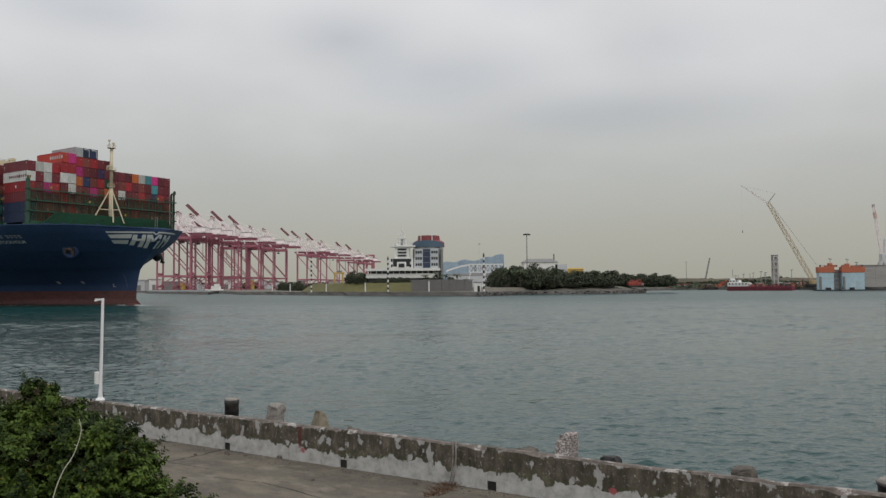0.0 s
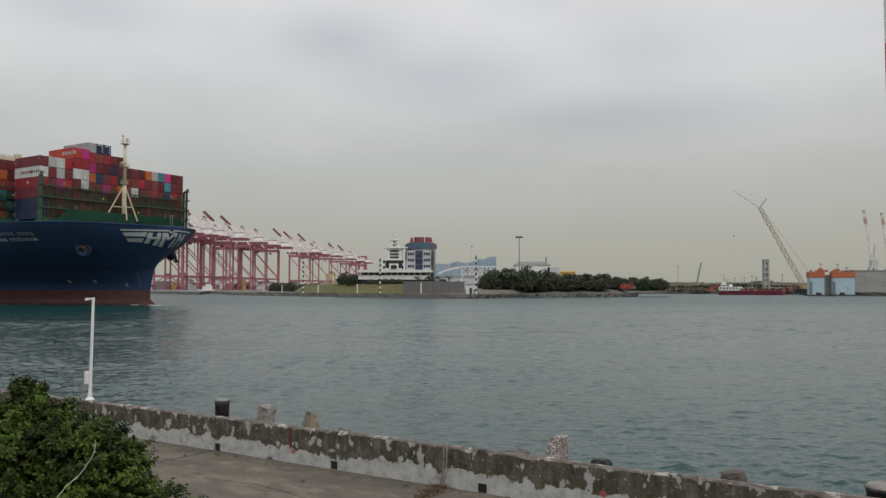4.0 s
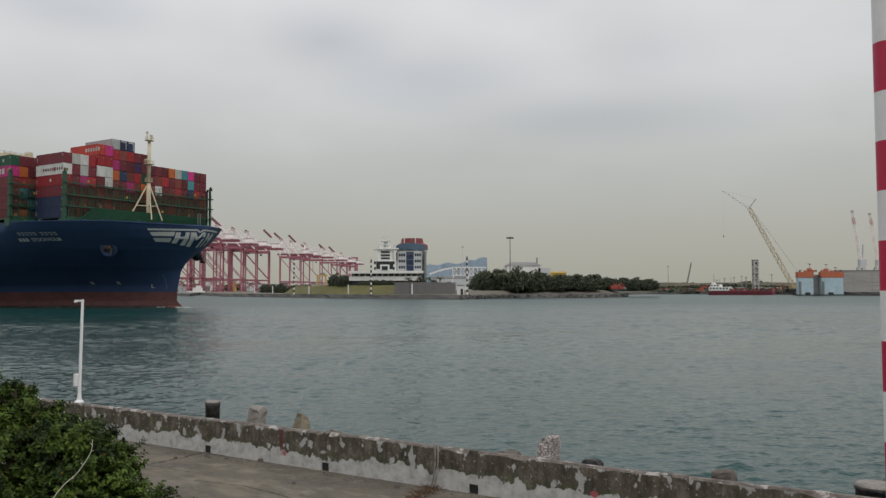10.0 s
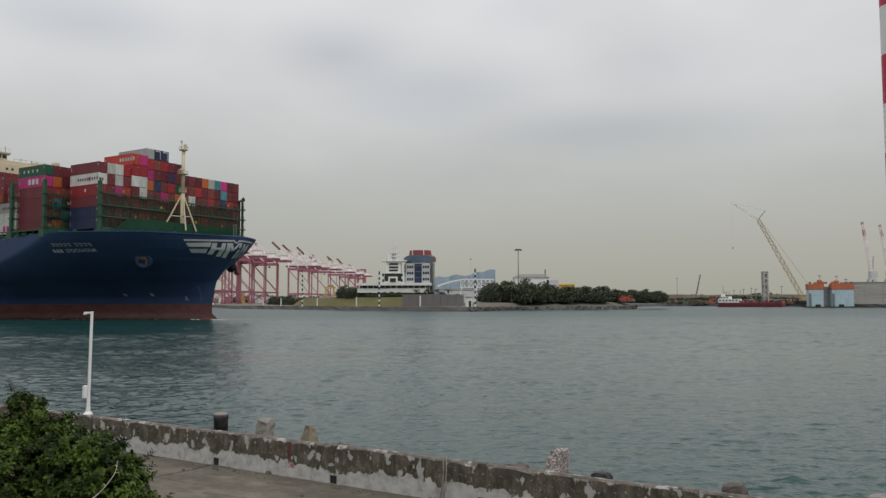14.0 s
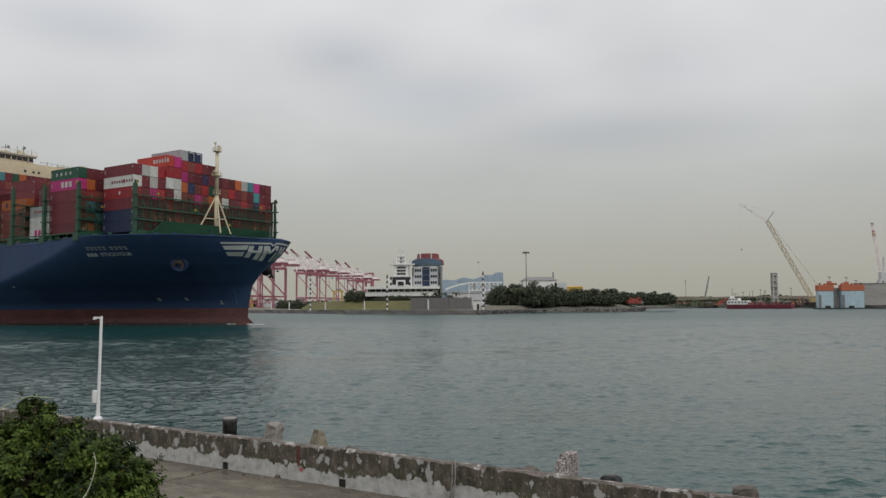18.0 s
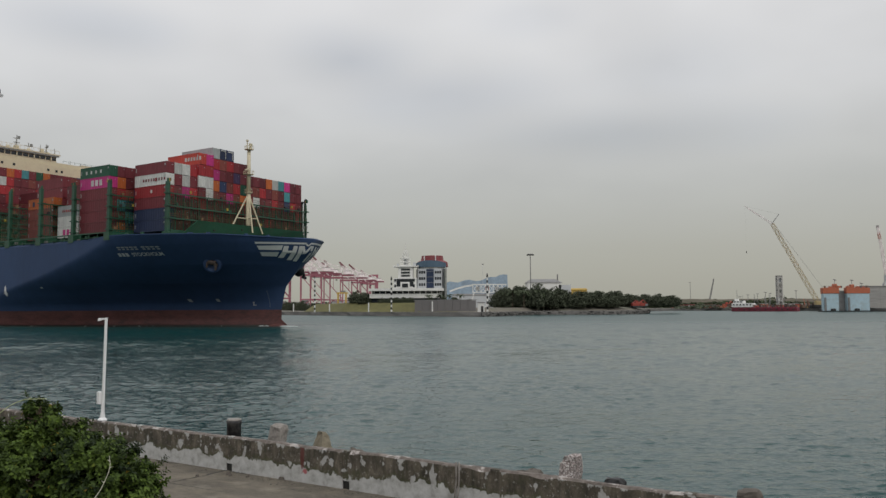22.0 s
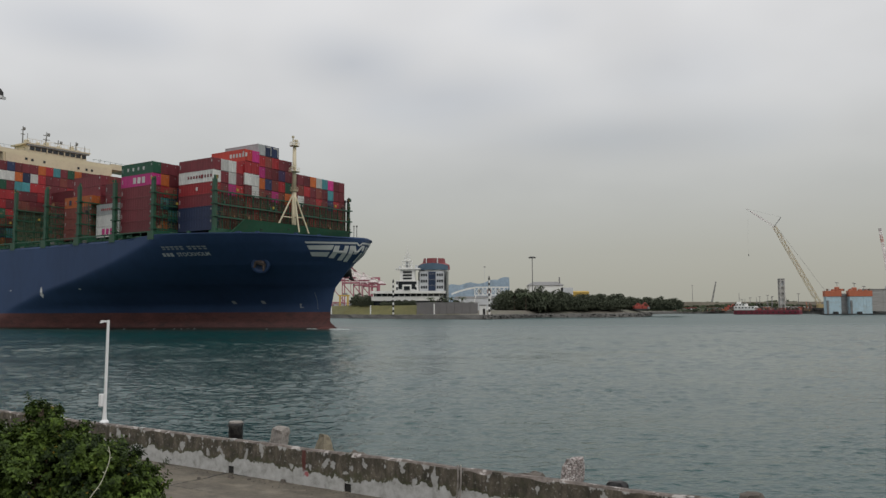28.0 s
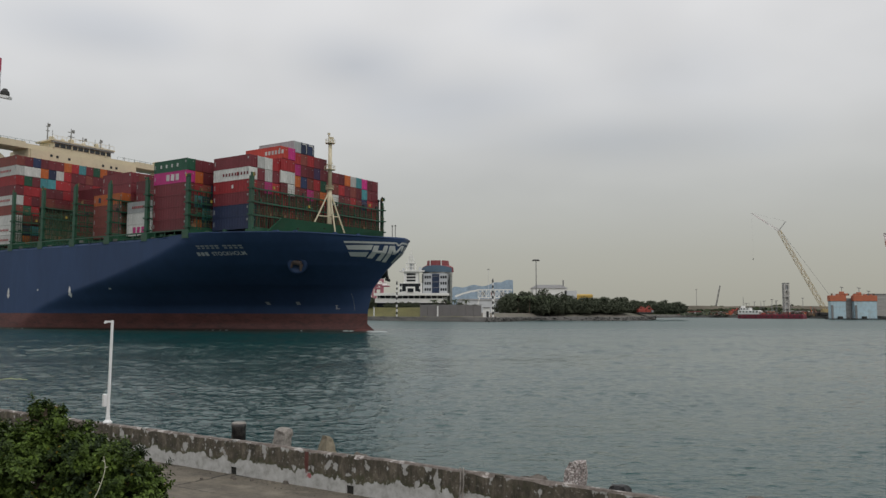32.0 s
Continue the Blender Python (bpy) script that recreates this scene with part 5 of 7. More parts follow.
    box(bm, apex + Vector((1.2, 0, 1.6)), (2.4, 2.6, 1.6))
    part("apex_head", bm, CRANE_TIP, t)
    for a, b in ((0.0, 0.5), (0.0, 0.92)):
        bm = bmesh.new()
        for y in (-2, 2):
            beam(bm, apex + Vector((0, y, 0)), p0.lerp(p1, b) + Vector((0, y, 0)), 0.35)
        part("tie_bar", bm, CRANE_PALE, t)
    bm = bmesh.new()
    for y in (-2.6, 2.6):
        beam(bm, apex + Vector((0, y, 0)), (-46, y, 56), 0.5)
    part("back_stay", bm, CRANE_PALE, t)
    bm = bmesh.new()
    box(bm, (-12, 0, 49.5), (4, 4, 3))
    part("cab", bm, CRANE_GREY, t)
    bm = bmesh.new()
    box(bm, (-20, 0, 46.4), (2.6, 11, 1.4))
    for y in (-4, 4):
        beam(bm, (-20, y, 47), (-20, y, 53), 0.15)
    part("spreader", bm, BLACK_PAINT, t)
    # sill beams over the bogies
    for x in (0, -30):
        bm = bmesh.new()
        box(bm, (x, 0, 4.2), (1.5, 30, 2.0))
        part("sill_beam", bm, CRANE_HAZED_RED, t)
    # stair tower on one leg
    bm = bmesh.new()
    for k in range(9):
        beam(bm, (-30.8, -14.4 + (1.6 if k % 2 else 0), 3 + 5.2 * k), (-30.8, -12.8 - (1.6 if k % 2 else 0), 8.2 + 5.2 * k), 0.3)
        box(bm, (-30.8, -13.6, 8.2 + 5.2 * k), (1.4, 2.8, 0.3))
    part("stair", bm, CRANE_GREY, t)
    return t


def crane_row():
    # distances follow the row back along the quay
    high = [(312, 930), (372, 995), (412, 1085), (440, 1155), (526, 1400), (543, 1473), (567, 1535), (616, 1850), (632, 1950)]
    low = [(283, 900), (335, 960), (392, 1130), (464, 1210), (596, 1690)]
    for spots, rise in ((high, 60), (low, 38)):
        row_of(gantry_crane(rise), spots)


def row_of(proto, spots):
    for k, (px, d) in enumerate(spots):
        m = pose((px - 784) / 1397 * d, d, 1.6, 0, 0, 180 + 8)
        c = proto if k == 0 else copy_thing(proto, m)
        c.matrix_basis = m @ Matrix.Scale(1.2, 4)


crane_row()


# ---- the yard on the far side, right of the trees ----
TOWER_CONCRETE = surface("pale_tower_concrete", (0.42, 0.41, 0.39), 0.9, vary=0.2, big=0.3, fine=2, dirt=(0.22, 0.21, 0.2), dirt_amount=0.5)
RED_PLANT = surface("faded_red_plant", (0.3, 0.05, 0.035), 0.6, vary=0.25, big=0.4, fine=2)
BOOM_CREAM = surface("faded_yellow_lattice", (0.42, 0.33, 0.16), 0.6, vary=0.3, big=0.12, fine=0.8, dirt=(0.3, 0.14, 0.09), dirt_amount=0.7)


def luffing_crane():
    t = thing("crawler_crane", pose(262.5, 562, 1.9), "faded yellow lattice-boom crawler crane with a raised jib", "crane")
    bm = bmesh.new()
    box(bm, (2, 0, 3.6), (7, 4, 2.6), bevel=0.2)
    part("cab_body", bm, BOOM_CREAM, t)
    for y in (-3, 3):
        bm = bmesh.new()
        box(bm, (1, y, 1.2), (10, 1.6, 2.2), bevel=0.4)
        part("track", bm, BLACK_PAINT, t)
    bm = bmesh.new()
    lattice(bm, (0, 0, 5), (-30.0, 0, 60.4), 2.5, 24, 0.13, 1.9)
    boom = part("boom", bm, BOOM_CREAM, t)
    bm = bmesh.new()
    lattice(bm, (-30.0, 0, 60.4), (-49.2, 0, 73), 1.1, 10, 0.075, 0.4)
    part("jib", bm, CRANE_PALE, boom)
    bm = bmesh.new()
    beam(bm, (-30, 0, 60.4), (-24.8, 0, 67), 0.3)
    part("strut", bm, STEEL_GREY, boom)
    bm = bmesh.new()
    beam(bm, (-24.8, 0, 67), (-49, 0, 73), 0.04)
    beam(bm, (-29, 0, 61), (6, 0, 12), 0.09)
    part("pendant", bm, STEEL_GREY, boom)
    bm = bmesh.new()
    beam(bm, (-48.8, 0, 72.5), (-48.8, 0, 41), 0.012)
    box(bm, (-48.8, 0, 40), (0.4, 0.4, 1.4))
    part("hook", bm, BLACK_PAINT, t)


def portal_cranes():
    for x, y, top in ((328, 600, 63.5), (345, 606, 62)):
        t = thing("tower_crane", pose(x + 6, y, 1.9), "pale portal crane with a steep red and white lattice jib", "crane", "portal cranes")
        bm = bmesh.new()
        for a, b in ((-4, -4), (4, -4), (4, 4), (-4, 4)):
            beam(bm, (a, b, 0), (a * 0.5, b * 0.5, 18), 0.8)
        box(bm, (0, 0, 18.5), (4.4, 4.4, 1.2))
        part("portal", bm, PALE_WALL, t)
        bm = bmesh.new()
        box(bm, (1, 0, 22), (5, 4, 5))
        beam(bm, (1, 0, 20), (2, 0, 36), 0.7, 6)
        part("slewing_house", bm, PALE_WALL, t)
        bm = bmesh.new()
        lattice(bm, (0, 0, 22), (-5.6, 0, top - 1.9), 1.7, 12, 0.18, 1.2)
        part("jib", bm, CRANE_PALE, t)
        bm = bmesh.new()
        lattice(bm, (-4.3, 0, 52), (-5.1, 0, 57), 1.5, 2, 0.16, 1.2)
        part("jib_band", bm, ORANGE_STEEL, t)
        bm = bmesh.new()
        box(bm, (-5.6, 0, top - 2), (1.6, 1.4, 1.6))
        part("jib_head", bm, CRANE_GREY, t)


def caisson_dock():
    """The orange-topped light blue dock ends with the long grey wall behind."""
    t = thing("floating_dock", pose(237.6, 500, 0), "light blue floating dock towers with orange tops", "dock")
    for x0, x1 in ((0.0, 9.6), (14.9, 29.0)):
        w, c = x1 - x0, (x0 + x1) / 2
        bm = bmesh.new()
        box(bm, (c, 1.5, 5.4), (w, 3, 11.8))
        wall = part("tower_wall", bm, SKY_BLUE, t)
        bm = bmesh.new()
        box(bm, (c, 1.5, 13.1), (w + 0.7, 3.6, 3.6), bevel=0.15)
        part("orange_band", bm, ORANGE_STEEL, t, "orange painted top band")
        for k in range(int(w / 1.6) + 1):
            bm = bmesh.new()
            box(bm, (x0 + 0.2 + k * (w - 0.4) / int(w / 1.6), -0.06, 5.4), (0.12, 0.16, 11.6))
            part("stiffener", bm, SKY_BLUE, wall)
        for z in (15.6, 16.2):
            bm = bmesh.new()
            beam(bm, (x0, -0.2, z), (x1, -0.2, z), 0.05, 4)
            part("handrail", bm, RUST, t)
        bm = bmesh.new()
        box(bm, (x0 + 0.9, -0.35, 4.4), (1.1, 0.7, 8.8))
        part("ladder_recess", bm, STEEL_GREY, t)
        bm = bmesh.new()
        box(bm, (x0 + 5.6, -0.9, 0.9), (2.6, 1.8, 1.9), bevel=0.3)
        part("fender", bm, BLACK_PAINT, t)
    for x0, x1, z in ((4.6, 6.6, 15.9), (6.8, 9.2, 17.4), (9.4, 11.4, 16.2), (15.4, 17.6, 15.9), (17.6, 20.0, 17.0), (21.5, 23.4, 15.8), (25.5, 26.6, 15.6)):
        bm = bmesh.new()
        box(bm, ((x0 + x1) / 2, 1.6, (14.9 + z) / 2), (x1 - x0, 2.6, z - 14.9), taper=0.88, bevel=0.12)
        part("deck_house", bm, ORANGE_STEEL, t)
    for x, z in ((8.2, 17.4), (19.0, 17.0), (25.0, 15.0)):
        bm = bmesh.new()
        beam(bm, (x, 1.6, z - 0.2), (x, 1.6, z + 2.6), 0.14, 6)
        box(bm, (x, 1.6, z + 2.6), (2.0, 0.6, 0.4), ry=12)
        part("floodlight", bm, STEEL_GREY, t)
    for x in (1.5, 3.2, 11.9, 16.0, 22.8, 27.9):
        bm = bmesh.new()
        box(bm, (x, 1.0, 15.5), (0.9, 0.9, 1.3), bevel=0.15)
        part("bollard", bm, WHITE_WALL if x in (3.2, 22.8) else RUST, t)
    # added dark panel: stands in for the shaded side between the towers
    bm = bmesh.new()
    box(bm, (12.2, 3.6, 6.6), (7.2, 1.6, 13.2))
    part("gap_shade", bm, STEEL_GREY, t)
    for k in range(5):
        bm = bmesh.new()
        box(bm, (12.2, 2.55, 1.5 + 2.6 * k), (5.2, 0.5, 0.25))
        part("catwalk", bm, STEEL_GREY, t)
    bm = bmesh.new()
    box(bm, (14.5, 2, -0.2), (31, 8, 1.4))
    part("pontoon", bm, BLACK_PAINT, t)
    t = thing("dock_wall", pose(268.5, 512, 0), "long weathered grey dock wall", "wall")
    for k in range(5):
        bm = bmesh.new()
        box(bm, (6 + 12.1 * k, 3, 7.9), (12, 4, 15.8))
        part("panel", bm, surface_shared("weathered_grey_wall"), t)
    bm = bmesh.new()
    box(bm, (30.2, 3, 16.05), (61, 4.6, 0.5))
    part("coping", bm, STEEL_GREY, t)


SHARED = {}


def surface_shared(name):
    if name not in SHARED:
        SHARED[name] = surface(name, (0.31, 0.31, 0.3), 0.85, vary=0.2, big=0.15, fine=0.8, stretch=(0.25, 1, 4), dirt=(0.17, 0.16, 0.155), dirt_amount=0.6)
    return SHARED[name]


def barge():
    t = thing("work_barge", pose(221, 556, 0, 0, 0, -37), "dark red work barge with a white deckhouse", "barge")
    bm = bmesh.new()
    box(bm, (2, 0, 1.2), (44, 9, 3.4), taper=0.98, bevel=0.3)
    part("hull", bm, BARGE_RED, t)
    for k in range(12):
        bm = bmesh.new()
        lathe(bm, [(0.25, 0), (0.55, 0.15), (0.55, 0.5), (0.25, 0.65)], 10)
        part("tyre_fender", bm, BLACK_PAINT, t, at=pose(-18 + 3.6 * k, -4.55, 1.4, 90, 0, 0))
    for c, d in (((-12.5, -1.0, 4.2), (14, 7.2, 2.8)), ((-15, -1.0, 6.4), (7, 6, 1.9)), ((-6.4, -0.8, 4.8), (4, 5, 1.2)), ((-17.2, 0, 8.0), (2.4, 3, 1.4))):
        bm = bmesh.new()
        box(bm, c, d, bevel=0.15)
        part("deckhouse", bm, WHITE_WALL, t)
    for k in range(6):
        bm = bmesh.new()
        box(bm, (-18 + 2.3 * k, -4.66, 4.6), (1.0, 0.15, 0.9))
        part("window", bm, DARK_GLASS, t)
    for k in range(3):
        bm = bmesh.new()
        box(bm, (-17.3 + 2.1 * k, -4.06, 6.6), (1.1, 0.15, 0.8))
        part("window", bm, DARK_GLASS, t)
    for x, h in ((-17, 15), (-13, 11), (-5, 12), (2, 10), (5, 12), (10, 9), (15, 11)):
        bm = bmesh.new()
        beam(bm, (x, 0, 2.6), (x, 0, h), 0.14, 6)
        beam(bm, (x, 0, h * 0.8), (x + 1.4, 0, h * 0.6), 0.1, 6)
        part("mast", bm, STEEL_GREY, t)
    rng = random.Random(9)
    cols = (RUST, BARGE_RED, DARK_HEAP, BLACK_PAINT, RED_PLANT, DARK_HEAP)
    for k in range(26):
        bm = bmesh.new()
        w, h = rng.uniform(0.8, 2.6), rng.uniform(0.6, 2.4)
        box(bm, (rng.uniform(-3, 23), rng.uniform(-3.4, 3), 2.9 + h / 2), (w, rng.uniform(0.8, 2.2), h), rz=rng.uniform(0, 90), taper=rng.uniform(0.5, 1), bevel=0.08)
        part("deck_gear", bm, cols[k % 6], t)
    for k in range(11):
        bm = bmesh.new()
        beam(bm, (-2.5 + 2.4 * k, -4.3, 2.8), (-2.5 + 2.4 * k, -4.3, 3.9), 0.07, 5)
        part("rail_post", bm, RUST, t)


DARK_HEAP = surface("dark_rusted_scrap", (0.075, 0.05, 0.04), 0.85, vary=0.5, big=0.6, fine=3)


def scrap_heap(x, y, length, height, seed):
    """A low heap of steel offcuts and machine parts on the bank."""
    t = thing("scrap_heap", pose(x, y, 1.85), "low heap of rusty steel and machine parts", "scrap heap", "scrap on the bank")
    rng = random.Random(seed)
    cols = (RUST, DARK_HEAP, RED_PLANT, DARK_HEAP, YELLOW_STEEL, STEEL_GREY, RUST, ORANGE_STEEL, DARK_HEAP)
    for k in range(22):
        bm = bmesh.new()
        px = rng.uniform(-length / 2, length / 2)
        h = height * rng.uniform(0.3, 1.0) * (1 - 0.5 * abs(2 * px / length))
        if k % 4 == 3:
            beam(bm, (px, rng.uniform(-2, 2), 0), (px + rng.uniform(-3, 3), rng.uniform(-2, 2), h * 1.5), 0.2, 5)
        else:
            box(bm, (px, rng.uniform(-2.5, 2.5), h / 2), (rng.uniform(1.2, 3.6), rng.uniform(1, 3), h), rz=rng.uniform(0, 90), taper=rng.uniform(0.4, 1), bevel=0.1)
        part("piece", bm, cols[k % 9], t)


def pylon_tower():
    t = thing("concrete_tower", pose(252, 600, 1.9), "slim weathered concrete tower with open storeys", "tower")
    for x in (-1.5, 1.5):
        for y in (-1.5, 1.5):
            bm = bmesh.new()
            box(bm, (x, y, 12), (0.9, 0.9, 24))
            part("column", bm, TOWER_CONCRETE, t)
    for k in range(6):
        bm = bmesh.new()
        box(bm, (0, 0, 1.2 + 4.4 * k), (3.7, 3.7, 1.1))
        part("floor", bm, TOWER_CONCRETE, t)
    for k in range(5):
        bm = bmesh.new()
        box(bm, (-0.6 if k % 2 else 0.7, 0.5, 3.4 + 4.4 * k), (1.9, 2.0, 3.3))
        part("infill", bm, PALE_WALL if k % 3 == 1 else TOWER_CONCRETE, t)
    bm = bmesh.new()
    box(bm, (0, 0, 24.2), (3.9, 3.9, 0.6))
    part("cap", bm, STEEL_GREY, t)


def excavator(x, y, rz, s, material, label, z=1.9):
    t = thing("excavator", pose(x, y, z, 0, 0, rz), label, "excavator", "earthmovers")
    for w in (-1, 1):
        bm = bmesh.new()
        box(bm, (0, w * 1.3 * s, 0.5 * s), (4.6 * s, 0.8 * s, 1.0 * s), bevel=0.2)
        part("track", bm, BLACK_PAINT, t)
    bm = bmesh.new()
    box(bm, (-0.4 * s, 0, 1.9 * s), (4 * s, 2.8 * s, 1.7 * s), bevel=0.2)
    box(bm, (0.9 * s, 0.8 * s, 3.0 * s), (1.6 * s, 1.2 * s, 1.6 * s), bevel=0.15)
    part("cab", bm, material, t)
    bm = bmesh.new()
    beam(bm, (1.4 * s, 0, 2 * s), (4.2 * s, 0, 4.4 * s), 0.35 * s)
    beam(bm, (4.2 * s, 0, 4.4 * s), (6.4 * s, 0, 2.2 * s), 0.28 * s)
    part("arm", bm, material, t)
    bm = bmesh.new()
    box(bm, (6.3 * s, 0, 1.5 * s), (1.2 * s, 1.2 * s, 1.2 * s), bevel=0.2)
    part("bucket", bm, STEEL_GREY, t)


def thin_mast():
    t = thing("thin_light_mast", pose((848 - 784) / 1397 * 600, 600, 1.9), "very thin pale mast with a small dark lamp head", "light mast")
    bm = bmesh.new()
    beam(bm, (0, 0, 0), (0, 0, 34.5), 0.16, 6, 0.1)
    part("mast", bm, PALE_WALL, t)
    bm = bmesh.new()
    box(bm, (0, 0, 34.6), (1.6, 0.8, 0.6))
    part("head", bm, STEEL_GREY, t)


def yard_clutter():
    thin_mast()
    for k, (px, d, length, height) in enumerate(((1262, 650, 16, 3.4), (1285, 648, 14, 4.6), (1243, 655, 12, 2.2), (1400, 588, 16, 4.4), (1418, 580, 14, 5.4), (1432, 574, 10, 4.6), (1216, 690, 14, 2.4), (1194, 690, 12, 2.0))):
        scrap_heap((px - 784) / 1397 * d, d, length, height, 40 + k)
    excavator(105, 440, 10, 1.0, RED_PLANT, "dull red excavator parked on the shore", 3.3)
    excavator(112, 456, -160, 0.95, RED_PLANT, "dull red excavator parked on the shore", 3.3)
    excavator(240, 680, 30, 1.3, RED_PLANT, "dull red excavator parked on the shore")
    rng = random.Random(8)
    cols = [RUST, WHITE_WALL, PALE_WALL, RUST, STEEL_GREY, BRICK_RED, STEEL_GREY, ORANGE_STEEL]
    for k in range(60):
        px = 1190 + rng.uniform(0, 250)
        d = rng.uniform(690, 790) if px < 1300 else rng.uniform(600, 700)
        x = (px - 784) / 1397 * d
        w, h = rng.uniform(3, 11), rng.uniform(1.3, 3.4)
        t = thing("site_cabin", pose(x, d, 1.9, 0, 0, rng.uniform(-30, 30)), "small weathered site cabin or store on the yard", "cabin", "yard cabins")
        bm = bmesh.new()
        box(bm, (0, 0, h / 2), (w, 4, h), bevel=0.08)
        part("body", bm, cols[k % 8], t)
        bm = bmesh.new()
        box(bm, (0, 0, h + 0.15), (w + 0.4, 4.4, 0.3))
        part("roof", bm, cols[(k + 3) % 8], t)
        bm = bmesh.new()
        box(bm, (w * 0.2, -2.03, h * 0.45), (1.0, 0.1, h * 0.7))
        part("door", bm, STEEL_GREY, t)
    for k, (px, d, h) in enumerate(((1214, 900, 28), (1332, 760, 13), (1346, 740, 14), (1354, 740, 13), (1400, 720, 15), (1315, 760, 12), (1301, 800, 11))):
        t = thing("light_pole", pose((px - 784) / 1397 * d, d, 1.9), "thin grey pole in the yard", "pole", "yard poles")
        bm = bmesh.new()
        beam(bm, (0, 0, 0), (0, 0, h), 0.3, 6, 0.2)
        part("pole", bm, STEEL_GREY, t)
        bm = bmesh.new()
        box(bm, (0, 0, h), (2.4, 0.6, 0.5))
        part("head", bm, STEEL_GREY, t)
    t = thing("mobile_crane", pose((1246 - 784) / 1397 * 850, 850, 1.6), "small distant mobile crane with a raised boom", "crane")
    bm = bmesh.new()
    box(bm, (0, 0, 2), (9, 4, 3.4), bevel=0.3)
    part("carrier", bm, RUST, t)
    bm = bmesh.new()
    lattice(bm, (0, 0, 4), (6, 0, 31), 1.2, 10, 0.2, 0.7)
    part("boom", bm, STEEL_GREY, t)


def earth_dyke():
    bm = bmesh.new()
    prev = None
    for k in range(61):
        x = 205 + 5.0 * k
        h = 8.6 + 1.2 * noise.noise(Vector((x * 0.03, 2, 0))) + 0.5 * noise.noise(Vector((x * 0.2, 2, 0)))
        h *= min(1.0, 0.15 + k / 9)
        ring = [bm.verts.new(p) for p in ((x, 806, 1.8), (x, 812, 1.9 + h * 0.6), (x, 818, 1.9 + h), (x, 838, 1.9 + h), (x, 850, 1.8))]
        if prev:
            for i in range(4):
                bm.faces.new((prev[i], ring[i], ring[i + 1], prev[i + 1]))
        prev = ring
    tagged(part("earth_dyke", bm, EARTH), "long low brown earth bank behind the yard", "earth bank", kind="structure")


EARTH = surface("brown_earth", (0.115, 0.1, 0.078), 0.95, vary=0.35, big=0.06, fine=0.5, dirt=(0.065, 0.072, 0.042), dirt_amount=0.8)
def yard_scrub():
    rng = random.Random(77)
    vs, fs = [], []
    for _ in range(4200):
        px = rng.uniform(1185, 1450)
        dist = rng.uniform(640, 800)
        x = (px - 784) / 1397 * dist
        h = 3.2 * (0.5 + 0.8 * noise.noise(Vector((x * 0.05, dist * 0.05, 0))))
        if h < 0.6:
            continue
        p = Vector((x, dist, 1.9 + h * rng.random()))
        nrm = Vector([rng.gauss(0, 1) for _ in range(3)]).normalized()
        t = nrm.orthogonal().normalized() * rng.uniform(0.6, 1.3)
        b = nrm.cross(t)
        k = len(vs)
        vs += [p - t, p - b, p + t, p + b]
        fs.append((k, k + 1, k + 2, k + 3))
    me = bpy.data.meshes.new("yard_scrub")
    me.from_pydata(vs, [], fs)
    me.materials.append(FOLIAGE_FAR)
    tagged(new("yard_scrub", me), "patchy low scrub between the yard stores", "scrub", kind="stuff")


luffing_crane()
yard_scrub()
earth_dyke()
portal_cranes()
caisson_dock()
barge()
pylon_tower()
yard_clutter()


# ---- behind the trees ----
def yard_gantry(px, w):
    d = 900
    t = thing("yard_gantry", pose((px - 784) / 1397 * d, d, 1.9), "yellow container-yard gantry crane on four legs", "crane", "yard gantries")
    for x in (-w / 2, w / 2):
        for y in (-4, 4):
            bm = bmesh.new()
            box(bm, (x, y, 9), (0.9, 0.9, 18))
            part("leg", bm, YELLOW_STEEL, t)
    for y in (-4, 4):
        bm = bmesh.new()
        box(bm, (0, y, 18.6), (w + 3, 1.2, 1.4))
        part("girder", bm, YELLOW_STEEL, t)
    bm = bmesh.new()
    box(bm, (w * 0.15, 0, 20.2), (5, 7, 2.2))
    part("trolley", bm, STEEL_GREY, t)


yard_gantry(599, 9)


def high_mast():
    t = thing("high_mast_light", pose(51.2, 482, 1.9), "tall slim mast with a ring of floodlights", "light mast")
    bm = bmesh.new()
    beam(bm, (0, 0, 0), (0, 0, 34), 0.42, 10, 0.22)
    part("mast", bm, STEEL_GREY, t)
    bm = bmesh.new()
    lathe(bm, [(1.6, 33.8), (1.8, 34.1), (1.6, 34.5)], 12)
    part("head_ring", bm, STEEL_GREY, t)
    for k in range(8):
        a = 2 * math.pi * k / 8
        bm = bmesh.new()
        box(bm, (1.9 * math.cos(a), 1.9 * math.sin(a), 33.8), (0.7, 0.7, 0.6), rz=math.degrees(a))
        part("floodlight", bm, BLACK_PAINT, t)


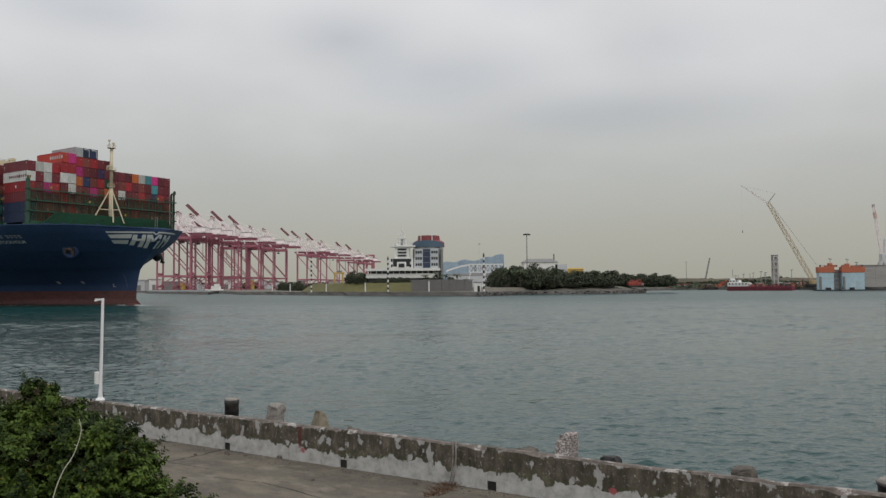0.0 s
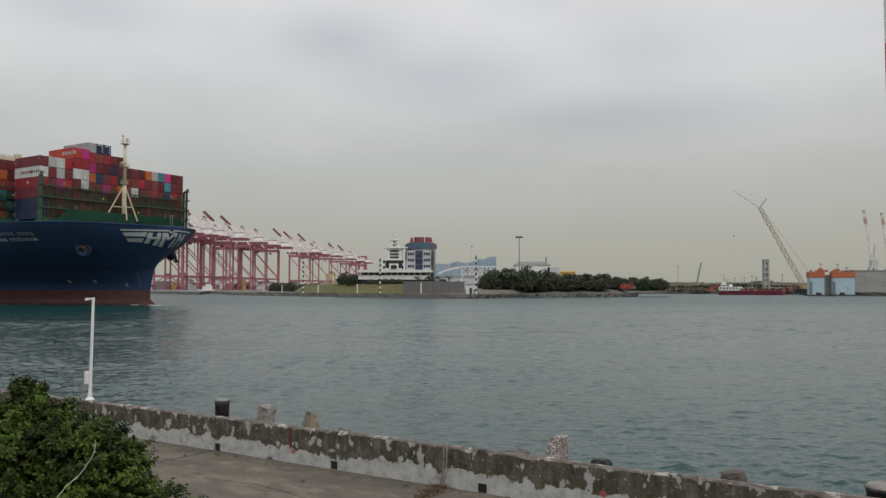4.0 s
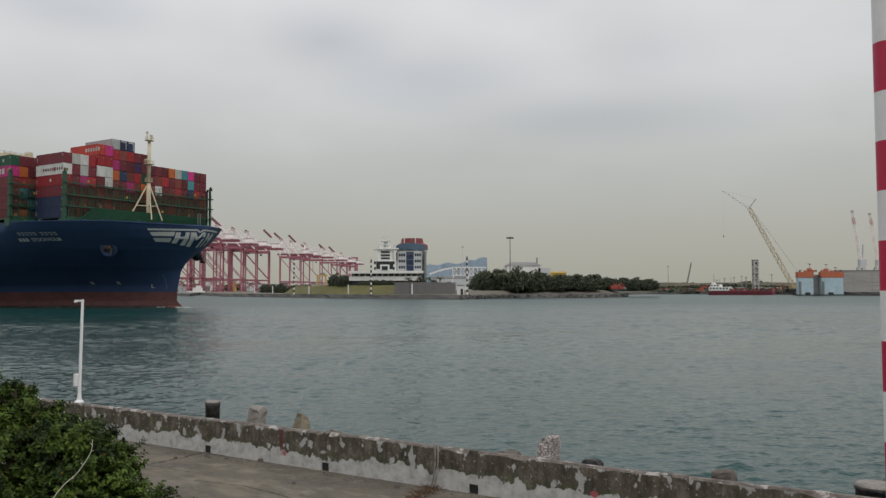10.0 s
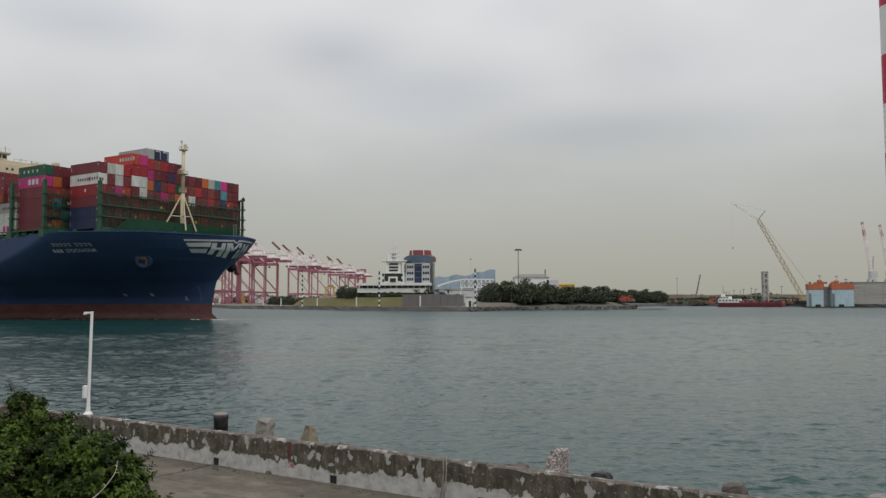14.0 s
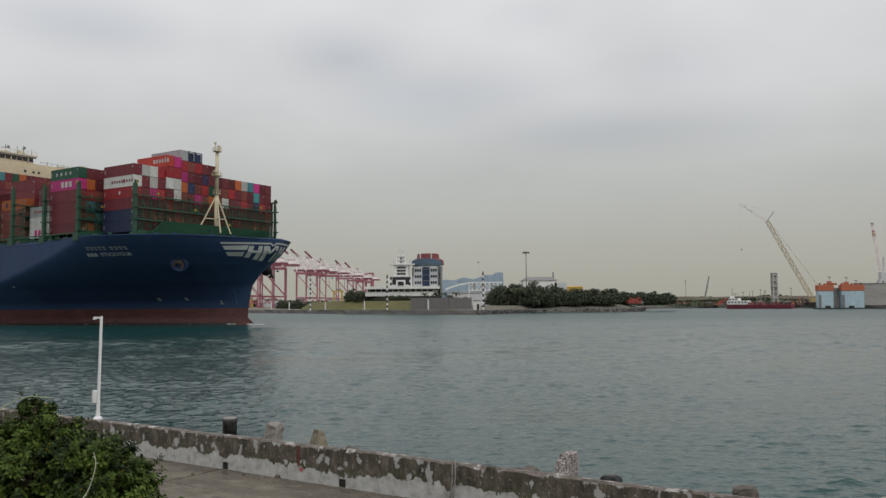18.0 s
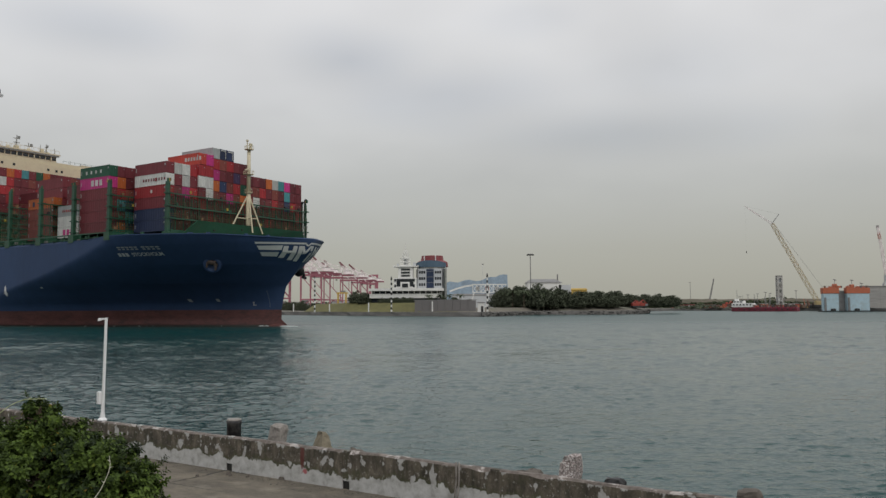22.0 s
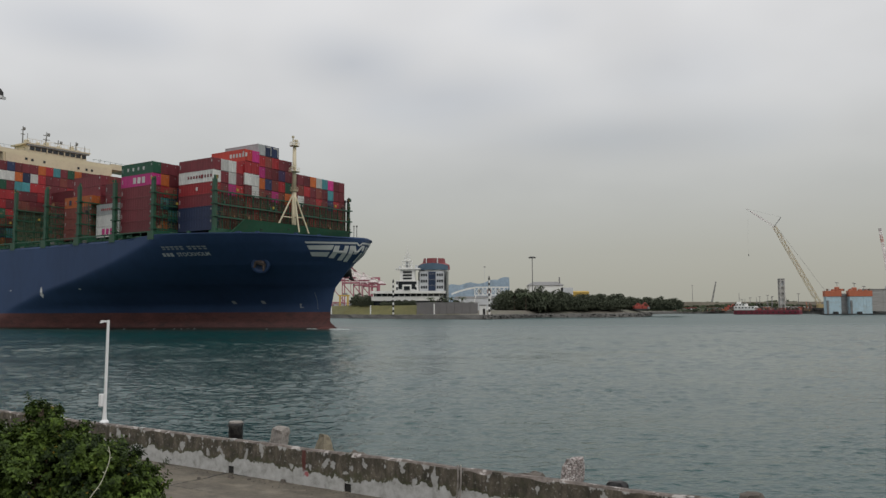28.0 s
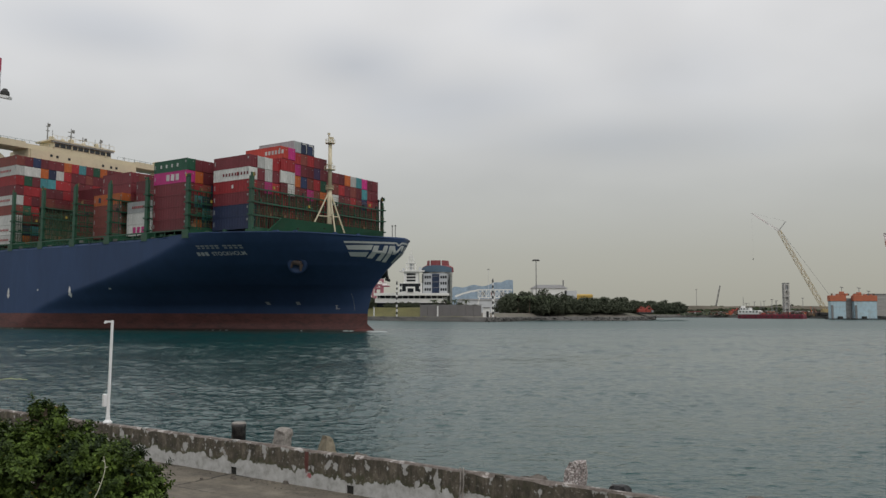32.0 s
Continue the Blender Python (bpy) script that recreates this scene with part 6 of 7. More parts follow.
def white_hall():
    t = thing("white_hall", pose(62, 522, 1.9), "white industrial hall with a low dark roof and chimney", "building")
    bm = bmesh.new()
    box(bm, (2, 4, 9), (22, 16, 18))
    part("main_wall", bm, WHITE_WALL, t)
    bm = bmesh.new()
    vs = [bm.verts.new(p) for p in ((-9.8, -4.6, 18), (14, -4.6, 18), (14, 12.6, 18), (-9.8, 12.6, 18), (-6, 4, 20.5), (10, 4, 20.5))]
    for f in ((0, 1, 5, 4), (1, 2, 5), (2, 3, 4, 5), (3, 0, 4), (3, 2, 1, 0)):
        bm.faces.new([vs[i] for i in f])
    part("roof", bm, STEEL_GREY, t)
    bm = bmesh.new()
    box(bm, (15.5, 2, 8.2), (8, 12, 16.4))
    part("annex_wall", bm, PALE_WALL, t)
    bm = bmesh.new()
    box(bm, (11.5, 2, 19.5), (0.8, 0.8, 8))
    part("chimney", bm, STEEL_GREY, t)
    for k in range(5):
        bm = bmesh.new()
        box(bm, (-6 + 4 * k, -4.1, 13), (1.4, 0.3, 1.8))
        part("window", bm, DARK_GLASS, t)
    t = thing("yellow_hall", pose(93, 566, 1.9), "low yellow-walled shed among the trees", "building")
    bm = bmesh.new()
    box(bm, (0, 0, 7.0), (13, 10, 14))
    part("wall", bm, YELLOW_STEEL, t)
    bm = bmesh.new()
    box(bm, (0, 0, 14.5), (14, 11, 1.0), taper=0.85)
    part("roof", bm, YELLOW_STEEL, t)


BLUE_HILL = surface("blue_sheeting", (0.2, 0.27, 0.34), 0.6, vary=0.35, big=0.2, fine=0.9, dirt=(0.14, 0.2, 0.24), dirt_amount=0.7)


def blue_shed():
    t = thing("stockpile_cover", pose(26, 700, 1.9), "long uneven stockpile under blue sheeting", "stockpile")
    prof = [23, 24.6, 24.2, 23.6, 24.4, 25.6, 26.2, 25.4, 24.8, 25.2, 26.4, 28, 28.4, 28.2, 30, 30.6, 30.2]
    for k in range(16):
        bm = bmesh.new()
        x0, x1 = -27 + 3.4 * k, -27 + 3.4 * (k + 1)
        a, b = prof[k], prof[k + 1]
        q = [(x0, -14, 0), (x1, -14, 0), (x1, -5, b), (x0, -5, a), (x0, 12, 0), (x1, 12, 0)]
        v = [bm.verts.new(p) for p in q]
        for f in ((0, 1, 2, 3), (3, 2, 5, 4), (0, 3, 4), (1, 5, 2)):
            bm.faces.new([v[i] for i in f])
        part("sheet", bm, BLUE_HILL, t)
    t = thing("storage_shed", pose(26, 604, 1.9), "long pale storage shed before the stockpile", "shed")
    bm = bmesh.new()
    box(bm, (0, 0, 5.6), (44, 12, 11.2))
    part("wall", bm, PALE_WALL, t)
    bm = bmesh.new()
    box(bm, (0, 0, 11.7), (45, 13, 1.2), taper=0.9)
    part("roof", bm, STEEL_GREY, t)
    # conveyor gallery with open white trusses in front
    t = thing("conveyor_gallery", pose(0, 520, 1.9), "white steel conveyor gallery rising on open trusses", "conveyor")
    bm = bmesh.new()
    for a, b in (((2, 0, 12.6), (7, 0, 14.4)), ((7, 0, 14.4), (12, 0, 15.8)), ((12, 0, 15.8), (17, 0, 16.6))):
        beam(bm, a, b, 0.8)
    box(bm, (28, 0, 16.9), (22.4, 3.4, 0.7))
    part("gallery", bm, WHITE_WALL, t)
    bm = bmesh.new()
    box(bm, (28, -1.6, 11.8), (22.4, 0.5, 0.6))
    part("lower_chord", bm, WHITE_WALL, t)
    for k in range(8):
        x = 17 + 2.75 * k
        bm = bmesh.new()
        beam(bm, (x, -1.6, 11.8), (x, -1.6, 16.7), 0.26)
        part("upright", bm, WHITE_WALL, t)
        bm = bmesh.new()
        beam(bm, (x, -1.6, 12.0), (x + 2.75, -1.6, 16.5), 0.2)
        part("diagonal", bm, WHITE_WALL, t)
        bm = bmesh.new()
        beam(bm, (x + 2.75, -1.6, 12.0), (x, -1.6, 16.5), 0.2)
        part("diagonal", bm, WHITE_WALL, t)
    for x in (18, 28, 38):
        for y in (-2, 2):
            bm = bmesh.new()
            beam(bm, (x - 3, y, 0), (x, y, 11.8), 0.35)
            part("trestle_leg", bm, WHITE_WALL, t)
    for k in range(3):
        bm = bmesh.new()
        box(bm, (20.5 + 6.2 * k, 0.6, 14.3), (2.4, 1.2, 3.0))
        part("panel", bm, BRICK_RED if k == 1 else STEEL_GREY, t)
    t = thing("shore_hut", pose(16.4, 380, 1.9), "small white hut with a dark doorway", "hut")
    bm = bmesh.new()
    box(bm, (0, 0, 2.2), (3.2, 3, 4.4))
    part("wall", bm, WHITE_WALL, t)
    bm = bmesh.new()
    box(bm, (0, 0, 4.55), (3.7, 3.5, 0.35))
    part("roof", bm, STEEL_GREY, t)
    bm = bmesh.new()
    box(bm, (0.5, -1.52, 1.4), (1.2, 0.15, 2.8))
    part("doorway", bm, BLACK_PAINT, t)


high_mast()
white_hall()
blue_shed()


def harbour_sheds():
    rng = random.Random(21)
    cols = [PALE_WALL, WHITE_WALL, STEEL_GREY, YELLOW_STEEL, PALE_WALL]
    for k in range(16):
        px = 250 + 24 * k + rng.uniform(-6, 6)
        d = 1000 + 40 * k
        w, h = rng.uniform(10, 24), rng.uniform(7, 16)
        t = thing("quay_shed", pose((px - 784) / 1397 * d, d, 1.9), "pale low shed on the container quay", "shed", "quay sheds")
        bm = bmesh.new()
        box(bm, (0, 0, h / 2), (w, 14, h))
        part("wall", bm, cols[k % 5], t)
        bm = bmesh.new()
        box(bm, (0, 0, h + 0.6), (w + 1, 15, 1.2), taper=0.9)
        part("roof", bm, STEEL_GREY, t)
        bm = bmesh.new()
        box(bm, (w * 0.1, -7.1, h * 0.3), (w * 0.3, 0.3, h * 0.5))
        part("door", bm, STEEL_GREY, t)
    # white launch at the quay
    t = thing("moored_launch", pose(-258, 890, 0, 0, 0, -10), "white motor launch moored at the quay", "boat")
    bm = bmesh.new()
    box(bm, (0, 0, 1.5), (20, 6, 3.4), bevel=0.5)
    part("hull", bm, WHITE_WALL, t)
    bm = bmesh.new()
    box(bm, (2, 0, 5), (10, 4.6, 4), bevel=0.3)
    box(bm, (3, 0, 8), (5, 3.6, 2.4), bevel=0.3)
    part("cabin", bm, WHITE_WALL, t)
    bm = bmesh.new()
    beam(bm, (3, 0, 9), (3, 0, 15), 0.2, 6)
    part("mast", bm, STEEL_GREY, t)
    # two portal frames far behind
    t = thing("far_gantry", pose(-185, 2000, 1.9), "distant red gantry frame", "crane")
    for x in (-9, 9):
        bm = bmesh.new()
        box(bm, (x, 0, 42), (5, 5, 84))
        part("leg", bm, CRANE_HAZED_RED, t)
    for z in (60, 82):
        bm = bmesh.new()
        box(bm, (0, 0, z), (22, 4, 4))
        part("beam", bm, CRANE_HAZED_RED, t)


harbour_sheds()


# ---- the quay road and sea wall on the near side ----
GZ, WALL_H, WALL_T = 1.09, 0.75, 0.15
WX, WY = 0.82, 14.07                      # a point on the foot of the wall's inner face
ALONG = Vector((0.8388, -0.5444, 0))
SEA = Vector((0.5444, 0.8388, 0))
WALL_TURN = math.degrees(math.atan2(-0.5444, 0.8388))


def wall_pose(s, off, z):
    p = Vector((WX, WY, 0)) + ALONG * s + SEA * off
    return pose(p.x, p.y, z, 0, 0, WALL_TURN)


def wall_material():
    """Mossy dark concrete above, flaking white paint below and in patches."""
    m, nt, b = shader("flaking_white_sea_wall")
    tc = nt.nodes.new("ShaderNodeTexCoord")
    sep = nt.nodes.new("ShaderNodeSeparateXYZ")
    nt.links.new(tc.outputs["Object"], sep.inputs[0])
    conc = ramp_node(nt, noise_node(nt, 3.2, 8, 0.75, stretch=(1, 1, 0.6)), [(0.3, (0.026, 0.023, 0.018)), (0.46, (0.075, 0.065, 0.05)), (0.6, (0.15, 0.128, 0.1)), (0.72, (0.28, 0.255, 0.215))])
    streak = ramp_node(nt, noise_node(nt, 6.0, 5, 0.65, stretch=(1, 1, 0.2)), [(0.48, (0, 0, 0)), (0.64, (0.6, 0.6, 0.6))])
    conc = mix_node(nt, streak, conc, (0.018, 0.018, 0.012))
    moss = ramp_node(nt, noise_node(nt, 4.3, 6, 0.7), [(0.5, (0, 0, 0)), (0.64, (0.55, 0.55, 0.55))])
    conc = mix_node(nt, moss, conc, (0.062, 0.06, 0.034))
    speck = ramp_node(nt, noise_node(nt, 15.0, 3, 0.6), [(0.6, (0, 0, 0)), (0.66, (0.6, 0.6, 0.6))])
    conc = mix_node(nt, speck, conc, (0.3, 0.29, 0.26))
    white = ramp_node(nt, noise_node(nt, 5.0, 6, 0.65), [(0.3, (0.27, 0.27, 0.25)), (0.5, (0.43, 0.43, 0.42)), (0.7, (0.52, 0.53, 0.52))])
    # height plus noise decides where the paint holds
    n = noise_node(nt, 3.0, 6, 0.62, stretch=(1, 1, 0.8))
    n2 = noise_node(nt, 0.7, 3, 0.5)
    a = nt.nodes.new("ShaderNodeMath")
    a.operation = "MULTIPLY_ADD"
    nt.links.new(n, a.inputs[0])
    a.inputs[1].default_value = 0.6
    nt.links.new(sep.outputs["Z"], a.inputs[2])
    a2 = nt.nodes.new("ShaderNodeMath")
    a2.operation = "MULTIPLY_ADD"
    nt.links.new(n2, a2.inputs[0])
    a2.inputs[1].default_value = 0.3
    nt.links.new(a.outputs[0], a2.inputs[2])
    f = ramp_node(nt, a2.outputs[0], [(0.752, (1, 1, 1)), (0.772, (0, 0, 0))])
    # a line of green growth where the paint ends
    green = ramp_node(nt, a2.outputs[0], [(0.77, (0.6, 0.6, 0.6)), (0.86, (0, 0, 0))])
    conc = mix_node(nt, green, conc, (0.06, 0.07, 0.028))
    blotch = ramp_node(nt, noise_node(nt, 4.2, 3, 0.5, stretch=(1, 1, 0.75)), [(0.6, (0, 0, 0)), (0.625, (0.8, 0.8, 0.8))])
    f = mix_node(nt, 1.0, f, blotch, "LIGHTEN")
    # flakes left along the top edge, running down in tongues
    a3 = nt.nodes.new("ShaderNodeMath")
    a3.operation = "MULTIPLY_ADD"
    nt.links.new(sep.outputs["Z"], a3.inputs[0])
    a3.inputs[1].default_value = 1.1
    nt.links.new(noise_node(nt, 3.6, 6, 0.6, stretch=(1, 1, 0.5)), a3.inputs[2])
    half = nt.nodes.new("ShaderNodeMath")
    half.operation = "MULTIPLY"
    half.inputs[1].default_value = 0.5
    nt.links.new(a3.outputs[0], half.inputs[0])
    tongue = ramp_node(nt, half.outputs[0], [(0.66, (0, 0, 0)), (0.676, (0.9, 0.9, 0.9))])
    f = mix_node(nt, 1.0, f, tongue, "LIGHTEN")
    c = mix_node(nt, f, conc, white)
    # spilt red paint: a run down the wall and two dabs
    for sx, sz, wx, wz, strength, tint in ((-4.56, 0.52, 0.07, 0.34, 0.75, (0.11, 0.022, 0.02)), (-4.48, 0.235, 0.07, 0.06, 0.9, (0.36, 0.09, 0.1)), (2.24, 0.29, 0.08, 0.06, 0.9, (0.36, 0.09, 0.1))):
        mp = nt.nodes.new("ShaderNodeMapping")
        mp.inputs["Location"].default_value = (-sx / wx, 0, -sz / wz)
        mp.inputs["Scale"].default_value = (1 / wx, 0, 1 / wz)
        nt.links.new(tc.outputs["Object"], mp.inputs[0])
        ln = nt.nodes.new("ShaderNodeVectorMath")
        ln.operation = "LENGTH"
        nt.links.new(mp.outputs[0], ln.inputs[0])
        wob = nt.nodes.new("ShaderNodeMath")
        nt.links.new(ln.outputs["Value"], wob.inputs[0])
        nt.links.new(noise_node(nt, 14.0, 3, 0.6), wob.inputs[1])
        hf = nt.nodes.new("ShaderNodeMath")
        hf.operation = "MULTIPLY"
        hf.inputs[1].default_value = 0.5
        nt.links.new(wob.outputs[0], hf.inputs[0])
        c = mix_node(nt, ramp_node(nt, hf.outputs[0], [(0.6, (strength,) * 3), (0.75, (0, 0, 0))]), c, tint)
    nt.links.new(c, b.inputs["Base Color"])
    b.inputs["Roughness"].default_value = 0.92
    bump_node(nt, b, n, 0.8, 0.03)
    return m


WALL_MAT = wall_material()


def chipped_top():
    m, nt, b = shader("chipped_wall_top")
    n = noise_node(nt, 5.0, 7, 0.7)
    c = ramp_node(nt, n, [(0.3, (0.06, 0.05, 0.043)), (0.48, (0.135, 0.115, 0.102)), (0.66, (0.24, 0.21, 0.19))])
    chip = ramp_node(nt, noise_node(nt, 2.6, 6, 0.66), [(0.56, (0, 0, 0)), (0.6, (0.9, 0.9, 0.9))])
    nt.links.new(mix_node(nt, chip, c, (0.46, 0.43, 0.41)), b.inputs["Base Color"])
    b.inputs["Roughness"].default_value = 0.93
    bump_node(nt, b, n, 0.7, 0.02)
    return m


WALL_TOP = chipped_top()
CONCRETE = surface("pitted_concrete", (0.27, 0.25, 0.23), 0.92, vary=0.35, big=3.0, fine=18, bump=0.02, dirt=(0.085, 0.075, 0.06), dirt_amount=0.75)
TAN_STONE = surface("tan_stone", (0.2, 0.175, 0.125), 0.92, vary=0.35, big=3, fine=16, bump=0.02, dirt=(0.1, 0.09, 0.07), dirt_amount=0.5)


def pebble_material():
    m, nt, b = shader("pebbled_concrete")
    tc = nt.nodes.new("ShaderNodeTexCoord")
    v = nt.nodes.new("ShaderNodeTexVoronoi")
    v.inputs["Scale"].default_value = 44
    nt.links.new(tc.outputs["Object"], v.inputs["Vector"])
    bw = nt.nodes.new("ShaderNodeSeparateXYZ")
    nt.links.new(v.outputs["Color"], bw.inputs[0])
    stone = ramp_node(nt, bw.outputs[0], [(0.0, (0.12, 0.105, 0.1)), (0.4, (0.3, 0.25, 0.24)), (0.7, (0.45, 0.4, 0.39)), (1.0, (0.62, 0.6, 0.58))])
    gap = ramp_node(nt, v.outputs["Distance"], [(0.45, (0, 0, 0)), (0.7, (0.7, 0.7, 0.7))])
    nt.links.new(mix_node(nt, gap, stone, (0.09, 0.08, 0.07)), b.inputs["Base Color"])
    b.inputs["Roughness"].default_value = 0.85
    bump_node(nt, b, v.outputs["Distance"], -0.8, 0.03)
    return m


PEBBLE = pebble_material()
DULL_BLOCK = surface("dull_dark_concrete", (0.12, 0.105, 0.09), 0.92, vary=0.4, big=3, fine=14, bump=0.02, dirt=(0.05, 0.045, 0.04), dirt_amount=0.6)
TAR_IRON = surface("tarred_iron", (0.02, 0.02, 0.022), 0.6, vary=0.4, big=3, fine=12, dirt=(0.2, 0.19, 0.17), dirt_amount=0.4)
WHITE_PAINT = surface("white_pole_paint", (0.74, 0.75, 0.76), 0.45, vary=0.06, big=1, fine=8)
CRIMSON = surface("crimson_pole_paint", (0.46, 0.005, 0.055), 0.45, vary=0.1, big=1, fine=8)
# near-black: fills the road cracks, and stands in for shade in the drain holes
DARK_HOLE = surface("dark_crack_and_hole_shade", (0.02, 0.02, 0.018), 0.95, vary=0.3, big=3, fine=9)
WEED = surface("dry_weed", (0.105, 0.062, 0.036), 0.95, vary=0.4, big=4, fine=20)


def road_material():
    m, nt, b = shader("worn_quay_road")
    n1 = noise_node(nt, 0.8, 6, 0.62, stretch=(0.55, 1, 1))
    n2 = noise_node(nt, 9.0, 8, 0.7)
    c = ramp_node(nt, n1, [(0.34, (0.06, 0.053, 0.041)), (0.5, (0.115, 0.1, 0.077)), (0.64, (0.185, 0.163, 0.127))])
    c = mix_node(nt, 0.4, c, ramp_node(nt, n2, [(0.3, (0.055, 0.049, 0.04)), (0.7, (0.165, 0.146, 0.12))]))
    tan = ramp_node(nt, noise_node(nt, 1.5, 5, 0.6, stretch=(0.45, 1, 1)), [(0.5, (0, 0, 0)), (0.66, (0.6, 0.6, 0.6))])
    c = mix_node(nt, tan, c, (0.215, 0.187, 0.14))
    st = ramp_node(nt, noise_node(nt, 1.6, 6, 0.65), [(0.56, (0, 0, 0)), (0.68, (0.55, 0.55, 0.55))])
    c = mix_node(nt, st, c, (0.07, 0.064, 0.055))
    dust = ramp_node(nt, noise_node(nt, 1.7, 6, 0.66, stretch=(0.6, 1.0, 1)), [(0.53, (0, 0, 0)), (0.66, (0.55, 0.55, 0.55))])
    c = mix_node(nt, dust, c, (0.25, 0.225, 0.18))
    damp = ramp_node(nt, noise_node(nt, 0.55, 5, 0.6, stretch=(0.5, 1.1, 1)), [(0.56, (0, 0, 0)), (0.64, (0.6, 0.6, 0.6))])
    c = mix_node(nt, damp, c, (0.06, 0.054, 0.046))
    grit = ramp_node(nt, noise_node(nt, 46.0, 3, 0.6), [(0.6, (0, 0, 0)), (0.7, (0.3, 0.3, 0.3))])
    c = mix_node(nt, grit, c, (0.3, 0.28, 0.24))
    nt.links.new(c, b.inputs["Base Color"])
    b.inputs["Roughness"].default_value = 0.93
    bump_node(nt, b, n2, 0.6, 0.025)
    return m


ROAD = road_material()
HOLES = [-13.4, -10.0, -6.75, -3.39, 0.0, 3.39, 6.8, 10.2]


def sea_wall():
    ob = new("sea_wall")
    ob.matrix_basis = wall_pose(0, 0, GZ)
    tagged(ob, "low concrete sea wall with flaking white paint and moss", "wall", kind="structure")
    rng = random.Random(6)
    edges = [-34.0] + HOLES + [15.0]
    for k, (a, b) in enumerate(zip(edges, edges[1:])):
        # a length of wall between two drain holes, open at the foot beside each
        bm = bmesh.new()
        a0 = a + (0.095 if k else 0)
        b0 = b - (0.095 if k < len(edges) - 2 else 0)
        n = max(6, int((b0 - a0) / 0.09))
        sec = []
        step = rng.uniform(0, 0.02)
        for i in range(n + 1):
            s = a0 + (b0 - a0) * i / n
            j = 0.012 * noise.noise(Vector((s * 2.1, 3, 1)))
            chip = max(0.0, noise.noise(Vector((s * 1.7, 9, 4))) - 0.12) * 0.12 + max(0.0, noise.noise(Vector((s * 6.3, 2, 4))) - 0.15) * 0.05
            t = WALL_H + 0.02 * noise.noise(Vector((s * 0.6, 0, 0))) + 0.012 * noise.noise(Vector((s * 3.7, 5, 0))) - step
            sec.append([bm.verts.new(p) for p in ((s, -0.02 + j, -0.3), (s, j, 0.02), (s, j * 2, t * 0.5), (s, j, t - 0.03 - chip), (s, 0.03 + chip, t), (s, WALL_T - 0.03, t), (s, WALL_T, t - 0.04), (s, WALL_T, -0.3))])
        for p, q in zip(sec, sec[1:]):
            for i in range(7):
                bm.faces.new((p[i], q[i], q[i + 1], p[i + 1]))
        for e, flip in ((sec[0], False), (sec[-1], True)):
            bm.faces.new(e if flip else e[::-1])
        me_ob = part("wall_length", bm, WALL_MAT, ob)
        me_ob.data.materials.append(WALL_TOP)
        for poly in me_ob.data.polygons:
            if poly.normal.z > 0.6:
                poly.material_index = 1
        if k < len(edges) - 2:
            bm = bmesh.new()
            box(bm, (b, WALL_T / 2, (WALL_H + 0.16) / 2 - 0.004), (0.188, WALL_T - 0.02, WALL_H - 0.168))
            part("lintel", bm, WALL_MAT, ob)
            # dark panel just behind the face puts the hole's shade into colour
            bm = bmesh.new()
            box(bm, (b, 0.045, 0.08), (0.186, 0.03, 0.22))
            part("drain_shade", bm, DARK_HOLE, ob)
    # cable down the joint by the weeds
    bm = bmesh.new()
    for dx in (0.0, 0.06):
        pts = [(-0.78 + dx, -0.03, 0.8), (-0.77 + dx, -0.04, 0.5), (-0.8 + dx, -0.05, 0.2), (-0.84 + dx, -0.06, 0.02)]
        for p, q in zip(pts, pts[1:]):
            beam(bm, p, q, 0.016, 6)
    part("cable", bm, CONCRETE, ob, "pale cable hanging down the wall")


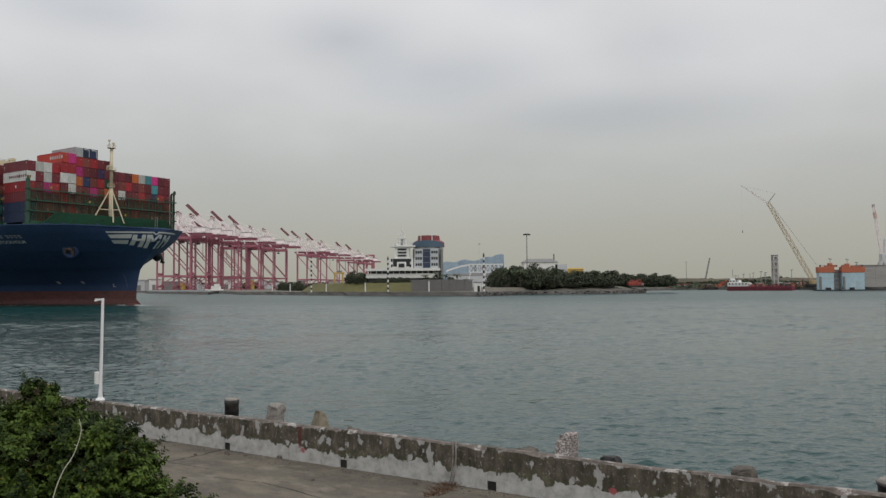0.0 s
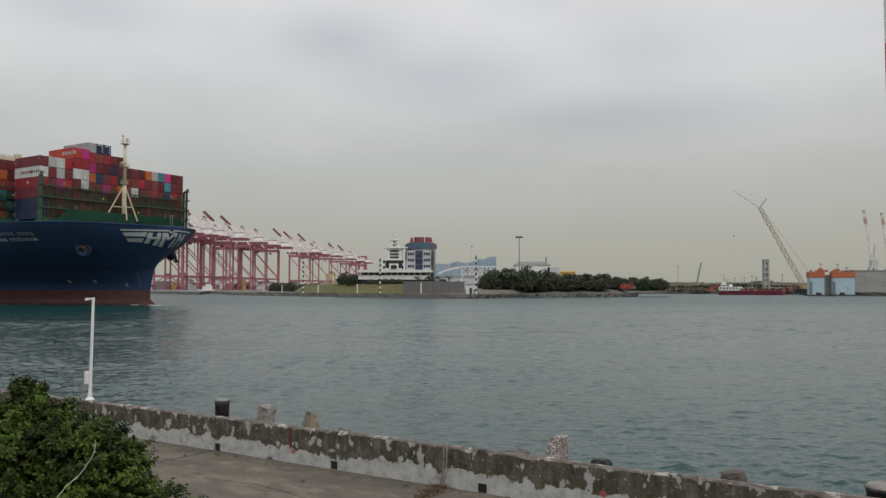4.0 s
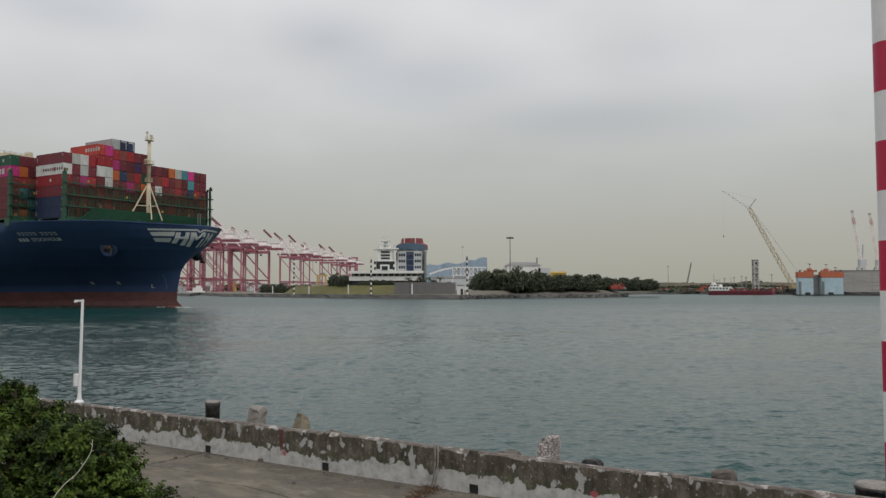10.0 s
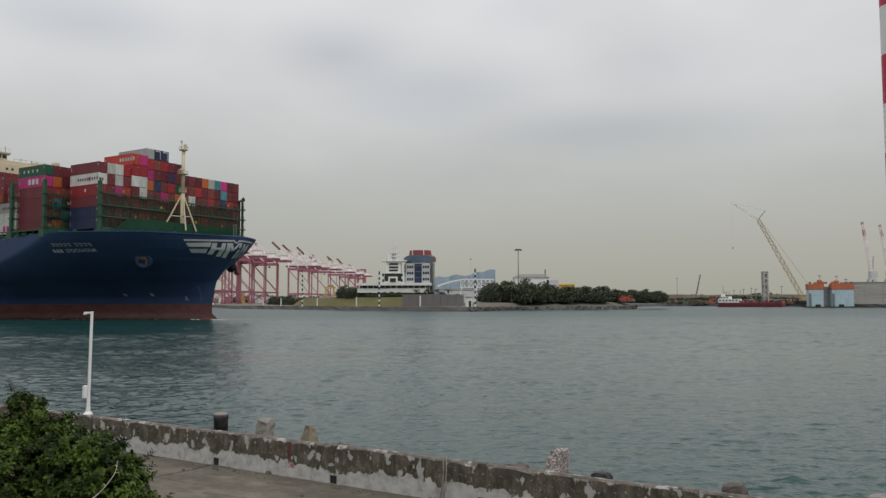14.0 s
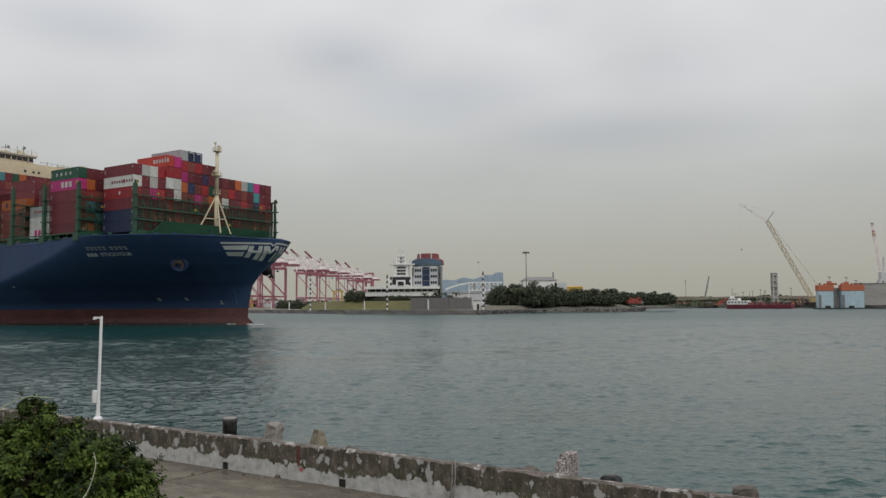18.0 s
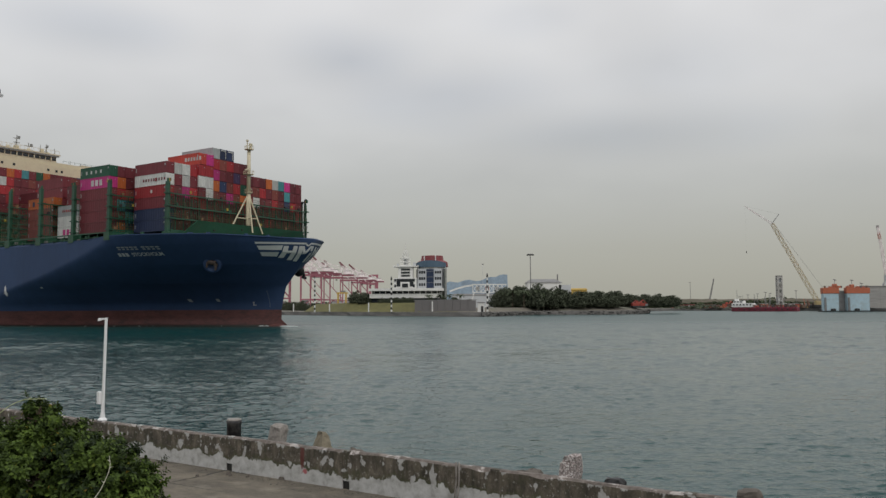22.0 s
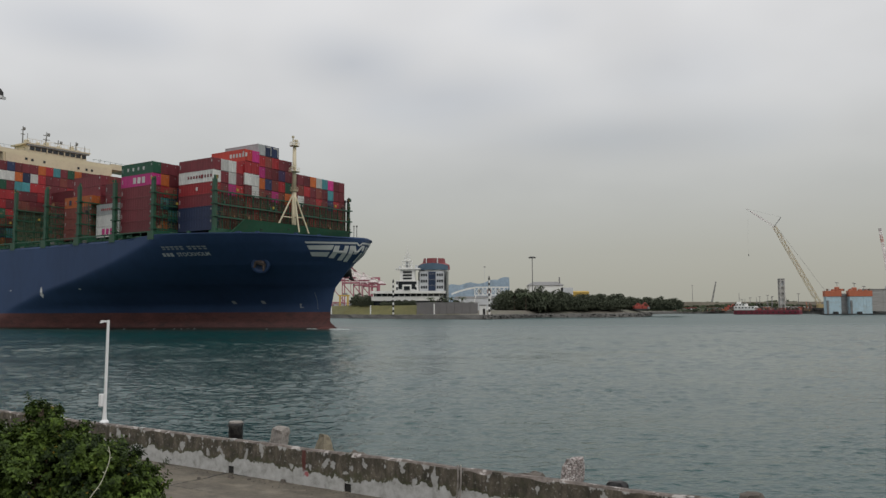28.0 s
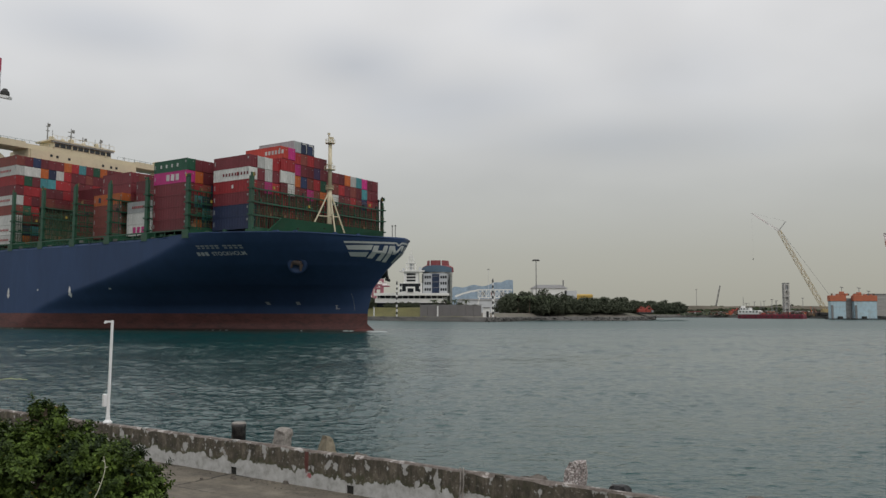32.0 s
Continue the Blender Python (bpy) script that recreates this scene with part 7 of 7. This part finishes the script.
def quay():
    # road surface; it runs on behind the camera
    bm = bmesh.new()
    a = [(-60, WALL_T - 0.02), (60, WALL_T - 0.02), (60, -60), (-60, -60)]
    top = [bm.verts.new((x, y, 0)) for x, y in a]
    low = [bm.verts.new((x, y, -4)) for x, y in a]
    bm.faces.new(top[::-1])
    for i in range(4):
        bm.faces.new((top[i], top[(i + 1) % 4], low[(i + 1) % 4], low[i]))
    ob = part("road", bm, ROAD, at=wall_pose(0, 0, GZ))
    tagged(ob, "worn brown-grey concrete quay road with stains", "road", kind="structure")
    bm = bmesh.new()
    box(bm, (0, 0, -1.25), (120, 1.1, 3.3))
    ob = part("apron", bm, DULL_BLOCK, at=wall_pose(0, WALL_T + 0.56, GZ - 0.05))
    tagged(ob, "concrete ledge on the water side of the sea wall", "quay edge", kind="structure")
    # raised slab edge and a crack across the road
    crack = new("road_joint")
    crack.matrix_basis = wall_pose(0, 0, GZ)
    tagged(crack, "dark joints and cracks in the road", "joint", kind="structure")
    rng = random.Random(12)
    for s0, e0, s1, e1, wide in ((-6.85, 0.02, -6.81, -0.62, 0.03), (-6.81, -0.62, -6.9, -1.5, 0.02), (-6.9, -1.48, -5.83, -1.46, 0.008), (-5.0, -1.88, -3.92, -1.7, 0.007), (-3.92, -1.7, -3.14, -1.78, 0.009),
                                 (-3.14, -1.78, -2.1, -1.98, 0.01), (-6.67, -0.025, -6.2, -0.03, 0.022), (-4.6, -0.62, -3.9, -0.54, 0.005)):
        bm = bmesh.new()
        prev = None
        for i in range(13):
            t = i / 12
            x = s0 + (s1 - s0) * t + rng.uniform(-0.018, 0.018)
            y = e0 + (e1 - e0) * t + rng.uniform(-0.018, 0.018)
            w = wide * (1.15 - 0.35 * t)
            cur = [bm.verts.new((x - w, y - w, 0.004)), bm.verts.new((x + w, y + w, 0.004))]
            if prev:
                bm.faces.new((prev[0], cur[0], cur[1], prev[1]))
            prev = cur
        part("crack", bm, DARK_HOLE, crack)


def rough_block(name, s, off, size, material, label, category, top, taper=0.85, seed=1, cyl=False, lean=0.0):
    """A post or stone standing on the ledge; top is its height above the water."""
    t = thing(name, wall_pose(s, off, GZ + 0.4) @ pose(0, 0, 0, 0, lean, 0), label, category)
    h = top - GZ - 0.4
    bm = bmesh.new()
    if cyl:
        r = size[0] / 2
        lathe(bm, [(r, 0), (r, h * 0.82), (r * 1.06, h * 0.84), (r * 1.06, h * 0.97), (r * 0.9, h)], 18)
    else:
        box(bm, (0, 0, h / 2), (size[0], size[1], h), taper=taper)
        bmesh.ops.subdivide_edges(bm, edges=bm.edges, cuts=5, use_grid_fill=True)
        for v in bm.verts:
            n = noise.noise_vector(v.co * 3.1 + Vector((seed, 0, 0)))
            v.co += n * 0.07 + noise.noise_vector(v.co * 9.0 + Vector((0, seed, 0))) * 0.028
            k = max(0, v.co.z / h - 0.75)
            v.co.x *= 1 - 0.5 * k
            v.co.y *= 1 - 0.5 * k
    part("body", bm, material, t, smooth=cyl)
    if cyl:
        bm = bmesh.new()
        lathe(bm, [(size[0] * 0.52, h * 0.985), (size[0] * 0.46, h + 0.02)], 18)
        part("cap", bm, CONCRETE, t, "pale worn concrete cap")
    return t


sea_wall()
quay()
rough_block("bollard", -7.49, 0.8, (0.33, 0.33), TAR_IRON, "black tarred mooring bollard with a pale cap", "bollard", 2.06, cyl=True)
rough_block("bollard", 6.2, 0.8, (0.55, 0.55), TAR_IRON, "black tarred mooring bollard with a pale cap", "bollard", 1.86, cyl=True)
rough_block("boulder", -6.05, 0.8, (0.37, 0.34), CONCRETE, "rounded grey concrete lump on the quay ledge", "boulder", 2.02, 0.8, 2)
rough_block("boulder", -4.72, 0.8, (0.46, 0.32), TAN_STONE, "leaning tan stone on the quay ledge", "boulder", 2.03, 0.32, 3, lean=-8)
rough_block("concrete_block", 1.09, 0.8, (0.275, 0.27), PEBBLE, "pebble-faced concrete block standing on the ledge", "block", 2.06, 0.9, 4)
rough_block("concrete_slab", 0.2, 0.9, (0.5, 0.3), DULL_BLOCK, "flat broken concrete slab on the ledge", "slab", 1.68, 0.95, 5)
rough_block("concrete_slab", -3.6, 0.55, (0.4, 0.3), DULL_BLOCK, "flat broken concrete slab on the ledge", "slab", 1.74, 0.9, 6)
rough_block("boulder", 1.87, 0.8, (0.35, 0.28), TAR_IRON, "low dark stone on the ledge", "boulder", 1.76, 0.7, 7)
rough_block("concrete_block", 4.08, 0.8, (0.34, 0.32), DULL_BLOCK, "stained square concrete block on the ledge", "block", 1.81, 0.95, 8)
rough_block("concrete_slab", -15.4, 0.8, (0.5, 0.4), CONCRETE, "flat broken concrete slab on the ledge", "slab", 1.94, 0.9, 9)


def white_post():
    t = thing("lamp_post", wall_pose(-11.58, 0.09, GZ + WALL_H - 0.01) @ pose(0, 0, 0, 0, 1.3, 0), "short white steel post with a junction box and bent arm", "post")
    bm = bmesh.new()
    lathe(bm, [(0.115, 0), (0.115, 0.025), (0.06, 0.08), (0.045, 0.25), (0.04, 0.5)], 16)
    part("base", bm, WHITE_PAINT, t)
    bm = bmesh.new()
    beam(bm, (0, 0, 0.4), (0, 0, 2.62), 0.039, 12, 0.036)
    part("pole", bm, WHITE_PAINT, t)
    bm = bmesh.new()
    box(bm, (-0.075, -0.05, 2.585), (0.2, 0.06, 0.045), rz=30)
    box(bm, (-0.14, -0.09, 2.56), (0.07, 0.07, 0.04), rz=30, ry=-12)
    part("arm", bm, WHITE_PAINT, t)
    bm = bmesh.new()
    box(bm, (-0.085, -0.05, 0.57), (0.1, 0.1, 0.32), bevel=0.015)
    part("junction_box", bm, WHITE_PAINT, t)


def banded_pole(x, y, radius, z_red, band, top, label):
    t = thing("striped_pole", pose(x, y, GZ), label, "pole", "crimson and white poles")
    z = z_red - GZ
    while z > 0:
        z -= 2 * band
    k = 0
    while z < top - GZ:
        a, b = max(0.0, z), min(z + band, top - GZ)
        if b > a:
            bm = bmesh.new()
            lathe(bm, [(radius, a), (radius, b)], 24)
            part("band", bm, WHITE_PAINT if k % 2 else CRIMSON, t, smooth=False)
        z += band
        k += 1
    bm = bmesh.new()
    lathe(bm, [(radius * 2, 0), (radius * 2, 0.03), (radius * 1.15, 0.05)], 20)
    part("base_plate", bm, STEEL_GREY, t)
    bm = bmesh.new()
    lathe(bm, [(radius * 1.03, top - GZ), (radius * 0.6, top - GZ + 0.06)], 20)
    part("cap", bm, WHITE_PAINT, t)
    return t


white_post()
banded_pole(5.475, 9.1, 0.17, 6.995, 0.585, 9.6, "crimson and white banded steel pole on the quay road")
pole = banded_pole(-8.42, 14.0, 0.17, 7.85, 0.6, 9.3, "crimson and white banded pole carrying a small floodlight")
bm = bmesh.new()
beam(bm, (0.1, 0, 7.62), (0.24, -0.03, 7.5), 0.03, 6)
box(bm, (0.30, -0.03, 7.47), (0.2, 0.14, 0.05), ry=12)
part("bracket", bm, WHITE_PAINT, pole)
bm = bmesh.new()
lathe(bm, [(0.08, 7.5), (0.075, 7.56), (0.035, 7.62)], 12, (0.3, -0.03))
part("floodlight", bm, BLACK_PAINT, pole, "small black floodlight")


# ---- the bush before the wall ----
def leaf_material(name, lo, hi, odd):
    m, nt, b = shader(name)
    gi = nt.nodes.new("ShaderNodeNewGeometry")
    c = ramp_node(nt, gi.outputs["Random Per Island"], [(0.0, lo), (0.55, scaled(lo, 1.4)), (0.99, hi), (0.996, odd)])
    # broad noise puts lit and shaded clumps into the leaf colour
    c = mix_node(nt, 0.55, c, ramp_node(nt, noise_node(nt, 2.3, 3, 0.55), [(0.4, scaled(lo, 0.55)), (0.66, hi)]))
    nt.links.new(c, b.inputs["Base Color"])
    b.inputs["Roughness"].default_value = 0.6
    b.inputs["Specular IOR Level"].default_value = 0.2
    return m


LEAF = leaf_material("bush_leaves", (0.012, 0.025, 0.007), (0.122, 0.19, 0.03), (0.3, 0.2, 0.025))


def bush(m, lobes, seed, count, leaf, label):
    t = thing("bush", m, label, "bush")
    rng = random.Random(seed)
    bm = bmesh.new()
    for cx, cy, cz, r in lobes:
        beam(bm, (cx * 0.3, cy * 0.3, -0.1), (cx, cy, cz), 0.05, 6, 0.02)
        for _ in range(7):
            d = Vector([rng.gauss(0, 1) for _ in range(3)]).normalized()
            beam(bm, (cx, cy, cz), Vector((cx, cy, cz)) + d * r * 0.85, 0.018, 5, 0.006)
    part("branch", bm, BARK, t)
    vs, fs = [], []
    total = sum(l[3] ** 2 for l in lobes)

    def sprig(c, up, leaves):
        side = up.orthogonal().normalized()
        for k in range(leaves):
            a = 2.4 * k + rng.uniform(-0.3, 0.3)
            out = (side * math.cos(a) + up.cross(side) * math.sin(a) + up * rng.uniform(0.1, 0.9)).normalized()
            p = c + up * 0.011 * k
            L = leaf * rng.uniform(0.7, 1.25)
            w = out.cross(up)
            w = (w if w.length > 1e-3 else out.orthogonal()).normalized() * L * 0.28
            fold, drop = up * L * 0.1, Vector((0, 0, -0.12 * L))
            k0 = len(vs)
            vs.extend((p, p + out * L * 0.5 + w + fold, p + out * L + drop, p + out * L * 0.5 - w + fold))
            fs.extend(((k0, k0 + 1, k0 + 2), (k0, k0 + 2, k0 + 3)))

    for cx, cy, cz, r in lobes:
        core = Vector((cx, cy, cz))
        # clumps of leafy twigs with dark gaps between them
        for _ in range(max(4, int(count / 170 * r * r / total))):
            d = Vector([rng.gauss(0, 1) for _ in range(3)]).normalized()
            if d.y > 0.75:
                continue
            bumpy = 0.88 + 0.3 * noise.noise(d * 2.2 + core)
            c = core + d * r * bumpy * rng.uniform(0.72, 1.04)
            if c.z < 0.02:
                continue
            size = rng.uniform(0.05, 0.125) * min(1.0, 0.6 + r)
            for _ in range(int(10 + 9 * size / 0.1)):
                e = Vector([rng.gauss(0, 1) for _ in range(3)]).normalized()
                e = (e + 0.55 * d + Vector((0, 0, 0.3))).normalized()
                sprig(c + e * size * rng.uniform(0.35, 1.0), (e + 0.4 * d + Vector((0, 0, 0.5))).normalized(), 8)
            # a longer twig standing out here and there
            if rng.random() < 0.3:
                tip = (d + Vector((0, 0, 0.9)) + 0.4 * Vector([rng.gauss(0, 1) for _ in range(3)])).normalized()
                for k in range(5):
                    sprig(c + tip * (size * 0.9 + 0.038 * k), tip, 6)
        for _ in range(int(count / 60 * r * r / total)):
            d = Vector([rng.gauss(0, 1) for _ in range(3)]).normalized()
            c = core + d * r * rng.uniform(0.45, 0.8)
            if c.z > 0:
                sprig(c, d, 7)
    me = bpy.data.meshes.new("leaves")
    me.from_pydata(vs, [], fs)
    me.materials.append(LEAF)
    ob = new("leaves", me)
    ob.parent = t
    ob["kind"] = "stuff"
    return t


bush(pose(-4.9, 9.4, GZ), [(-1.0, 0.0, 1.4, 0.9), (-0.4, 0.1, 1.65, 0.62), (0.06, 0.0, 2.04, 0.26), (0.09, 0.0, 2.28, 0.17), (0.1, 0.0, 2.37, 0.1), (0.32, 0.0, 2.16, 0.16), (0.12, 0.0, 1.62, 0.62), (0.6, 0.0, 1.74, 0.42), (0.92, 0.0, 1.62, 0.46), (0.95, -0.1, 1.25, 0.62),
                           (1.25, -0.1, 1.52, 0.24), (1.62, -0.15, 0.98, 0.36), (2.0, -0.25, 0.92, 0.3), (2.3, -0.25, 0.8, 0.2), (0.3, -0.25, 0.95, 0.6), (1.3, -0.3, 0.75, 0.55), (-0.6, -0.2, 1.0, 0.7), (-1.8, 0.2, 1.3, 0.9)], 3, 190000, 0.06, "dense leafy green bush beside the quay road")


def weeds():
    t = thing("weed_tuft", wall_pose(-0.73, -0.74, GZ), "tuft of dry brown weeds at the foot of the wall", "weeds", "weed tufts")
    rng = random.Random(1)
    bm = bmesh.new()
    for _ in range(70):
        x, y = rng.gauss(0, 0.06), rng.gauss(0, 0.1)
        h = rng.uniform(0.02, 0.085)
        beam(bm, (x, y, 0), (x + rng.gauss(0, 0.07), y + rng.gauss(0, 0.07), h), 0.008, 3, 0.002)
    part("stems", bm, WEED, t)
    for s, off in ((-0.78, -0.42), (-0.83, -0.06)):
        copy_thing(t, wall_pose(s, off, GZ) @ pose(0, 0, 0, 0, 0, 70 * s))


weeds()

TENDRIL = surface("bleached_cord", (0.5, 0.5, 0.4), 0.8, vary=0.15, big=4, fine=20)
TENDRIL_Y = surface("yellow_green_shoot", (0.36, 0.4, 0.22), 0.8, vary=0.15, big=4, fine=20)


def shoot(name, pts, r, material, label):
    t = thing(name, pose(0, 0, 0), label, "shoot")
    ps = [Vector(p) for p in pts]
    ps = [ps[0] * 2 - ps[1]] + ps + [ps[-1] * 2 - ps[-2]]
    line = []
    for a, b, c, d in zip(ps, ps[1:], ps[2:], ps[3:]):
        for k in range(5):
            u = k / 5
            line.append(0.5 * (2 * b + (c - a) * u + (2 * a - 5 * b + 4 * c - d) * u * u + (3 * b - a - 3 * c + d) * u ** 3))
    line.append(ps[-2])
    n = len(line) - 1
    bm = bmesh.new()
    for k in range(n):
        beam(bm, line[k], line[k + 1], r * (1.15 - 0.6 * k / n), 6, r * (1.15 - 0.6 * (k + 1) / n))
    part("stem", bm, material, t)
    bm = bmesh.new()
    for k, side in ((0.45, 1), (0.62, -1), (0.8, 1), (0.93, -1)):
        p = line[int(k * n)]
        beam(bm, p, p + Vector((0.03 * side, 0, 0.015)), r * 0.7, 5, r * 0.3)
    part("bud", bm, material, t)
    return t


# bare shoots that sway in the wind before the bush; each is pivoted at its root
WHIP = shoot("bare_shoot", [(0, 0, 0), (0.03, 0, 0.3), (0.1, 0, 0.55), (0.19, 0, 0.72), (0.24, 0, 0.9), (0.25, 0, 1.02), (0.22, 0, 1.12)], 0.0062, TENDRIL, "pale bare shoot swaying over the bush")
ARCH = shoot("bare_shoot", [(-1.5, 0, -2.45), (-1.35, 0, -1.7), (-1.15, 0, -1.0), (-0.9, 0, -0.5), (-0.7, 0, -0.2), (-0.45, 0, -0.03), (-0.25, 0, 0.02), (-0.1, 0, 0.0), (0.0, 0, -0.02)], 0.006, TENDRIL_Y, "thin pale green shoot arching over the bush")



def rubble():
    rng = random.Random(44)
    for s, off, r in ((-6.42, -0.3, 0.05), (-6.3, -0.36, 0.035), (-5.9, -0.25, 0.03), (-6.9, -0.75, 0.03), (-3.2, -1.1, 0.03), (-1.4, -0.35, 0.04), (2.6, -0.1, 0.04), (-5.1, -0.05, 0.05)):
        t = thing("rubble", wall_pose(s, off, GZ), "small broken piece of grey concrete on the road", "rubble", "rubble on the road")
        bm = bmesh.new()
        box(bm, (0, 0, r * 0.6), (r * 2.2, r * 1.6, r * 1.3), taper=0.7, rz=rng.uniform(0, 90))
        part("chunk", bm, DULL_BLOCK, t)


rubble()


def foot_litter():
    """Crumbs of paint and concrete fallen along the foot of the wall."""
    rng = random.Random(61)
    vs, fs = [], []
    for _ in range(620):
        p = Vector((rng.uniform(-12, 4.5) + rng.gauss(0, 0.4), -abs(rng.gauss(0, 0.2)) - 0.02, 0.004))
        r = rng.uniform(0.006, 0.024)
        k = len(vs)
        for a in range(4):
            t = a * 1.57 + rng.uniform(-0.4, 0.4)
            vs.append(p + Vector((math.cos(t) * r * 1.3, math.sin(t) * r, 0)))
        vs.append(p + Vector((0, 0, r * 0.8)))
        fs += [(k + a, k + (a + 1) % 4, k + 4) for a in range(4)]
    me = bpy.data.meshes.new("paint_flakes")
    me.from_pydata(vs, [], fs)
    me.materials.append(DULL_BLOCK)
    ob = new("paint_flakes", me)
    ob.matrix_basis = wall_pose(0, 0, GZ)
    tagged(ob, "fallen flakes of paint and concrete by the wall", "litter", kind="stuff")


foot_litter()

# ---- movement ----
def motions():
    # the ship glides along her heading, gaining a little speed
    rows = []
    for k in range(17):
        t = 2.0 * k
        x = 0.00237721 * t * t + 2.08704 * t - 72.4719 - 19.45 * math.cos(radians(HEADING))
        y = -0.00166875 * t * t - 1.18903 * t + 220.0736 - 19.45 * math.sin(radians(HEADING))
        rows.append((t, pose(x, y, 0, 0, 0, HEADING)))
    walk(SHIP, rows)
    # the ripples drift slowly along the quay
    walk(SEA_SHEET, [(0, pose(-4.8, 0, -0.15)), (16, pose(0, 0, -0.15)), (32, pose(4.8, 0, -0.15))])
    # root and lean of the pale shoot as the wind takes it: seconds, place across, height, lean
    walk(WHIP, [(t, pose(x, 8.6, z, 0, a, 0)) for t, x, z, a in ((0, -4.26, 2.19, 5), (2, -4.24, 2.11, 13), (4, -4.24, 2.08, 20), (6, -4.23, 2.04, 32), (8, -4.18, 2.2, 20), (9, -4.23, 2.19, 6), (10, -4.16, 2.12, 20), (11, -4.08, 2.06, 36), (12, -4.12, 2.2, 17), (13, -4.1, 2.08, 33),
                                                                 (15, -4.05, 2.08, 12), (17, -4.02, 2.05, 0), (19, -4.04, 2.02, 8), (21, -4.06, 2.14, 15), (23, -4.04, 1.96, 6), (25, -3.99, 2.11, 11), (28, -4.02, 2.15, 7), (31, -4.05, 2.03, 4), (32, -4.05, 2.03, 4))])
    # tip of the arching shoot
    walk(ARCH, [(t, pose(x, 8.2, z, 0, a, 0)) for t, x, z, a in ((0, -5.6, 3.5, 0), (2, -5.6, 3.5, 0), (4, -4.8, 3.55, 4), (6, -3.8, 3.57, 8), (8, -5.6, 3.5, 0), (9, -5.6, 3.45, 0), (11, -3.67, 3.37, 12), (12, -5.2, 3.4, 10), (13, -3.57, 3.36, 24), (14, -5.2, 3.5, 6), (15.5, -4.8, 3.65, 0),
                                                                 (17, -3.93, 3.78, -4), (19, -4.09, 3.78, -6), (21, -3.95, 3.64, -10), (23, -4.31, 3.93, -14), (25, -4.19, 3.84, -10), (28, -5.6, 3.9, -6), (31, -5.2, 3.95, -6), (32, -4.4, 4.0, -8))])



motions()
